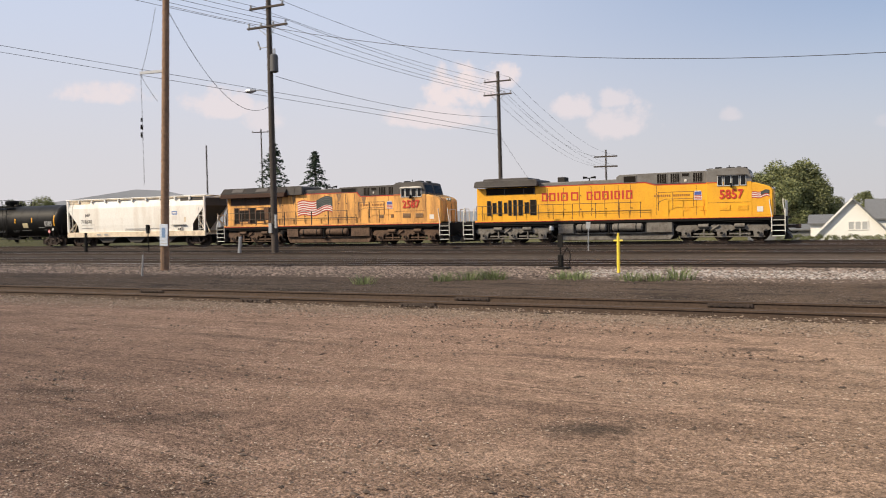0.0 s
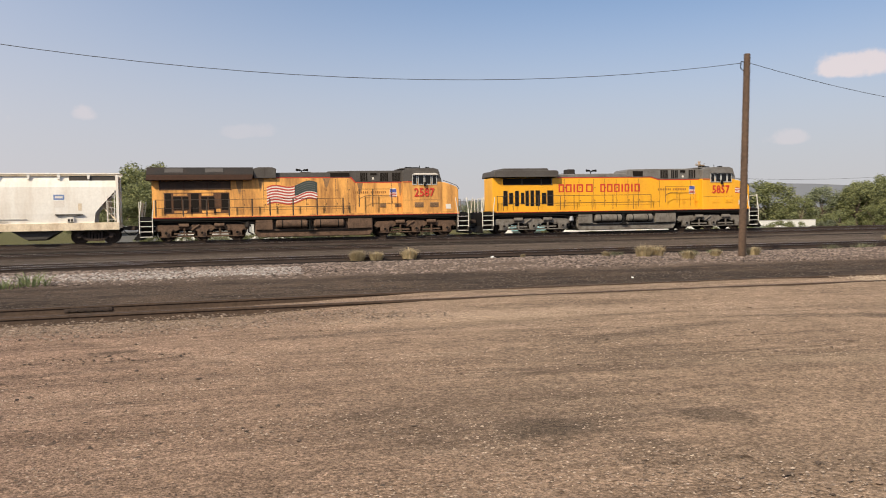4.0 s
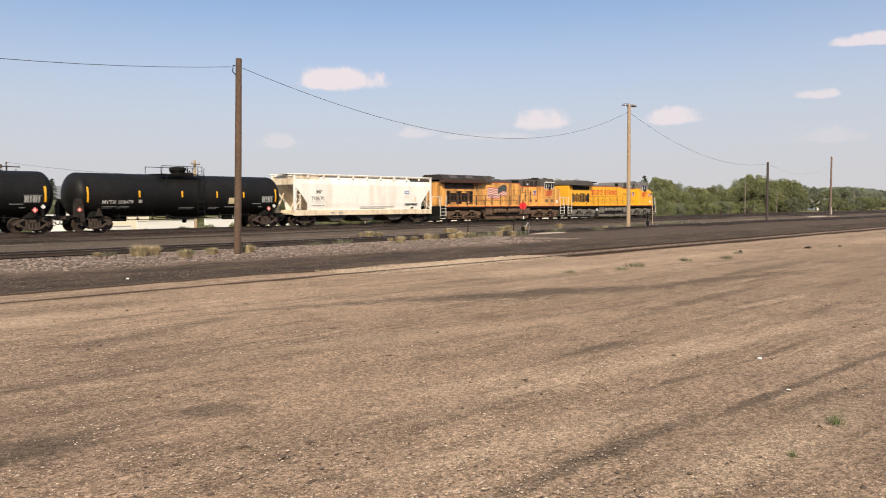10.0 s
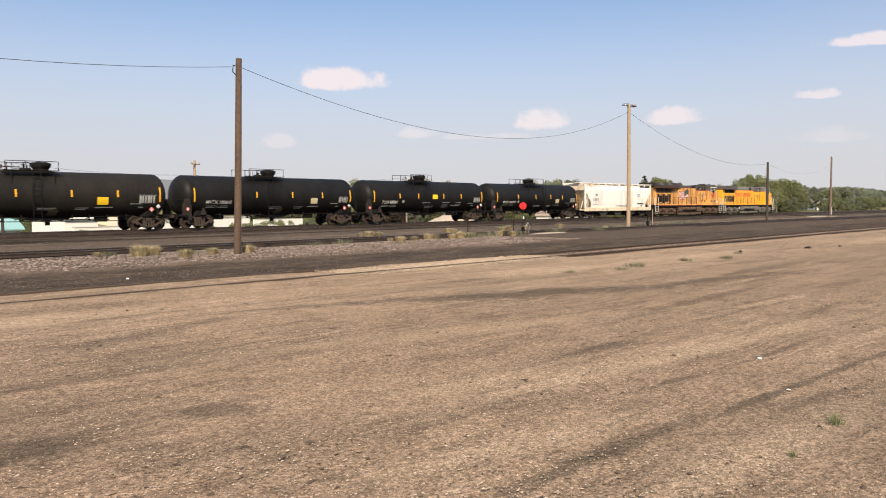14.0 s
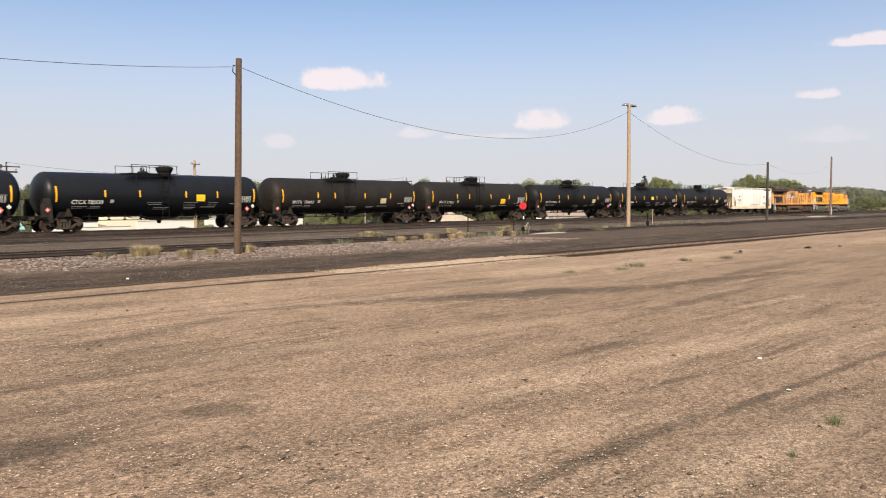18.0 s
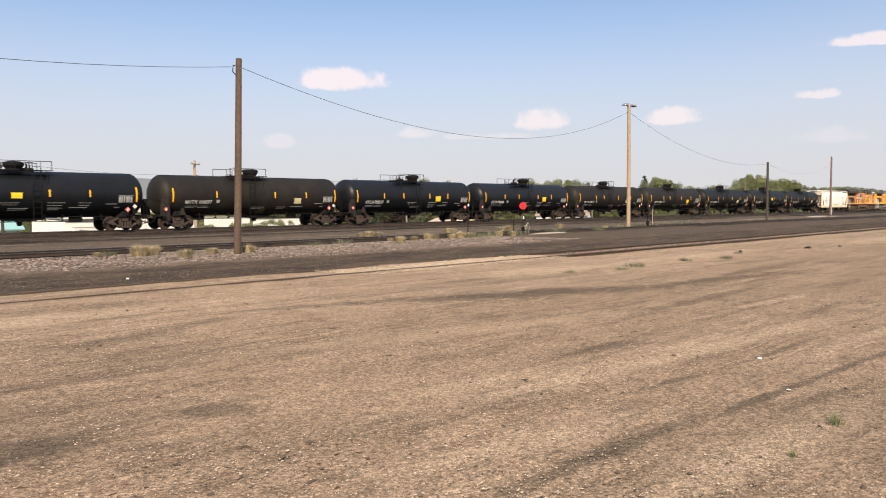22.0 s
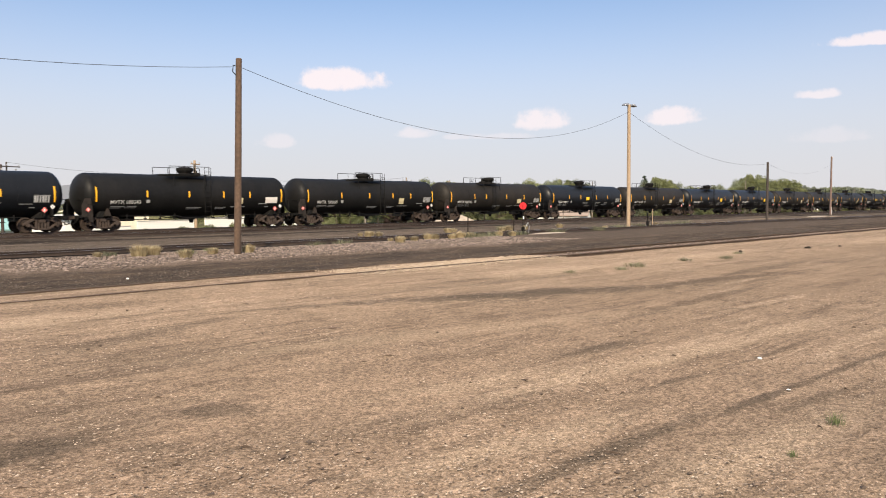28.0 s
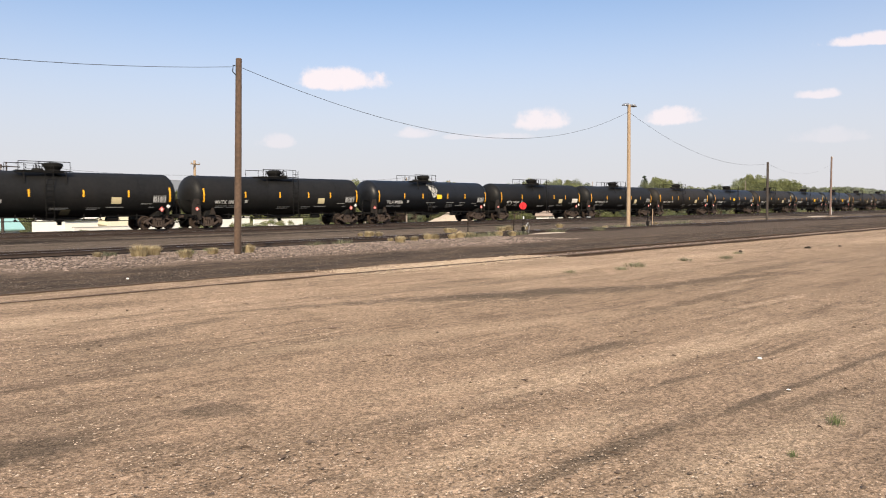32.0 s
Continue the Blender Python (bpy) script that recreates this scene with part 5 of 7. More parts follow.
def locomotive(fleet_number, body, roof, wing, truckpaint, label, waving_flag, rail_post):
    """waving_flag: the older, grimier engine with the deep radiator; otherwise the clean yellow one."""
    t = thing("diesel_locomotive", Matrix(), label, "locomotive", "locomotives of the train")
    H = 1.04    # half width of the hood, a walkway on either side
    old = waving_flag
    rear, high, low = (-9.75, 3.95, 3.61) if old else (-9.6, 3.84, 3.65)
    c0, ctop, k0, k1 = (0.92, 4.37, 2.55, 2.87) if old else (0.28, 4.42, 2.13, 2.75)
    dx = 0.0
    part("deck", boxes((-10.4, 10.4, -1.55, 1.55, 1.28, 1.50), bevel=0.02), DARK, t)
    for s in (-1, 1):
        part("sill_stripe", boxes((rear + 0.05, 9.80, *sorted((s * 1.552, s * 1.575)), 1.49, 1.60)), body, t)
        part("sill_underline", boxes((rear + 0.05, 9.80, *sorted((s * 1.553, s * 1.572)), 1.455, 1.487)), REDLINE, t)
    part("underframe", boxes((-10.2, 10.2, -1.25, 1.25, 0.98, 1.30)), DARK, t)
    part("long_hood", prism([(rear, 1.55), (rear, high), (k0, high), (k1, low), (5.99, low), (5.99, 1.55)], -H, H, 0.02), body, t)
    part("hood_top", prism([(-5.1 if not old else -2.3, high - 0.02), (-5.1 if not old else -2.3, 4.08 if not old else 4.26), (c0 + 0.05, 4.12 if not old else 4.28), (c0 + 0.05, high - 0.02)], -H + 0.01, H - 0.01, 0.05), roof, t)
    for s in (-1, 1):
        y = sorted((s * (H + 0.004), s * (H + 0.012)))
        part("red_stripe", boxes((-4.95 if not old else -3.45, k0, *y, high - 0.035, high + 0.015)), REDLINE, t)
        part("red_stripe", boxes((k1, 6.0, *y, low - 0.03, low + 0.02)), REDLINE, t)
        part("red_stripe", boxes((6.0, 6.6 + dx, *sorted((s * 1.512, s * 1.519)), low - 0.03, low + 0.02)), REDLINE, t)
        part("stripe_corner", prism([(k0, high + 0.015), (k0 + 0.08, high + 0.015), (k1 + 0.06, low + 0.02), (k1, low - 0.03), (k0, high - 0.035)], *y), REDLINE, t)
    part("inverter_cabinet", prism([(c0, high + 0.02), (c0, ctop - 0.16), (c0 + 0.2, ctop - 0.03), (2.9, ctop), (5.99, ctop + 0.01), (5.99, low + 0.025), (k1 + 0.04, low + 0.025), (k0 + 0.06, high + 0.02)], -H - 0.003, H + 0.003, 0.02), roof, t)
    grilles = ((1.26, 2.52, 3.98, 4.24), (3.23, 3.70, 3.68, 4.24), (3.89, 4.32, 4.06, 4.22), (4.55, 5.08, 3.68, 4.24), (5.36, 5.88, 3.68, 4.24)) if old else ((0.77, 1.55, 3.88, 4.27), (2.91, 3.49, 3.76, 4.33), (3.75, 4.28, 3.76, 4.33), (4.45, 4.88, 4.13, 4.32), (5.13, 5.67, 3.76, 4.33))
    for x0, x1, z0, z1 in grilles:
        g = part("intake_grille", boxes((x0, x1, -H - 0.02, -H - 0.006, z0, z1)), GRILLE, t)
        part("grille_frame", boxes((x0 - 0.03, x0, -H - 0.03, -H - 0.004, z0 - 0.03, z1 + 0.03), (x1, x1 + 0.03, -H - 0.03, -H - 0.004, z0 - 0.03, z1 + 0.03), (x0, x1, -H - 0.03, -H - 0.004, z1, z1 + 0.03), (x0, x1, -H - 0.03, -H - 0.004, z0 - 0.03, z0)), roof, g)
        if x1 - x0 < 0.7 and z1 - z0 > 0.3:
            for k in range(3):
                xx = x0 + (x1 - x0) * (k + 1) / 4
                part("grille_bar", boxes((xx - 0.012, xx + 0.012, -H - 0.035, -H - 0.02, z0, z1)), roof, g)
    part("cabinet_light", boxes((4.0 if old else 4.6, 4.14 if old else 4.74, -H - 0.05, -H - 0.004, 3.78, 3.94), bevel=0.02), STARWHITE, t)
    # radiator at the tail, with its overhanging wings
    if old:
        part("radiator", prism_x([(-1.56, 4.10), (-1.56, 4.16), (-1.1, 4.60), (1.1, 4.60), (1.56, 4.16), (1.56, 4.10)], -10.0, -3.62), SOOT, t)
        for s in (-1, 1):
            part("radiator_wing", prism([(-10.05, 3.78), (-9.98, 4.12), (-3.62, 4.12), (-3.72, 3.78)], *sorted((s * 0.98, s * 1.60)), 0.03), wing, t)
            for x0 in (-8.4, -6.0):
                hatch = boxes((-0.55, 0.55, -0.2, 0.2, -0.015, 0.015))
                ob = part("radiator_roof_panel", hatch, SOOTROOF, t)
                ob.matrix_basis = pose(x0, s * 1.335, 4.39, s * -43.7)
        part("brake_grid_blister", prism([(-3.62, 3.9), (-3.62, 4.52), (-3.3, 4.60), (-2.45, 4.60), (-2.2, 4.50), (-2.2, 3.9)], -1.3, 1.3, 0.03), roof, t)
        part("blister_seam", boxes((-2.92, -2.90, -1.31, -1.30, 4.0, 4.55)), SOOT, t)
        # screen colour holds both grime and the shade under the wing
        scr = part("radiator_screen", boxes((-9.28, -5.03, -H - 0.04, -H - 0.002, 3.22, 3.76)), GRIMYSHADE, t)
        for x in (-9.28, -7.85, -6.45, -5.07):
            part("screen_post", boxes((x - 0.03, x + 0.03, -H - 0.07, -H - 0.01, 3.20, 3.78)), RUSTWING, scr)
        rust = mat("door_frame_grime", (0.10, 0.045, 0.02), 0.75, 0, 12, 0.35, (0.03, 0.02, 0.014), 0.7, 1.6)
        fr = part("filter_door_frame", boxes((-9.06, -5.12, -H - 0.012, -H - 0.003, 1.72, 3.03)), rust, t, "rust-streaked dark filter door frame")
        for x0, x1, z0, z1 in ((-8.98, -8.62, 1.80, 2.98), (-8.5, -8.02, 1.98, 2.78), (-7.96, -7.6, 1.98, 2.78), (-7.45, -6.98, 1.80, 2.98), (-6.84, -6.46, 1.98, 2.78), (-6.4, -6.04, 1.98, 2.78), (-5.62, -5.18, 1.92, 2.98)):
            part("filter_door", boxes((x0, x1, -H - 0.024, -H - 0.013, z0, z1)), GRILLE, fr)
        for x0, x1, z0, z1 in ((-8.45, -7.7, 1.76, 1.90), (-8.5, -7.66, 2.84, 2.98), (-6.8, -6.1, 1.76, 1.90), (-6.8, -6.1, 2.84, 2.98), (-5.95, -5.68, 1.8, 2.0)):
            part("bare_paint_patch", boxes((x0, x1, -H - 0.018, -H - 0.012, z0, z1)), body, fr)
    else:
        part("radiator", prism([(-9.62, 3.92), (-9.58, 4.26), (-9.42, 4.33), (-5.1, 4.33), (-4.98, 4.22), (-5.0, 3.92)], -1.53, 1.53, 0.03), SOOTROOF, t)
        part("radiator_top_screen", prism([(-9.0, 4.32), (-8.95, 4.47), (-5.75, 4.48), (-5.62, 4.32)], -1.35, 1.35, 0.02), SOOTROOF, t)
        for s in (-1, 1):
            part("radiator_wing", prism([(-9.60, 3.87), (-9.62, 3.96), (-5.0, 3.96), (-5.05, 3.87)], *sorted((s * 0.98, s * 1.56)), 0.02), wing, t)
            # near-black screen puts the wing's shade over the hood side
            scr = part("radiator_screen", boxes((-8.9, -5.3, *sorted((s * (H + 0.002), s * (H + 0.04))), 3.36, 3.80)), GRILLE, t)
            for x in (-8.9, -7.5, -6.1, -5.34):
                part("screen_post", boxes((x - 0.03, x + 0.03, *sorted((s * (H + 0.01), s * (H + 0.07))), 3.34, 3.82)), SOOTROOF if x > -8 else body, scr)
        for x0, x1, z0, z1 in ((-8.81, -8.56, 1.92, 2.96), (-8.40, -8.16, 2.04, 2.82), (-7.98, -7.75, 1.90, 2.94), (-7.55, -7.36, 2.04, 2.82), (-7.23, -7.03, 1.90, 2.96), (-6.86, -6.65, 1.90, 2.97), (-6.49, -6.22, 1.90, 2.97), (-6.04, -5.76, 2.02, 2.80), (-5.64, -5.24, 1.90, 2.96)):
            lv = part("louvre_panel", boxes((x0, x1, -H - 0.022, -H - 0.006, z0, z1)), GRILLE, t)
            part("louvre_frame", boxes((x0 - 0.025, x0, -H - 0.032, -H - 0.004, z0, z1), (x1, x1 + 0.025, -H - 0.032, -H - 0.004, z0, z1)), SOOTROOF, lv)
    for x in (-4.4, -3.3, -2.2, -1.4, -0.5, 0.4, 1.2) if not old else (-4.3, -3.0, -2.2, -0.3, 0.9, 1.6, 2.4):
        part("hood_door_seam", boxes((x - 0.012, x + 0.012, -H - 0.008, -H - 0.002, 1.75, high - 0.1)), BLACKRAIL, t)
        for z in (2.2, 3.1):
            part("door_latch", boxes((x + 0.05, x + 0.11, -H - 0.03, -H, z, z + 0.06)), BLACKRAIL, t)
    part("hood_panel_seam", boxes((-5.0, 2.5, -H - 0.008, -H - 0.002, 1.90, 1.915)), BLACKRAIL, t)
    for x0, x1, z0, z1 in ((4.50, 4.92, 1.95, 2.2), (5.50, 5.95, 1.95, 2.2), (6.75 + dx, 7.38 + dx, 1.92, 2.26), (7.78 + dx, 8.4 + dx, 1.92, 2.26)):
        vent = part("access_panel", boxes((x0, x1, *((-1.53, -1.504) if x0 > 6 else (-H - 0.03, -H - 0.004)), z0, z1), bevel=0.008), GRIMYPANEL if old else body, t)
        part("panel_louvre", boxes(*((x0 + 0.05, x1 - 0.05, *((-1.538, -1.53) if x0 > 6 else (-H - 0.038, -H - 0.03)), z0 + 0.04 + 0.06 * q, z0 + 0.06 + 0.06 * q) for q in range(4))), BLACKRAIL if old else body, vent)
    for x in (2.85, 5.3):
        part("panel_seam", boxes((x, x + 0.02, -H - 0.008, -H - 0.002, 1.7, low - 0.05)), BLACKRAIL, t)
    part("cab_seam", boxes((6.05, 8.5, -1.512, -1.504, 2.40, 2.415)), BLACKRAIL, t)
    # cab and nose
    part("cab", prism([(5.98, 1.55), (5.98, 4.28), (8.38 + dx, 4.28), (8.62 + dx, 3.55), (8.62, 1.55)], -1.50, 1.50, 0.02), body, t)
    part("cab_upper", prism([(5.97, low + 0.025), (5.97, 4.36), (6.2, 4.44), (6.55 + dx, 4.50), (8.1 + dx, 4.53), (8.42 + dx, 4.42), (8.66 + dx, low - 0.02)], -1.506, 1.506, 0.02), roof, t)
    for x0, x1 in ((6.66, 6.90), (7.05, 7.38), (7.50, 7.86), (8.0, 8.26)):
        w = part("cab_window", boxes((x0 + dx, x1 + dx, -1.535, -1.505, 3.46, 4.02)), GLASS, t)
        f0, f1 = x0 + dx, x1 + dx
        part("window_frame", boxes((f0 - 0.045, f0, -1.545, -1.505, 3.41, 4.06), (f1, f1 + 0.045, -1.545, -1.505, 3.41, 4.06), (f0, f1, -1.545, -1.505, 4.02, 4.06), (f0, f1, -1.545, -1.505, 3.41, 3.46)), FRAMEGREY, w)
    part("window_awning", prism([(6.6 + dx, 4.07), (6.75 + dx, 4.17), (8.2 + dx, 4.17), (8.36 + dx, 4.07)], -1.74, -1.50), STARWHITE if old else roof, t)
    part("mirror", boxes((7.40 + dx, 7.48 + dx, -1.76, -1.54, 3.30, 3.58), bevel=0.01), DARK, t)
    for s in (-1, 1):
        ws = bmesh.new()
        a, b = sorted((s * 0.1, s * 1.35))
        ws.faces.new([ws.verts.new(v) for v in ((8.46 + dx, a, 4.28), (8.46 + dx, b, 4.28), (8.66 + dx, b, 3.68), (8.66 + dx, a, 3.68))])
        bmesh.ops.solidify(ws, geom=ws.faces[:], thickness=0.03)
        part("windshield", ws, GLASS, t)
    part("short_nose", prism([(8.5, 1.55), (8.5, 3.60), (8.85, 3.57), (9.4, 3.40), (9.68, 3.27), (9.80, 3.1), (9.82, 1.55)], -1.48, 1.48, 0.06), body, t)
    for y in (-0.2, 0.2):
        part("headlight", tubes(((9.70, y, 3.2), (9.83, y, 3.16), 0.13), seg=12), METALGREY, t)
    for y in (-0.5, 0.3):
        part("nose_door_seam", boxes((9.822, 9.832, y, y + 0.04, 1.6, 2.9)), BLACKRAIL, t)
    part("nose_handrail", bent_rod([(8.75, -1.4, 3.70), (9.3, -1.4, 3.52), (9.72, -1.35, 3.36), (9.9, -1.3, 3.1)], 0.02), rail_post, t)
    # roof fittings
    part("exhaust_pipe", boxes((-3.88, -3.34, -0.45, 0.45, 4.05, 4.45), bevel=0.05) if not old else boxes((-0.6, 0.1, -0.45, 0.45, 4.24, 4.34), bevel=0.03), SOOT, t)
    hx, hz = (-1.85, 4.34) if not old else (-0.45, 4.46)
    part("air_horn", tubes(((hx - 0.3, 0.3, hz), (hx + 0.35, 0.3, hz), 0.03), ((hx + 0.1, 0.3, hz + 0.04), (hx + 0.42, 0.3, hz + 0.04), 0.04, 0.09), ((hx - 0.1, 0.15, hz + 0.04), (hx - 0.4, 0.15, hz + 0.04), 0.04, 0.09), ((hx, 0.3, 4.05), (hx, 0.3, hz + 0.03), 0.035), seg=8), DARK, t)
    for a in ((6.4, 6.8, -0.6, -0.2, 4.48, 4.64), (7.0, 7.5, 0.1, 0.6, 4.48, 4.66), (6.05, 6.3, -0.9, -0.7, 4.40, 4.56), (7.7, 7.95, -0.9, -0.6, 4.48, 4.62), (8.05, 8.25, -0.3, 0.3, 4.48, 4.60), (7.25, 7.3, -0.9, -0.85, 4.48, 4.72)):
        part("roof_antenna", boxes(a, bevel=0.02), DARK, t)
    part("antenna_plate", boxes((5.9, 8.0, -1.0, 1.0, 4.46, 4.53), bevel=0.02), roof, t)
    # under the deck
    part("fuel_tank", prism([(-3.6, 1.25), (-3.6, 0.40), (-3.4, 0.14), (3.75, 0.14), (3.95, 0.40), (3.95, 1.25)], -1.33, 1.33, 0.04), truckpaint, t)
    part("tank_skirt_step", boxes((-3.4, 3.5, -1.42, -1.34, 0.52, 0.56)), DARK, t)
    for x0, x1 in ((-2.3, -0.3), (0.1, 2.05)):
        res = part("air_reservoir", lathe_x([(x0, 0.0), (x0, 0.18), (x0 + 0.08, 0.26), (x1 - 0.08, 0.26), (x1, 0.18), (x1, 0.0)], 18, (-1.42, 0.98)), truckpaint, t, smooth=False)
        for x in (x0 + 0.4, x1 - 0.4):
            part("reservoir_strap", lathe_x([(x - 0.03, 0.255), (x - 0.03, 0.275), (x + 0.03, 0.275), (x + 0.03, 0.255)], 18, (-1.42, 0.98)), DARK, res)
        # flat black sheet imitates a shaded hollow behind the reservoir
        part("tank_recess", boxes((x0 - 0.1, x1 + 0.1, -1.345, -1.332, 0.66, 1.25)), DARK, t)
    part("battery_box", boxes((2.3, 3.9, -1.5, -1.2, 0.62, 1.27), bevel=0.02), truckpaint, t)
    part("toolbox", boxes((-3.55, -2.5, -1.5, -1.2, 0.62, 1.27), bevel=0.02), truckpaint, t)
    part("valve_cluster", tubes(((-0.15, -1.46, 0.5), (-0.15, -1.46, 1.22), 0.07), ((0.0, -1.42, 0.7), (-0.3, -1.42, 1.0), 0.05), ((-0.3, -1.48, 0.55), (0.05, -1.48, 0.55), 0.06), seg=8), DARK, t)
    part("hanging_pipe", bent_rod([(-4.0, -1.4, 1.25), (-4.0, -1.45, 0.5), (-3.7, -1.45, 0.35)], 0.05), DARK, t)
    part("bell", tubes(((-4.05, -1.4, 0.85), (-4.05, -1.4, 1.15), 0.2, 0.14), seg=12), SADDLE if old else METALGREY, t)
    part("pipe_run", bent_rod([(-9.3, -1.48, 1.22), (-4.6, -1.48, 1.2), (-4.3, -1.48, 1.1), (4.4, -1.44, 1.24), (9.2, -1.48, 1.22)], 0.03), DARK, t)
    for x in (-6.82, 6.85):
        loco_truck(t, x, truckpaint)
    for k in (-1, 1):
        part("end_plate", boxes((min(k * 10.4, k * 10.55), max(k * 10.4, k * 10.55), -1.45, 1.45, 0.55, 1.5), bevel=0.03), DARK, t)
        part("plow", prism([(k * 10.5, 0.62), (k * 10.85, 0.2), (k * 10.7, 0.12), (k * 10.4, 0.12)], -1.4, 1.4), DARK, t)
        coupler(t, k * 10.5, k)
        for s in (-1, 1):
            steps(t, k * 9.72, k, s, RAILWHITE)
            part("end_handrail", bent_rod([(k * 10.48, s * 1.4, 1.5), (k * 10.48, s * 1.4, 2.45), (k * 10.48, s * 0.45, 2.45), (k * 10.48, s * 0.4, 1.5)], 0.026), RAILWHITE, t)
    # side rail along the walkway
    posts = (-9.42, -9.0, -8.3, -6.5, -4.89, -3.88, -2.55, -0.98, 0.56, 1.93) if not old else (-9.5, -7.9, -6.5, -5.15, -3.75, -2.65, -1.2, 0.32, 2.0)
    pr = 0.045 if old else 0.022
    for s in (-1, 1):
        for x in posts:
            part("handrail_post", tubes(((x, s * 1.545, 1.52), (x, s * 1.545, 2.60), pr), seg=6), rail_post, t)
        part("handrail", tubes(((posts[0], s * 1.545, 2.58), (posts[-1], s * 1.545, 2.58), 0.018), seg=6), rail_post, t)
        part("handrail", tubes(((posts[0], s * 1.545, 2.06), (posts[-1] + 0.7, s * 1.545, 2.06), 0.015), seg=6), rail_post, t)
        part("handrail", bent_rod([(3.05, s * 1.545, 2.3), (3.1, s * 1.545, 2.55), (3.5, s * 1.545, 2.72), (5.25, s * 1.545, 2.72)], 0.016), rail_post, t)
        part("handrail", tubes(((3.05, s * 1.545, 3.15), (5.25, s * 1.545, 3.15), 0.016), seg=6), rail_post, t)
        for x, z0 in ((3.05, 2.0), (3.95, 2.0), (5.22, 2.2)):
            part("handrail_post", tubes(((x, s * 1.545, z0), (x, s * 1.545, 3.17), pr * 0.8), seg=6), rail_post, t)
    # paint
    words(fleet_number, 0.78, REDPAINT, t, "painted_number", pose(6.72 + dx, -1.545, 2.65, 90), 0.90, 0.014)
    lab = part("painted_emblem", prism([(5.17, 2.62), (5.17, 3.02), (5.23, 3.2), (5.59, 3.2), (5.65, 3.02), (5.65, 2.62)], -H - 0.012, -H - 0.004), STARWHITE, t)
    part("emblem_bar", boxes((5.2, 5.62, -H - 0.018, -H - 0.013, 2.94, 3.15)), mat("emblem_blue", (0.06, 0.1, 0.35), 0.5), lab)
    for z in (2.66, 2.76, 2.86):
        part("emblem_bar", boxes((5.2, 5.62, -H - 0.018, -H - 0.013, z, z + 0.05)), FLAGRED, lab)
    part("small_lettering_bar", boxes(*((2.72 + 0.132 * k, 2.80 + 0.132 * k, -H - 0.011, -H - 0.004, 2.88, 3.02) for k in range(17) if k != 8)), mat("dull_lettering", (0.30, 0.13, 0.03), 0.6), t)
    part("data_plate", boxes((8.9, 9.25, -1.496, -1.486, 1.80, 2.12)), STARWHITE, t)
    if old:
        for x0, w, z0 in ((-4.75, 0.5, 2.9), (-3.35, 0.35, 3.1), (0.75, 0.5, 3.2), (3.0, 0.4, 2.8), (5.75, 0.3, 2.7)):
            part("soot_run", prism([(x0, high - 0.05 if x0 < 2 else low - 0.05), (x0 + w, high - 0.05 if x0 < 2 else low - 0.05), (x0 + w * 0.7, z0 + 0.2), (x0 + w * 0.45, z0), (x0 + w * 0.25, z0 + 0.35)], -H - 0.004, -H - 0.001), GRIMYPANEL, t)
        flag(t, -2.8, 2.26, 3.2, 1.16, -H - 0.012)
    else:
        for x0, x1 in LETTERS:
            w, z0, z1 = 0.105, 2.82, 3.38
            y = (-H - 0.014, -H - 0.006)
            if x1 - x0 > 0.2:
                rows = [(x0, x0 + w, *y, z0, z1), (x1 - w, x1, *y, z0, z1), (x0 + w, x1 - w, *y, z1 - w, z1), (x0 + w, x1 - w, *y, z0, z0 + w * 0.7)]
            else:
                rows = [(x0, x1 + 0.02, *y, z0, z1)]
            part("lettering_bar", boxes(*rows), REDPAINT, t)
        flag(t, 8.55, 2.62, 1.05, 0.40, -1.489, 4)
    return t


lead = locomotive("5857", YELLOW, ROOFGREY, SOOTROOF, TRUCKGREY, "bright yellow diesel locomotive with grey roof and red lettering", False, BLACKRAIL)
second = locomotive("2587", FADED, SOOTROOF, RUSTWING, TRUCKRUST, "faded orange-yellow diesel locomotive with a waving flag painted on its side", True, BLACKRAIL)
hopper = hopper_car()
CREAMPLATE = (PLATECREAM, 3.2, 3.88, 1.80, 2.24)
GREYPLATE = (PLATEGREY, 6.15, 7.15, 1.9, 2.3)
YPLATE = (PLATEYELLOW, 0.14, 0.82, 2.22, 2.62)
YPLATE_LOW = (PLATEYELLOW, -0.6, 0.05, 2.15, 2.5)
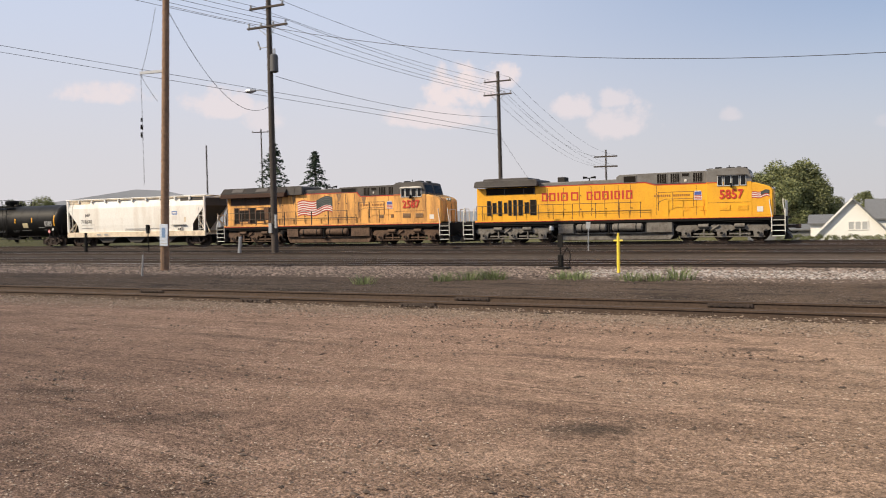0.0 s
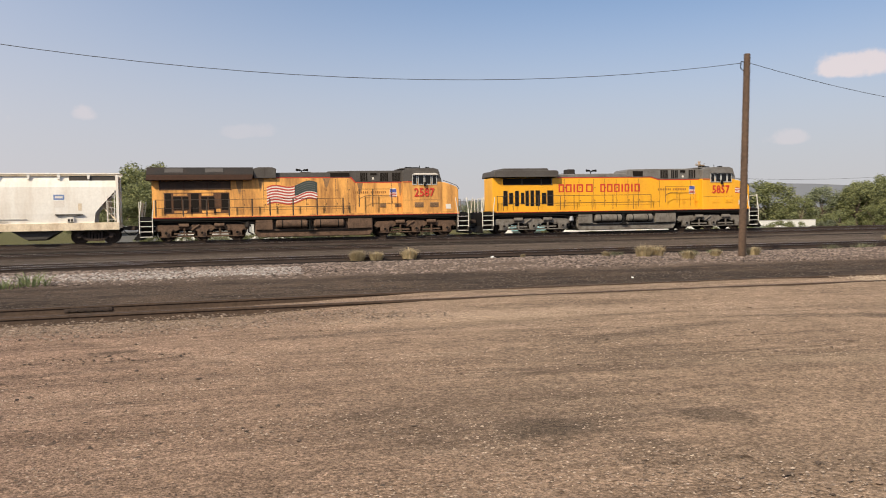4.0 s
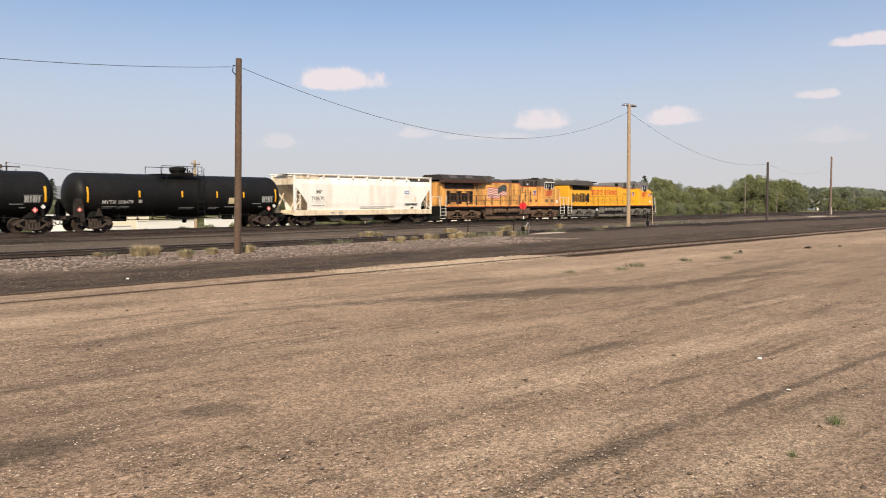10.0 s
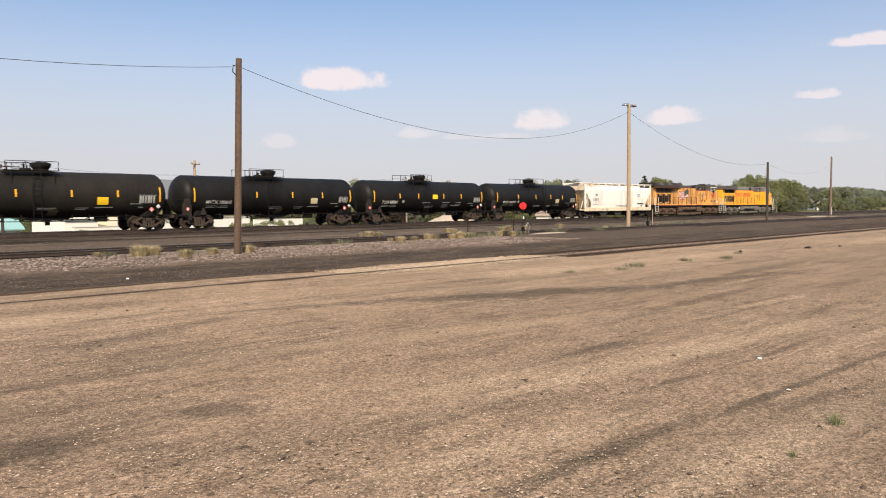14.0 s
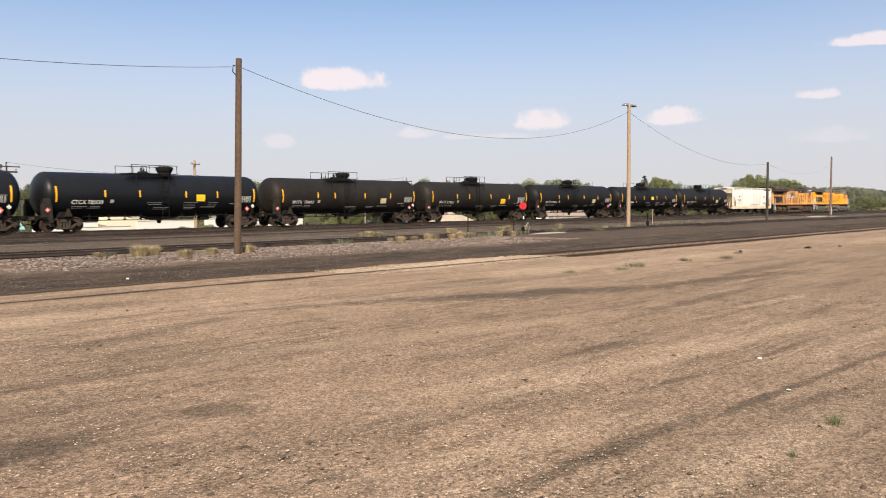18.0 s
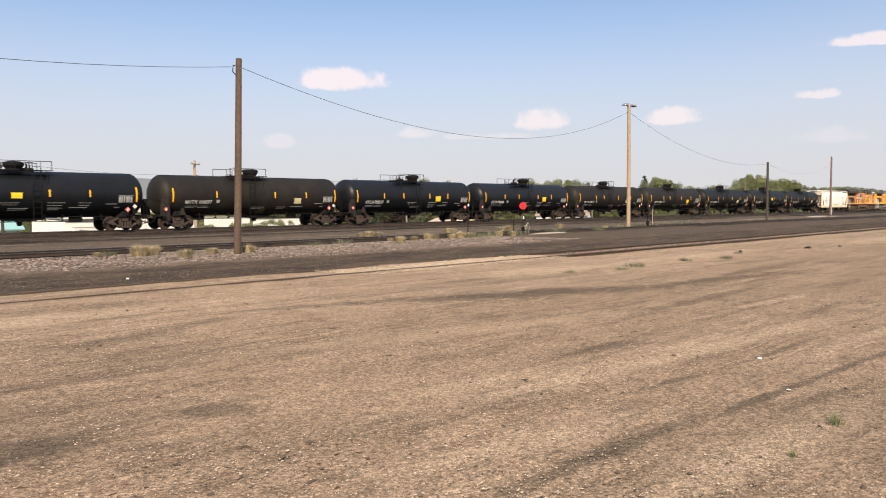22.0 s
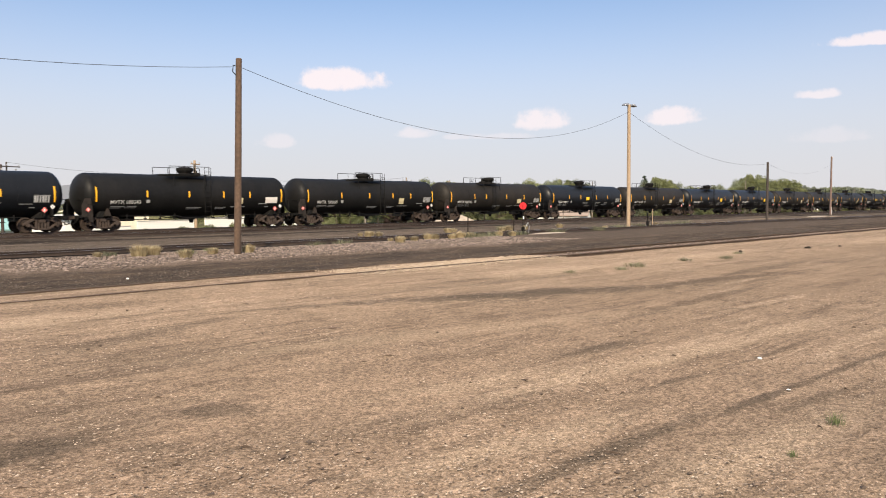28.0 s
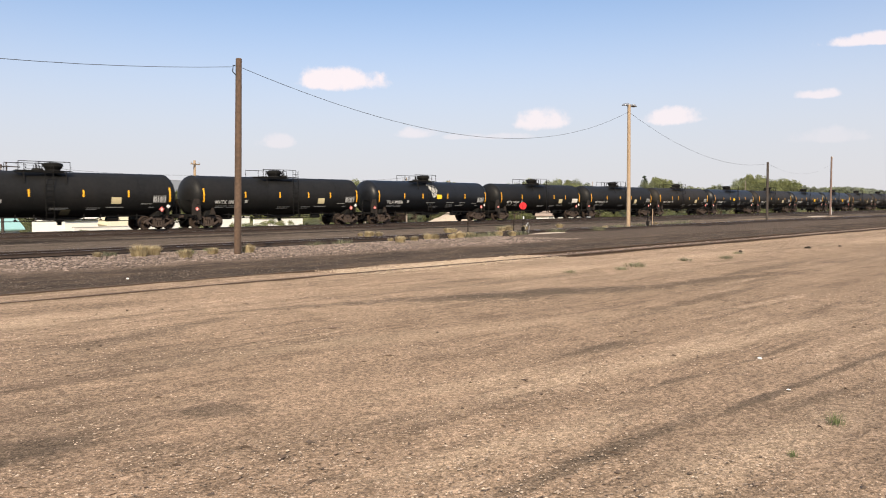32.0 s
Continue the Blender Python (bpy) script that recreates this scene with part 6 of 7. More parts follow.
TANKS = (  # number as painted, fittings, shell, panels
    ("MVTX 100479", 0, TANKBLACK, [CREAMPLATE, GREYPLATE]),
    ("TCLX 290301", 1, TANKBLACK, [YPLATE, GREYPLATE]),
    ("MVTX 100610", 0, TANKBLACK, [CREAMPLATE, GREYPLATE, (OLIVE, 0.0, 0.62, 1.08, 1.45)]),
    ("MVTX 100361", 0, TANKBROWN, [(PLATEYELLOW, 3.0, 3.75, 1.75, 2.25), (PLATEGREY, 5.9, 7.1, 1.85, 2.35), (OLIVE, 0.0, 0.62, 1.08, 1.45)]),
    ("MVTX 100410", 0, TANKBROWN, [CREAMPLATE, GREYPLATE, (OLIVE, 0.0, 0.62, 1.08, 1.45)]),
    ("CTCX 720139", 1, TANKBLUE, [(PLATEYELLOW, 2.5, 3.2, 1.98, 2.46), GREYPLATE]),
    ("CTCX 720257", 1, TANKBLUE, [(PLATEYELLOW, 2.5, 3.2, 1.98, 2.46), GREYPLATE]),
    ("MVTX 100577", 0, TANKBROWN, [CREAMPLATE, GREYPLATE, (OLIVE, 0.0, 0.62, 1.08, 1.45)]),
    ("TCLX 290215", 1, TANKBLUE, [YPLATE_LOW, GREYPLATE]),
    ("MVTX 100540", 0, TANKBROWN, [CREAMPLATE, GREYPLATE, (OLIVE, 0.0, 0.62, 1.08, 1.45)]),
    ("MVTX 100355", 0, TANKBLACK, [(PLATECREAM, 3.0, 3.6, 1.75, 2.25), GREYPLATE]),
    ("MVTX 100243", 0, TANKBLACK, [CREAMPLATE, (STARWHITE, 5.9, 7.0, 1.85, 2.3)]),
    ("TCLX 290286", 1, TANKBLUE, [YPLATE, GREYPLATE]),
    ("MVTX 100783", 0, TANKBLACK, [CREAMPLATE, GREYPLATE]),
    ("MVTX 100", 0, TANKBLACK, [CREAMPLATE, GREYPLATE, (OLIVE, 0.0, 0.62, 1.08, 1.45)]),
    ("MVTX 100", 0, TANKBLACK, [CREAMPLATE, GREYPLATE]))
WORDS_FOR = {"dusty_black_tank_paint": "dusty matt black railway tank car with yellow reflector strips", "glossy_blue_black_tank_paint": "glossy blue-black railway tank car with white lettering", "weathered_brown_black_tank_paint": "weathered brownish black railway tank car with yellow reflector strips"}
tanks = [tank_car(style, text, shell, WORDS_FOR[shell.name], extras) for text, style, shell, extras in TANKS]


def scribble(parent):
    """White looping paint marks on one tank."""
    def at(x, z):
        a = math.asin(max(-1, min(1, (z - TANK_Z) / TANK_R)))
        return (x, -(TANK_R + 0.012) * math.cos(a), TANK_Z + (TANK_R + 0.012) * math.sin(a))

    def stroke(bm, points):
        for p, q in zip(points, points[1:]):
            tube(bm, at(*p), at(*q), 0.022, seg=4)

    bm = bmesh.new()
    # a drooping cone: outline, slanting bars inside it and a loop at its tip
    stroke(bm, [(-0.72, 3.60), (-0.45, 3.58), (-0.1, 3.48), (0.1, 3.32), (0.2, 3.1), (0.3, 2.98), (0.1, 2.86), (0.12, 2.62), (-0.05, 2.42), (-0.32, 2.36), (-0.42, 2.5), (-0.55, 2.85), (-0.66, 3.2), (-0.72, 3.60)])
    for k in range(5):
        stroke(bm, [(-0.62 + 0.13 * k, 3.50 - 0.07 * k), (-0.52 + 0.12 * k, 3.25 - 0.09 * k), (-0.56 + 0.12 * k, 3.05 - 0.08 * k), (-0.46 + 0.11 * k, 2.9 - 0.05 * k)])
    stroke(bm, [(-0.14 + 0.19 * math.cos(0.5 * k), 2.55 + 0.13 * math.sin(0.5 * k)) for k in range(14)])
    stroke(bm, [(-0.24, 2.5), (-0.12, 2.57), (0.0, 2.6)])
    part("graffiti", bm, WHITEPAINT, parent, "white looping spray paint marks")


scribble(tanks[12])
# ------------------------------------------------------------------ poles and wires


def pole(x, y, h, r0, r1, material, label, lean=(0, 0), name="utility_pole", z=None):
    z = lay(y - bend(x)) if z is None else z
    t = thing(name, pose(x, y, z, lean[0], lean[1], 0), label, "utility pole", "poles of the yard")
    rings = [(0.0, -0.3)] + [(r0 + (r1 - r0) * k / 8, h * k / 8 if k else -0.3) for k in range(9)] + [(r1 * 0.8, h + 0.02), (0.0, h + 0.03)]
    part("shaft", lathe_zed(rings, 0, 0, 14), material, t)
    return t


def crossarm(t, z, half, material, pins=4, turn=0.0, brace=True):
    k = 0.06 if half < 2 else 0.13
    arm = part("crossarm", boxes((-half, half, -k, k, -k, k), bevel=0.01), material, t)
    arm.matrix_basis = pose(0, -0.16, z, 0, 0, turn)
    for k in range(pins):
        x = -half * 0.92 + 2 * half * 0.92 * k / (pins - 1)
        part("insulator", lathe_zed([(0.0, 0.26), (0.05, 0.25), (0.07, 0.2), (0.04, 0.17), (0.08, 0.12), (0.02, 0.10), (0.02, 0.05)], x, 0, 10), PORCELAIN, arm)
    if brace:
        part("arm_brace", tubes(((-half * 0.5, 0, 0), (0, 0.1, -0.6), 0.02), ((half * 0.5, 0, 0), (0, 0.1, -0.6), 0.02), seg=5), METALGREY, arm)
    return arm


def lamp_head(t, z, x, y, name="street_lamp_head", rise=0.25):
    arm = part("lamp_arm", bent_rod([(0, 0, z - 0.3), (x * 0.4, y * 0.4, z - 0.3 + rise), (x * 0.8, y * 0.8, z)], 0.03), METALGREY, t)
    bm = bmesh.new()
    d = Vector((x, y, 0)).normalized()
    c = Vector((x, y, z - 0.02))
    tube(bm, c - d * 0.30, c + d * 0.05, 0.07, 0.15, 10)
    tube(bm, c + d * 0.05, c + d * 0.32, 0.15, 0.09, 10)
    part("lamp_head", bm, METALGREY, arm)


def wire(a, b, sag, r=0.012, name="overhead_wire", label="thin dark overhead wire strung between poles", n=18):
    a, b = Vector(a), Vector(b)
    cu = bpy.data.curves.new(name, "CURVE")
    cu.dimensions, cu.bevel_depth, cu.bevel_resolution = "3D", r, 1
    sp = cu.splines.new("POLY")
    sp.points.add(n)
    for k in range(n + 1):
        u = k / n
        p = a.lerp(b, u)
        sp.points[k].co = (p.x, p.y, p.z - 4 * sag * u * (1 - u), 1)
    cu.materials.append(WIREMAT)
    return tagged(new(name, cu), label, "wire", "overhead wires")


near_pole = pole(-25.4, 21.2, 11.6, 0.165, 0.12, ORANGEWOOD, "tall tan wooden pole with a small notice nailed to it", (0, 3.0))
lamp_head(near_pole, 10.85, -1.1, -0.3)
arm = part("bracket_arm", boxes((-1.42, 0.0, -0.05, 0.05, 7.62, 7.72)), METALGREY, near_pole)
sign = part("notice_board", boxes((-0.05, 0.40, -0.21, -0.18, 0.98, 1.82), bevel=0.01), mat("pale_sign_face", (0.42, 0.47, 0.55), 0.5), near_pole, "small pale notice with a blue mark")
part("sign_mark", boxes((0.08, 0.27, -0.218, -0.212, 1.3, 1.68)), mat("sign_blue", (0.12, 0.2, 0.35), 0.5), sign)
part("sign_bar", boxes((0.02, 0.33, -0.218, -0.212, 1.06, 1.09), (0.02, 0.25, -0.218, -0.212, 1.16, 1.19)), GREYMARK, sign)
part("cable_weight", tubes(((-1.36, 0, 5.16), (-1.36, 0, 5.36), 0.04), ((-1.36, 0, 5.48), (-1.36, 0, 5.66), 0.05), ((-1.36, 0, 5.78), (-1.36, 0, 5.92), 0.04)), DARK, near_pole)
wire((-26.42, 21.2, 7.7), (-26.42, 21.2, 3.4), 0.0, 0.008)
wire((-26.42, 21.2, 7.7), (-25.45, 21.2, 10.2), 0.15, 0.008)
wire((-26.42, 21.2, 7.7), (-25.5, 21.2, 6.6), 0.05, 0.008)

pole_a = pole(-33.75, 36.4, 15.6, 0.21, 0.15, DARKWOOD, "tall dark power pole with two crossarms, transformer and lamp")
crossarm(pole_a, 14.75, 1.25, DARKWOOD, 2, 6, False)
crossarm(pole_a, 13.6, 1.45, DARKWOOD, 4, 6)
tr = part("transformer", lathe_zed([(0.0, 11.95), (0.16, 11.93), (0.24, 11.82), (0.24, 10.9), (0.18, 10.85), (0.0, 10.85)], 0.42, -0.1, 16), mat("grey_transformer", (0.10, 0.10, 0.10), 0.5, 0.3), pole_a, "dark grey cylindrical transformer")
part("bushing", tubes(((0.35, -0.1, 11.95), (0.35, -0.1, 12.25), 0.04), ((0.5, -0.1, 11.95), (0.5, -0.1, 12.25), 0.04)), PORCELAIN, tr)
part("cutout_switch", tubes(((-0.55, -0.2, 12.3), (-0.75, -0.2, 12.8), 0.05), ((-0.1, -0.1, 12.4), (-0.6, -0.2, 12.4), 0.03)), PORCELAIN, pole_a)
lamp_head(pole_a, 9.9, -1.2, -0.4)
part("meter_box", boxes((-0.22, 0.02, -0.28, -0.18, 1.3, 1.9), (0.2, 0.34, -0.2, -0.1, 1.6, 2.4)), METALGREY, pole_a)
pole_b = pole(-33.4, 66.0, 16.5, 0.21, 0.15, DARKWOOD, "dark power pole with insulators behind the tracks", (0, -0.6))
crossarm(pole_b, 15.6, 1.3, DARKWOOD, 3, 8, False)
crossarm(pole_b, 14.4, 1.35, DARKWOOD, 5, 8)
pole_c = pole(-53.3, 150.0, 16.2, 0.22, 0.16, DARKWOOD, "distant dark power pole with two crossarms")
crossarm(pole_c, 14.9, 2.2, DARKWOOD, 4, 10, False)
crossarm(pole_c, 13.0, 2.3, DARKWOOD, 4, 10)
for x, y, h, half in ((-85.6, 90, 17.4, 1.3), (-86.5, 80, 14.3, 0), (21.3, 64, 6.1, 1.3), (33.9, 100, 8.2, 1.7), (73.6, 75, 6.6, 1.3), (81.6, 75, 6.3, 1.4)):
    p = pole(x, y, h, 0.12, 0.09, GREYWOOD if x > 60 else DARKWOOD, "weathered utility pole beyond the tracks")
    if half:
        crossarm(p, h - 0.5, half, DARKWOOD, 3, 20, False)
p = pole(46.2, 80, 8.0, 0.17, 0.13, PALEWOOD, "sunlit pale pole with two crossarms beyond the tracks")
crossarm(p, 7.6, 0.9, PALEWOOD, 2, 30, False)
crossarm(p, 5.3, 1.6, DARKWOOD, 4, 30, False)
for x, y, h in ((62, 70, 4.8), (92.8, 85, 6.9), (123.8, 85, 6.3), (133.5, 85, 7.4), (193.6, 80, 8.6), (214, 80, 6.5), (300, 86, 8.0), (340, 86, 9.0)):
    pole(x, y, h, 0.09, 0.07, GREYWOOD, "slim pale pole in front of the trees")
pole_d = pole(15.87, 24.7, 6.85, 0.13, 0.105, POLEWOOD, "weathered brown wooden pole beside the gravel", (0, 1.6))
part("wire_hook", bent_rod([(-0.1, 0, 6.58), (-0.22, 0, 6.6), (-0.24, 0, 6.38), (-0.12, 0, 6.28)], 0.015), DARK, pole_d)
pole_e = pole(54.7, 31.6, 9.3, 0.155, 0.12, PALEWOOD, "pale tan wooden pole with two floodlights on top", (0, -0.2))
for s in (-1, 1):
    fl = part("floodlight_arm", bent_rod([(0, 0, 9.1), (s * 0.5, 0, 9.3), (s * 0.62, 0, 9.3)], 0.04), METALGREY, pole_e)
    part("floodlight", prism([(s * 0.30, 9.30), (s * 0.34, 9.38), (s * 0.55, 9.38), (s * 0.86, 9.24), (s * 0.84, 9.18), (s * 0.36, 9.22)], -0.22, 0.16, 0.03), METALGREY, fl)
pole_f = pole(84.8, 32.7, 6.1, 0.14, 0.115, DARKWOOD, "dark tarred pole beside the cinder road")
pole_g = pole(139.1, 43.4, 9.4, 0.17, 0.13, mat("reddish_pole_wood", (0.17, 0.115, 0.095), 0.85, 0, 9, 0.2, (0.10, 0.06, 0.05), 0.5, 1.5, 10), "reddish brown pole farther along the yard", (0, 0.8))
part("cap", boxes((-0.05, 0.28, -0.1, 0.1, 9.2, 9.4)), WHITEPAINT, pole_g)

# wires of the yard lamps
wire((-24.9, 21.2, 10.2), (15.83, 24.7, 6.6), 2.4, 0.009, n=30)
wire((16.12, 24.7, 6.62), (54.6, 31.6, 8.75), 2.24, 0.009, n=30)
wire((54.8, 31.6, 8.7), (84.7, 32.7, 5.9), 1.35, 0.009)
wire((84.9, 32.7, 5.9), (139, 43.4, 8.2), 1.3, 0.006)
# power line across the tracks
for ax, az_, bx, bz, cx, cz in ((-1.1, 14.95, -1.1, 15.85, -2.0, 15.1), (1.1, 14.95, 1.1, 15.85, 2.0, 15.1), (-1.3, 13.85, -1.2, 14.65, -2.1, 13.2), (-0.45, 13.85, -0.5, 14.65, -0.7, 13.2), (0.45, 13.85, 0.5, 14.65, 0.7, 13.2), (1.3, 13.85, 1.2, 14.65, 2.1, 13.2)):
    wire((-33.75 + ax, 36.3, az_), (-33.4 + bx, 65.9, bz - 1.2), 0.35)
    wire((-33.4 + bx, 65.9, bz - 1.2), (-53.3 + cx, 150, cz - 1.2), 1.5)
    wire((-34.0 + ax, -14.0, az_ + 0.6), (-33.75 + ax, 36.3, az_), 0.8)
for z0, z1 in ((14.45, 10.0), (14.0, 9.6)):
    wire((-54.65, 30, z0), (-33.6, 66, z1), 0.0, 0.016, "telephone_cable", "thick dark telephone cable")
wire((-33.5, 66, 11.2), (-33.3, 36.4, 10.6), 0.6, 0.014)
wire((-33.4, 66, 9.4), (-48, 110, 4.0), 0.3, 0.014)
wire((-33.7, 36.4, 8.95), (-24.75, 21.2, 9.95), 1.6, 0.012)
wire((33.9, 100, 7.0), (46.2, 80, 5.2), 0.4, 0.014)
wire((46.2, 80, 5.2), (73.6, 75, 5.4), 0.6, 0.014)

# ------------------------------------------------------------------ yard furniture


def switch_stand(x, y, red):
    t = thing("switch_stand", pose(x, y, lay(y - bend(x))), "switch stand with a round red target on a thin mast" if red else "low dark switch stand beside the rails", "switch stand")
    part("base", boxes((-0.32, 0.32, -0.15, 0.15, 0, 0.10), (-0.08, 0.08, -0.08, 0.08, 0.10, 0.5), bevel=0.02), DARK, t)
    part("mast", tubes(((0, 0, 0.5), (0, 0, 2.1 if red else 0.95), 0.025), seg=8), DARK, t)
    part("lever", bent_rod([(0.05, -0.1, 0.35), (0.3, -0.15, 0.75), (0.42, -0.15, 0.5), (0.35, -0.15, 0.1)], 0.018), METALGREY if red else DARK, t)
    if red:
        d = lathe_x([(-0.012, 0.0), (-0.012, 0.21), (0.012, 0.21), (0.012, 0.0)], 28)
        bmesh.ops.rotate(d, verts=d.verts, matrix=Matrix.Rotation(radians(40), 3, "Z"))
        bmesh.ops.translate(d, verts=d.verts, vec=(0, 0, 1.72))
        part("round_target", d, SIGNRED, t, "bright red round target")
        part("small_target", boxes((-0.04, 0.04, -0.06, -0.03, 0.95, 1.1)), WHITEPAINT, t)
    else:
        part("target", boxes((-0.09, 0.09, -0.03, 0.0, 0.75, 1.15)), DARK, t)
    return t


switch_stand(38.2, 29.1, True)
switch_stand(-10.5, 25.0, False)
switch_stand(56.0, 30.7, False)
t = thing("marker_post", pose(-8.1, 23.8, 0.05), "bright yellow marker post with a valve handle", "post")
part("post", tubes(((0, 0, -0.2), (0, 0, 1.14), 0.05), seg=10), POSTYELLOW, t)
part("cross_handle", tubes(((-0.14, 0, 1.0), (0.14, 0, 1.0), 0.028), seg=8), POSTYELLOW, t)
part("cap", tubes(((0, 0, 1.14), (0, 0, 1.24), 0.03), seg=8), POSTYELLOW, t)
for x, y, h, mt, lab in ((-51.3, 36.0, 1.5, DARK, "dark iron stub beside the tracks"), (-36.5, 36.2, 1.1, METALGREY, "pale leaning stub of metal beside the tracks"), (-23.96, 19.0, 0.75, METALGREY, "thin pale stake in the gravel"), (-15.5, 40.7, 1.55, METALGREY, "thin metal post with a small plate"), (36.8, 28.75, 1.15, TIEWOOD, "thin brown stake by the switch"), (59.9, 32.4, 1.4, PALEWOOD, "pale stake beside the road"), (137.2, 42.6, 1.3, WHITEPAINT, "short white post beside the road"), (34.5, 30.2, 1.2, TIEWOOD, "thin rod beside the track")):
    t = thing("stake", pose(x, y, lay(y - bend(x)), 0, 6 if h < 1.2 else 1), lab, "post", "stakes of the yard")
    part("shaft", tubes(((0, 0, -0.15), (0, 0, h), 0.14 if h in (1.5, 1.1) and x < -30 else 0.035, 0.09 if h in (1.5, 1.1) and x < -30 else 0.03), seg=8), mt, t)
    if h == 1.55 and x < 0:
        part("plate", boxes((-0.12, 0.12, -0.05, -0.03, 1.25, 1.6)), METALGREY, t)
t = thing("signal_post", pose(-45.9, 37.0, 0), "dark dwarf signal on a thin post", "signal")
part("post", tubes(((0, 0, -0.2), (0, 0, 1.6), 0.035), seg=8), DARK, t)
part("signal_head", boxes((-0.12, 0.12, -0.1, 0.1, 1.35, 1.95), bevel=0.02), DARK, t)
for k, (x, y, s, c) in enumerate(((-11.4, 29.1, 0.8, WHITEPAINT), (39.5, 31.7, 0.5, WHITEPAINT), (9.0, 18.8, 0.06, WHITEPAINT), (8.4, 29.5, 0.14, WHITEPAINT), (8.93, 3.50, 0.045, WHITEPAINT), (7.51, 2.67, 0.055, WHITEPAINT), (32.45, 10.93, 0.22, TIEWOOD), (28.7, 12.0, 0.16, TIEWOOD), (34.6, 10.4, 0.14, TIEWOOD))):
    clod = c is TIEWOOD
    if s > 0.4:
        bm = boxes((-s / 2, s / 2, -s * 0.16 - 0.03, s * 0.16 + 0.03, -0.02, 0.05), bevel=0.015)
    else:
        bm = bmesh.new()
        bmesh.ops.create_icosphere(bm, subdivisions=2, radius=s * 0.55)
        for v in bm.verts:
            v.co *= 1 + 0.5 * noise.noise(v.co / s * 1.7 + Vector((k, 0, 0)))
            v.co.z *= 0.65
    ob = link("flat_slab" if s > 0.4 else ("dirt_clod" if clod else "white_stone"), bm, c, None, pose(x, y, lay(y - bend(x)) + 0.005, 0, 0, 12 * k))
    tagged(ob, "pale flat slab lying by the track" if s > 0.4 else ("dark lump of earth on the dirt lot" if clod else "small white stone on the ground"), "slab" if s > 0.4 else ("clod" if clod else "stone"))

# ------------------------------------------------------------------ plants


def tuft(kind, seed, n, h, spread, material):
    rng = random.Random(seed)
    corners, faces = [], []
    for k in range(n):
        a, r = rng.uniform(0, 2 * math.pi), spread * rng.random() ** 0.7 * (0.5 if kind != "grass" else 0.22)
        x, y = r * math.cos(a), r * math.sin(a)
        hh = h * rng.uniform(0.45, 1.0) * (1 - 0.4 * r / spread)
        out = rng.uniform(0.2, 1.0) * hh * (0.9 if kind == "grass" else 1.4)
        hh *= 1.0 if kind != "grass" else (1.15 - 0.45 * out / max(hh, 0.01))
        b = a + rng.uniform(-0.7, 0.7)
        w = 0.005 + 0.006 * rng.random() if kind == "grass" else 0.011
        tx, ty = -math.sin(b) * w, math.cos(b) * w
        mx, my = x + math.cos(b) * out * 0.4, y + math.sin(b) * out * 0.4
        ex, ey = x + math.cos(b) * out, y + math.sin(b) * out
        i = len(corners)
        corners += [(x - tx, y - ty, -0.03), (x + tx, y + ty, -0.03), (mx + tx * 0.8, my + ty * 0.8, hh * 0.6), (mx - tx * 0.8, my - ty * 0.8, hh * 0.6), (ex, ey, hh)]
        faces += [(i, i + 1, i + 2, i + 3), (i + 3, i + 2, i + 4)]
    return corners, faces


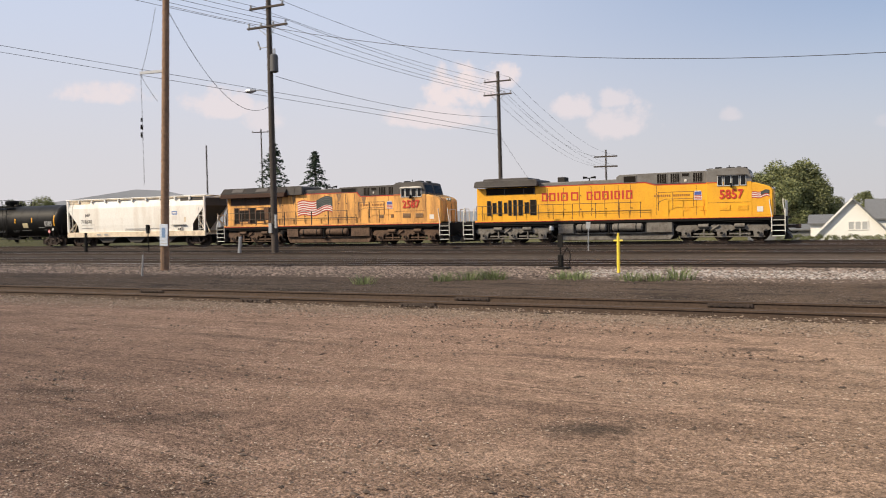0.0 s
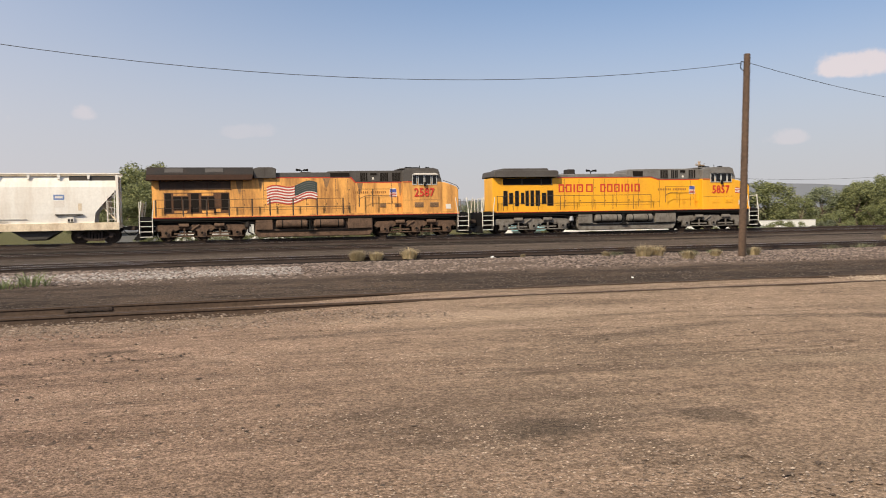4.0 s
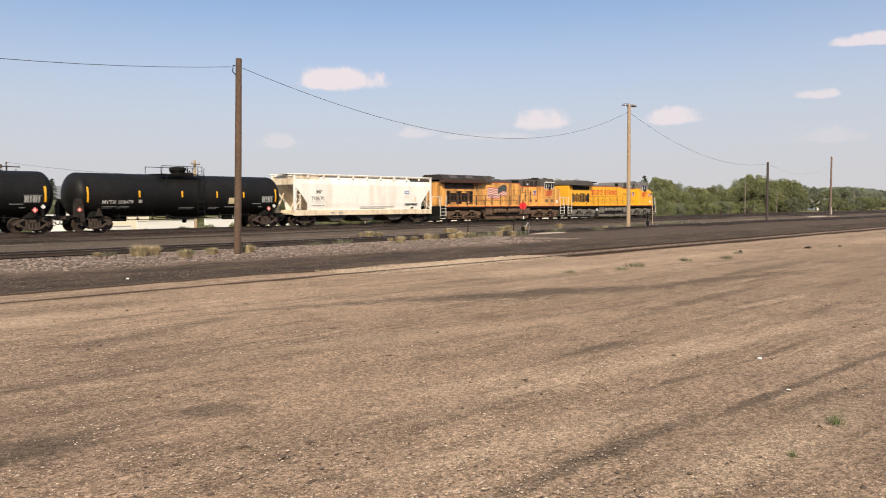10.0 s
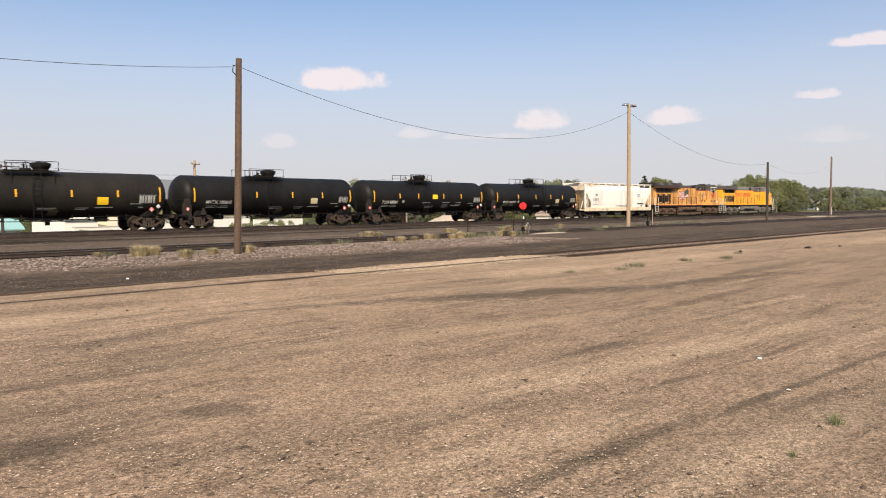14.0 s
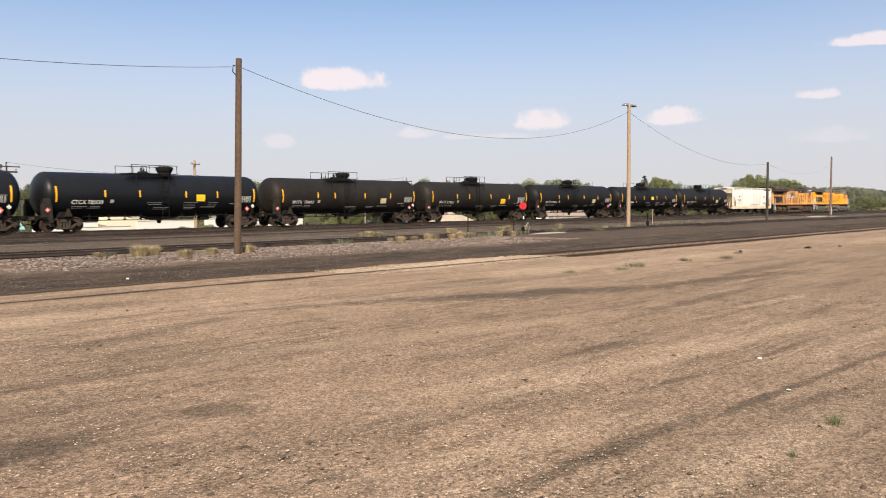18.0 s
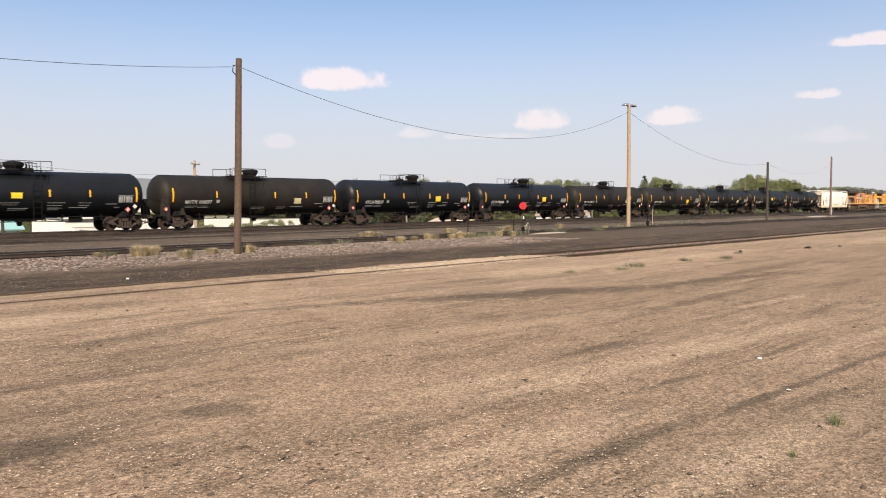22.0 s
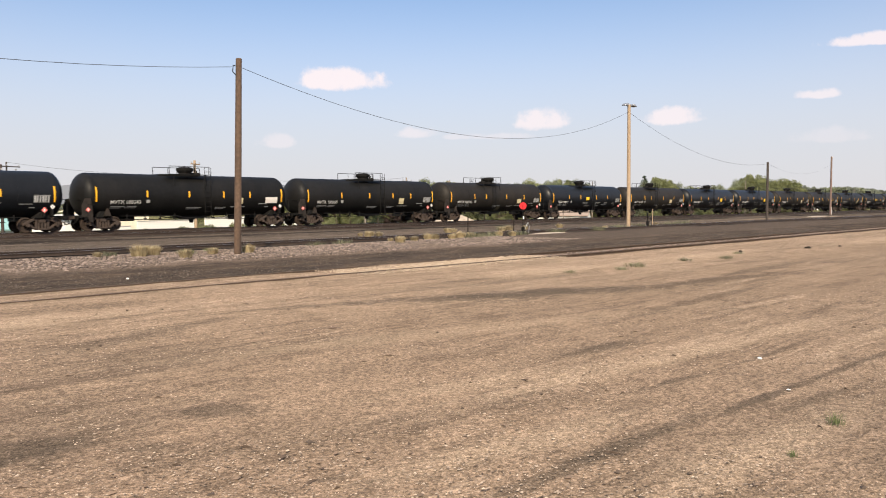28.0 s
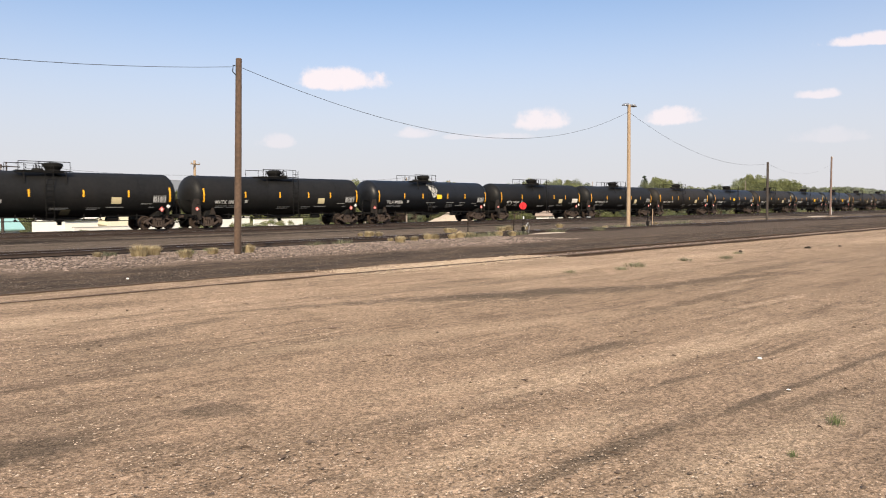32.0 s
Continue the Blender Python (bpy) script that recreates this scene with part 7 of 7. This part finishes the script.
def plants():
    made = []
    specs = (("dry_grass_tuft", "grass", 560, 0.36, 0.85, DRYGRASS, "tuft of dry straw-coloured grass"), ("green_weed_clump", "weed", 80, 0.36, 0.8, GREENWEED, "low clump of green weeds"), ("grey_weed_clump", "weed", 110, 0.30, 1.0, SAGE, "dusty grey-green weeds beside the road"))
    spots = {0: ((3.3, 30.0, 1.3), (4.0, 29.9, 1.1), (5.3, 30.2, 1.35), (13.0, 26.2, 1.35), (13.6, 26.5, 1.2), (13.7, 24.4, 0.95), (16.7, 25.3, 1.0), (15.3, 25.4, 0.8), (25.6, 26.5, 1.0), (38.6, 35.5, 1.1), (39.6, 35.9, 0.9), (31.5, 36.0, 0.7), (30.1, 27.4, 0.9), (28.3, 29.2, 0.8), (43.5, 34.9, 1.0), (11.9, 27.0, 0.6), (50.4, 31.0, 0.9), (62, 33.2, 0.9), (9.5, 29.2, 0.4), (35.3, 27.6, 0.9), (36.2, 29.3, 1.0), (27.2, 27.2, 0.8), (28.9, 27.9, 1.1), (29.6, 28.1, 0.9), (31.4, 28.0, 1.2), (32.6, 28.4, 1.0), (33.3, 28.6, 0.7), (26.4, 28.0, 0.6), (30.6, 34.2, 1.2), (31.6, 34.5, 0.9), (45.0, 35.5, 1.2), (47.2, 35.8, 1.0), (52.5, 36.4, 1.1)),
             1: ((-12.0, 19.9, 1.0), (-11.4, 20.4, 1.0), (-10.7, 20.6, 1.15), (-11.0, 20.9, 0.9), (-8.4, 21.2, 0.95), (-6.9, 21.2, 0.95), (-6.3, 21.4, 0.9), (-5.8, 21.9, 1.2), (-13.9, 18.6, 0.9), (-8.9, 21.2, 0.9), (6.64, 2.0, 0.17), (5.58, 1.95, 0.09), (14.6, 25.9, 0.7), (16.0, 26.7, 0.6)),
             2: ((18.9, 11.1, 0.4), (20.1, 11.4, 0.6), (23.1, 11.4, 0.45), (24.9, 10.9, 0.45), (27.5, 11.6, 0.4), (17.2, 11.6, 0.35), (33.0, 28.2, 1.3), (34.5, 28.6, 1.2), (37.6, 29.0, 1.3), (42.5, 29.8, 1.2), (48.0, 30.2, 1.3), (52.8, 31.2, 1.4), (57.0, 31.8, 1.5), (64.0, 33.0, 1.4), (21.5, 27.5, 0.8), (23.4, 28.0, 0.9), (12.4, 27.3, 0.7), (14.8, 26.3, 0.7), (70, 34.6, 1.6), (31.8, 27.9, 1.1), (45.5, 36.5, 1.4))}
    for k, (name, kind, n, h, w, material, label) in enumerate(specs):
        bases = [cloud_of(name, *tuft(kind, 10 * k + j, n, h, w, material), material) for j in range(3)]
        for j, (x, y, s) in enumerate(spots[k]):
            m = pose(x, y, lay(y - bend(x)), 0, 0, 67 * j) @ Matrix.Diagonal((s, s, s * (1.8 if s < 0.2 else 1.0), 1))
            ob = bases[j] if j < 3 else bases[j % 3].copy()
            if j >= 3:
                scene.collection.objects.link(ob)
            ob.matrix_basis = m
            tagged(ob, label, "weeds", "weeds of the yard")


plants()


def tree_parts(seed, kind):
    """Trunk with limbs and a crown of small leaves, for a tree one metre high and about as wide."""
    rng = random.Random(seed)
    trunk = bmesh.new()
    corners, faces = [], []

    def leaf(c, s, flat=0.0):
        u = Vector((rng.gauss(0, 1), rng.gauss(0, 1), rng.gauss(0, 1) * (1 - flat))).normalized()
        v = u.cross(Vector((rng.gauss(0, 1), rng.gauss(0, 1), rng.gauss(0, 1)))).normalized()
        i = len(corners)
        corners.extend([tuple(c - u * s), tuple(c + v * s * 0.6), tuple(c + u * s), tuple(c - v * s * 0.6)])
        faces.append((i, i + 1, i + 2, i + 3))

    if kind == "conifer":
        tube(trunk, (0, 0, -0.02), (0, 0, 0.98), 0.022, 0.004, 8)
        for k in range(34):
            z = 0.10 + 0.88 * (k / 33)
            reach = 0.33 * (1 - z) ** 0.8 * rng.uniform(0.75, 1.2) + 0.012
            for j in range(7):
                a = rng.uniform(0, 2 * math.pi)
                tip = Vector((math.cos(a) * reach, math.sin(a) * reach, z - 0.35 * reach))
                for q in range(20):
                    u = rng.random() ** 0.7
                    c = Vector((0, 0, z)).lerp(tip, u) + Vector((rng.gauss(0, .01), rng.gauss(0, .01), rng.gauss(0, .007)))
                    leaf(c, rng.uniform(0.007, 0.015), 0.4)
    else:
        tube(trunk, (0, 0, -0.02), (0.01, 0, 0.3), 0.035, 0.024, 8)
        blobs = []
        n = 30 if kind == "tree" else 16
        for k in range(n):
            a = 2.4 * k + rng.uniform(-.8, .8)
            z = (0.14 + 0.74 * (k / (n - 1))) if kind == "tree" else (0.12 + 0.6 * (k / (n - 1)))
            rad = (0.36 if kind == "tree" else 0.42) * math.sin(math.pi * min(0.95, 0.24 + 0.68 * k / n)) * rng.uniform(0.6, 1.1)
            c = Vector((math.cos(a) * rad, math.sin(a) * rad, z))
            blobs.append((c, rng.uniform(0.07, 0.15)))
            if k % 2 == 0:
                tube(trunk, (0.01, 0, 0.2 + 0.2 * rng.random()), tuple(c), 0.014, 0.004, 5)
        for c, r in blobs:
            for q in range(int(200 + 2200 * r)):
                d = Vector((rng.gauss(0, 1), rng.gauss(0, 1), rng.gauss(0, 1) * 0.8)).normalized()
                leaf(c + d * r * rng.uniform(0.45, 1.12), rng.uniform(0.008, 0.019))
    return trunk, corners, faces


def grove():
    kinds = (("tree", LEAF), ("tree", LEAF), ("tree", LEAF), ("shrub", LEAF), ("shrub", LEAFGREY), ("shrub", LEAFRED), ("conifer", NEEDLE), ("conifer", NEEDLE), ("shrub", LEAFLIGHT), ("tree", LEAFSAGE), ("tree", LEAFHAZED), ("tree", LEAFLIGHT))
    labels = {"tree": "leafy green broadleaf tree beyond the tracks", "shrub": "dense leafy bush beyond the tracks", "conifer": "dark spiky spruce tree"}
    bases = []
    for k, (kind, leafm) in enumerate(kinds):
        t = new("spruce_tree" if kind == "conifer" else ("bush" if kind == "shrub" else "broadleaf_tree"))
        trunk, corners, faces = tree_parts(40 + k, kind)
        part("trunk", trunk, BARK, t)
        cloud_of("crown", corners, faces, leafm, t)
        lab = labels[kind] if leafm in (LEAF, NEEDLE, LEAFHAZED) else "grey-green cottonwood tree beyond the tracks" if leafm is LEAFSAGE else ("light yellow-green willow tree beyond the tracks" if kind == "tree" else "light yellow-green bush beyond the tracks") if leafm is LEAFLIGHT else ("silvery olive-grey bush beyond the tracks" if leafm is LEAFGREY else "dusky plum-coloured bush beyond the tracks")
        tagged(t, lab, "tree" if kind != "shrub" else "bush", "trees beyond the tracks")
        bases.append(t)
    used = {}

    def plant(k, x, y, top, wide=1.0):
        z = lay(y - bend(x)) - 0.1
        h = (top - z) * 1.02
        turn = (x * 37 + y * 11) % 360
        m = pose(x, y, z, 0, 0, turn) @ Matrix.Diagonal((h * wide, h * wide, h, 1))
        if k in used:
            copy_thing(bases[k], m)
        else:
            used[k] = m

    for x, y, h, k in ((-156, 100, 8.7, 0), (-182, 110, 9.2, 1), (-18.3, 113, 7.7, 1), (-16.9, 115, 8.9, 0), (-14.6, 114, 9.2, 2), (-13.4, 113, 7.6, 1), (-12.6, 112, 5.8, 3), (-15.4, 109, 6.4, 2), (-19.6, 112, 6.6, 3), (-10.3, 170, 6.2, 1), (-15.5, 172, 5.4, 2), (-4.0, 176, 6.8, 0), (3, 178, 6.0, 2), (-28, 132, 6.6, 0), (-24, 130, 6.0, 2), (-17.1, 106, 4.6, 3)):
        plant(k, x, y, h, 0.95)
    for x, y, h, k in ((9.5, 110, 2.2, 0), (14.3, 125, 3.0, 1), (5, 120, 2.2, 3), (26.2, 100, 4.2, 4), (28.0, 95, 3.4, 3), (41.6, 130, 5.2, 0), (36.0, 97, 3.2, 4), (38.7, 98, 3.6, 4), (42.1, 99, 3.4, 4), (45.5, 103, 3.3, 3), (48.0, 105, 3.6, 4), (53, 112, 3.9, 0), (58.0, 120, 4.3, 1), (62, 110, 3.6, 3), (-5.0, 102, 3.4, 2), (-1.5, 104, 2.6, 3), (47.1, 127, 5.6, 1), (66, 118, 4.6, 2), (34, 92, 2.2, 3)):
        plant(k, x, y, h, 1.2)
    for x, y, h, k in ((-70.4, 76, 11.9, 6), (-65.3, 78, 10.7, 7), (50.5, 130, 6.2, 7), (58.5, 140, 6.6, 6), (88.7, 97, 3.8, 6), (87.0, 98, 3.0, 7), (216.7, 120, 10.2, 6), (90.5, 96, 2.7, 5), (93, 96, 3.4, 5), (95.5, 97, 3.0, 5)):
        plant(k, x, y, h, 1.0)
    # the long tree belt: crown heights along it, with a lower fringe of bushes before it
    crest = ((86, 5.8), (90, 6.3), (93, 7.0), (97, 5.5), (103, 6.5), (109, 7.3), (116, 6.2), (121, 4.7), (126, 5.3), (128, 4.2), (130, 6.2), (136, 7.6), (142, 6.9), (150, 8.6), (158, 8.0), (166, 6.0), (171, 4.2), (176, 4.9), (184, 4.3), (187, 7.4), (192.5, 9.7), (200, 8.7), (207, 7.6), (210, 5.6), (215, 7.2), (221, 6.6), (233, 7.7), (240, 7.0), (245, 7.4), (248, 11.0), (259, 11.8), (270, 11.0), (275, 9.7), (285, 11.2), (292, 10.0), (298, 8.8), (318, 8.3), (350, 9.1), (394, 8.3), (420, 8.3))
    top_of = lambda x: next(p + (q - p) * (x - a) / (b - a) for (a, p), (b, q) in zip(crest, crest[1:]) if a <= x <= b)
    rng = random.Random(5)
    x = 86.5
    while x < 415:
        # the far end mostly takes the leaves with haze in their colour
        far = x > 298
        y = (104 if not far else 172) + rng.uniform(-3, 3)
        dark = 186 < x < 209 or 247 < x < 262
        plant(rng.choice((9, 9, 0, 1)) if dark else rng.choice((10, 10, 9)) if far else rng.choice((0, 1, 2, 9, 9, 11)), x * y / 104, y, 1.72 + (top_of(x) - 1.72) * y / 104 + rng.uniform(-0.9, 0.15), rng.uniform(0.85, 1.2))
        if far:
            x += rng.uniform(3.5, 6.5)
            continue
        plant(rng.choice((0, 2, 9, 3)), (x + 1.5) * 0.955, 99 + rng.uniform(-1.5, 1.5), top_of(x) * rng.uniform(0.6, 0.85), rng.uniform(0.95, 1.35))
        if rng.random() < 0.7:
            plant(rng.choice((3, 8, 4, 3, 4)), (x + 0.6) * 0.915, 95 + rng.uniform(-2, 1), rng.uniform(1.5, 3.4), rng.uniform(1.2, 1.7))
        x += rng.uniform(2.6, 4.2) * (1 + x / 400)
    for x, y, h, k in ((76, 99, 4.6, 9), (80, 97, 4.9, 0), (72, 98, 4.0, 8), (83, 99, 5.4, 2), (262, 94, 5.0, 4), (270, 95, 5.4, 4), (301, 96, 4.6, 4), (308, 97, 3.6, 8), (318, 98, 3.0, 3), (331, 99, 3.8, 8), (342, 100, 4.2, 8), (352, 101, 3.4, 3), (366, 103, 3.2, 4), (377, 120, 4.1, 8), (417, 125, 4.3, 8), (425, 122, 3.2, 3)):
        plant(k, x, y, h, 1.15)
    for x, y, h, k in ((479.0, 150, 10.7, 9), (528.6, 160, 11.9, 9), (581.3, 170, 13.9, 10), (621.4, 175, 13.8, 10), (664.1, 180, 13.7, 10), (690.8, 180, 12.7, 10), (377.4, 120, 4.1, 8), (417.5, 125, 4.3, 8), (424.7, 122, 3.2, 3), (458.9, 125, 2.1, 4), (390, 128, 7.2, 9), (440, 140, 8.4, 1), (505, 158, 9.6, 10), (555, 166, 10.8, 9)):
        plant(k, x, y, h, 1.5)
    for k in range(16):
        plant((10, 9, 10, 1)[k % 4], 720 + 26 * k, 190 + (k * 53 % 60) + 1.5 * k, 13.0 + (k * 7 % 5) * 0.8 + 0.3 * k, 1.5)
    for x, y, h, k in ((150, 86, 2.2, 4), (161, 84, 2.4, 3), (172, 87, 2.8, 4), (186, 86, 3.0, 3), (198, 88, 3.4, 4), (212, 86, 3.4, 3), (60, 82, 1.2, 3), (67, 84, 1.6, 3), (37, 66, 0.3, 4), (44.5, 69, 0.5, 3), (46.6, 70, 0.4, 4), (50.5, 72, 0.7, 3), (53, 73, 0.6, 3), (59, 76, 0.6, 4), (28, 66, 0.2, 3), (34.2, 67, 0.1, 3), (30.6, 67, 0.15, 4), (41.2, 69, 0.35, 3), (71.2, 104, 5.6, 0), (45.4, 120, 5.4, 6), (290, 88, 5.0, 3), (310, 90, 5.0, 4), (330, 92, 5.4, 3), (350, 94, 5.6, 3)):
        plant(k, x, y, h, 1.6)
    for k in range(16):
        plant((3, 0, 4, 2)[k % 4], -4.0 + 2.3 * k, 99.0 + (k * 7 % 5) * 2.5, (1.2, 2.0, 0.9, 1.7)[k % 4] + 0.3 * (k % 3), 1.35)
    for k in range(14):
        plant(3, -12.0 + 1.2 * k, 84.0, (0.0, 0.12, -0.05, 0.08)[k % 4], 1.7)
    for k, m in used.items():
        bases[k].matrix_basis = m


grove()

# ------------------------------------------------------------------ houses beyond the tracks


def house(x, y, w, d, eave, ridge, wall, roof, label, turn=0.0, gable_front=True, windows=()):
    z = lay(y - bend(x))
    t = thing("house", pose(x, y, z - 0.1, 0, 0, turn), label, "house", "houses beyond the tracks")
    eave, ridge = eave + 0.1, ridge + 0.1
    if gable_front:
        part("wall", prism([(-w / 2, 0), (-w / 2, eave), (0, ridge - 0.1), (w / 2, eave), (w / 2, 0)], 0, d), wall, t)
        for s in (-1, 1):
            o = 0.35
            k = (ridge - eave) / (w / 2)
            part("roof_slope", prism([(0, ridge), (0, ridge + 0.12), (s * (w / 2 + o), eave - o * k + 0.12), (s * (w / 2 + o), eave - o * k)], -0.35, d + 0.35), roof, t)
            part("barge_board", prism([(0, ridge - 0.1), (0, ridge + 0.14), (s * (w / 2 + o), eave - o * k + 0.14), (s * (w / 2 + o), eave - o * k - 0.1)], -0.40, -0.355), HOUSEWHITE if s < 0 else HOUSEROOF, t)
    else:
        part("wall", boxes((-w / 2, w / 2, 0, d, 0, eave)), wall, t)
        part("gable_wall", prism_x([(0, eave), (d / 2, ridge - 0.1), (d, eave)], -w / 2, w / 2), wall, t)
        for a, b in ((-0.35, d / 2), (d + 0.35, d / 2)):
            part("roof_slope", prism_x([(a, eave - 0.15), (a, eave - 0.03), (b, ridge + 0.12), (b, ridge)], -w / 2 - 0.3, w / 2 + 0.3), roof, t)
    for wx, wz, ww, wh in windows:
        win = part("window", boxes((wx - ww / 2, wx + ww / 2, -0.03, 0.02, wz - wh / 2, wz + wh / 2)), PALEPANE, t)
        part("window_frame", boxes((wx - ww / 2 - 0.07, wx - ww / 2, -0.06, 0.02, wz - wh / 2 - 0.07, wz + wh / 2 + 0.07), (wx + ww / 2, wx + ww / 2 + 0.07, -0.06, 0.02, wz - wh / 2 - 0.07, wz + wh / 2 + 0.07), (wx - ww / 2, wx + ww / 2, -0.06, 0.02, wz + wh / 2, wz + wh / 2 + 0.07), (wx - ww / 2, wx + ww / 2, -0.06, 0.02, wz - wh / 2 - 0.07, wz - wh / 2)), HOUSEWHITE, win)
    return t


house(-6.5, 90, 7.6, 9, 0.35, 4.45, HOUSEWHITE, HOUSEROOF, "white gabled house with grey shingle roof beyond the tracks", 4, True, ((-0.1, 1.85, 0.45, 0.75), (0.5, 1.85, 0.45, 0.75), (1.1, 1.85, 0.45, 0.75)))
house(-1.0, 97, 9.0, 7, 2.4, 4.4, HOUSEWHITE, HOUSEROOF, "white house wing with grey shingle roof", 4, False, ((-1, 1.4, 0.9, 1.0),))
house(-10.0, 96, 2.0, 4, 2.0, 2.8, HOUSEWHITE, HOUSEROOF, "small white shed with grey roof", 4, False)
house(-14.5, 100, 7.5, 4, 1.3, 1.75, HOUSEROOF, HOUSEROOF, "low grey-roofed outbuilding beside the house", 4, False)
house(24.2, 73, 3.0, 2.0, 1.2, 2.0, HOUSEWHITE, TEAL, "low white building with a teal metal roof", 8, False)
house(38.6, 80, 4.8, 8, 2.6, 2.9, CREAMWALL, CREAMWALL, "pale cream flat-roofed shed", 8, False)
house(33.4, 79, 3.4, 6, 2.0, 2.15, HOUSEWHITE, HOUSEWHITE, "low white shed beyond the tracks", 8, False)
house(127.5, 88, 9.6, 6, 1.0, 2.2, HOUSEWHITE, TANROOF, "low white house with tan roof among trees", -64, False, ((-2, 0.7, 0.8, 0.6),))
heap = []
for j in range(7):
    for k in range(28):
        v = 2 * math.pi * k / 28
        q = j / 6
        rough = noise.noise(Vector((math.cos(v) * q * 3, math.sin(v) * q * 3, 2.0)))
        heap.append((4.6 * q * math.cos(v) * (1 + 0.12 * rough), 2.6 * q * math.sin(v), 2.15 * (1 - q) ** 0.8 * (1 + 0.25 * rough) - 0.05))
ob = cloud_of("rubble_mound", heap, [(j * 28 + k, (j + 1) * 28 + k, (j + 1) * 28 + (k + 1) % 28, j * 28 + (k + 1) % 28) for j in range(6) for k in range(28)], APRON)
ob.matrix_basis = pose(79.0, 72, lay(72 - bend(79)), 0, 0, -35)
tagged(ob, "pale mound of dusty rubble behind the tracks", "rubble mound")
house(413, 131, 16, 8, 3.4, 5.6, HOUSEWHITE, TANROOF, "distant pale house among trees", 40, False)
house(465, 134, 22, 8, 1.6, 2.9, HOUSEWHITE, TANROOF, "distant white building among trees", 40, False)
for k, (x, y, w, h, c) in enumerate(((24.0, 67, 5.5, 1.0, HOUSEWHITE), (31.0, 69, 5.5, 1.3, HOUSEWHITE), (38.0, 71, 6.4, 1.7, HOUSEWHITE), (46.5, 74, 6.0, 1.9, HOUSEWHITE), (56.5, 79, 8.0, 1.5, HOUSEWHITE), (18.0, 66, 4.0, 0.8, HOUSEWHITE))):
    wl_ = thing("boundary_wall", pose(x, y, lay(y - bend(x)) - 0.05, 0, 0, 10), "low sunlit pale wall behind the tracks", "wall", "low walls")
    part("wall_body", boxes((-w / 2, w / 2, 0, 0.2, 0, h), bevel=0.01), c, wl_)
    part("coping", boxes((-w / 2 - 0.03, w / 2 + 0.03, -0.04, 0.24, h, h + 0.06), bevel=0.01), CONCRETE, wl_)

# far hills, the haze of distance mixed into their base colour
hm = mat("hazy_far_hill", (0.22, 0.24, 0.28), 0.95, 0, 0.004, 0.12)
for name, pts in (("hill_west", ((-3400, 95), (-2920, 122), (-2743, 134), (-2543, 147), (-2388, 137), (-2270, 116), (-2129, 98), (-1900, 60), (-1500, 45), (-1100, 30), (-700, 22))), ("hill_north", ((-700, 12), (-300, 14), (0, 18), (400, 26), (650, 38), (726, 46), (820, 58), (887, 70), (977, 78), (1200, 72), (1509, 66), (2000, 45), (2600, 20)))):
    corners = []
    for x, z in pts:
        corners += [(x, 2000, -8), (x, 2000, z), (x * 1.05, 2500, -8)]
    faces = []
    for k in range(len(pts) - 1):
        i = 3 * k
        faces += [(i, i + 3, i + 4, i + 1), (i + 1, i + 4, i + 5, i + 2)]
    tagged(cloud_of("backdrop_" + name, corners, faces, hm), "low hazy blue-grey hill on the horizon", "hill", kind="structure")

# ------------------------------------------------------------------ litter on the dirt
rng = random.Random(11)
corners, faces = [], []
for k in range(230):
    r, a = 4.2 + 11 * rng.random() ** 1.3, radians(-60 + 140 * rng.random())
    x, y = r * math.sin(a), r * math.cos(a)
    if y > 13 + bend(x):
        continue
    ln, w, th = 0.012 + 0.09 * rng.random() ** 3, rng.uniform(0.003, 0.008), rng.uniform(0, math.pi)
    dx, dy = math.cos(th) * ln, math.sin(th) * ln
    i = len(corners)
    corners += [(x - dx, y - dy, 0.0), (x - dy * w / ln, y + dx * w / ln, 0.012 + w), (x + dx, y + dy, 0.0), (x + dy * w / ln, y - dx * w / ln, 0.0)]
    faces += [(i, i + 3, i + 1), (i + 3, i + 2, i + 1), (i, i + 1, i + 2)]
tagged(cloud_of("twigs", corners, faces, TWIG), "small dead twigs and bark scraps on the dirt", "twigs", kind="stuff")

# ------------------------------------------------------------------ the train runs


def coupling(t):
    """Where the joint between the two locomotives is along the yard."""
    return 25.0 + 10.67 * (t - 5.0) - 0.35 * math.exp(-((t - 18.0) / 6.0) ** 2)


def on_line(x):
    return pose(x, main_at(x), RAIL_TOP, 0, 0, math.degrees(math.atan(main_at(x + 0.5) - main_at(x - 0.5))))


def motions():
    offsets = [(lead, 10.45), (second, -11.45), (hopper, -31.05)] + [(c, -48.18 - 17.412 * k) for k, c in enumerate(tanks)]
    for car, off in offsets:
        times = {0.0, 1.0, 2.0, 3.0, 4.0, 32.0}
        for k in range(97):
            t = k / 3.0
            if t <= 32 and -45 < coupling(t) + off < 22:
                times.add(round(t, 3))
        walk(car, [(t, on_line(coupling(t) + off)) for t in sorted(times)])
        for ob in car.children:
            if ob.name.startswith("wheelset"):
                r, x = ob["roll"], ob.matrix_basis.translation.x
                walk(ob, [(k / 15.0, pose(x, 0, r, 0, math.degrees((coupling(k / 15.0) - coupling(0)) / r), 0)) for k in range(481)])


motions()
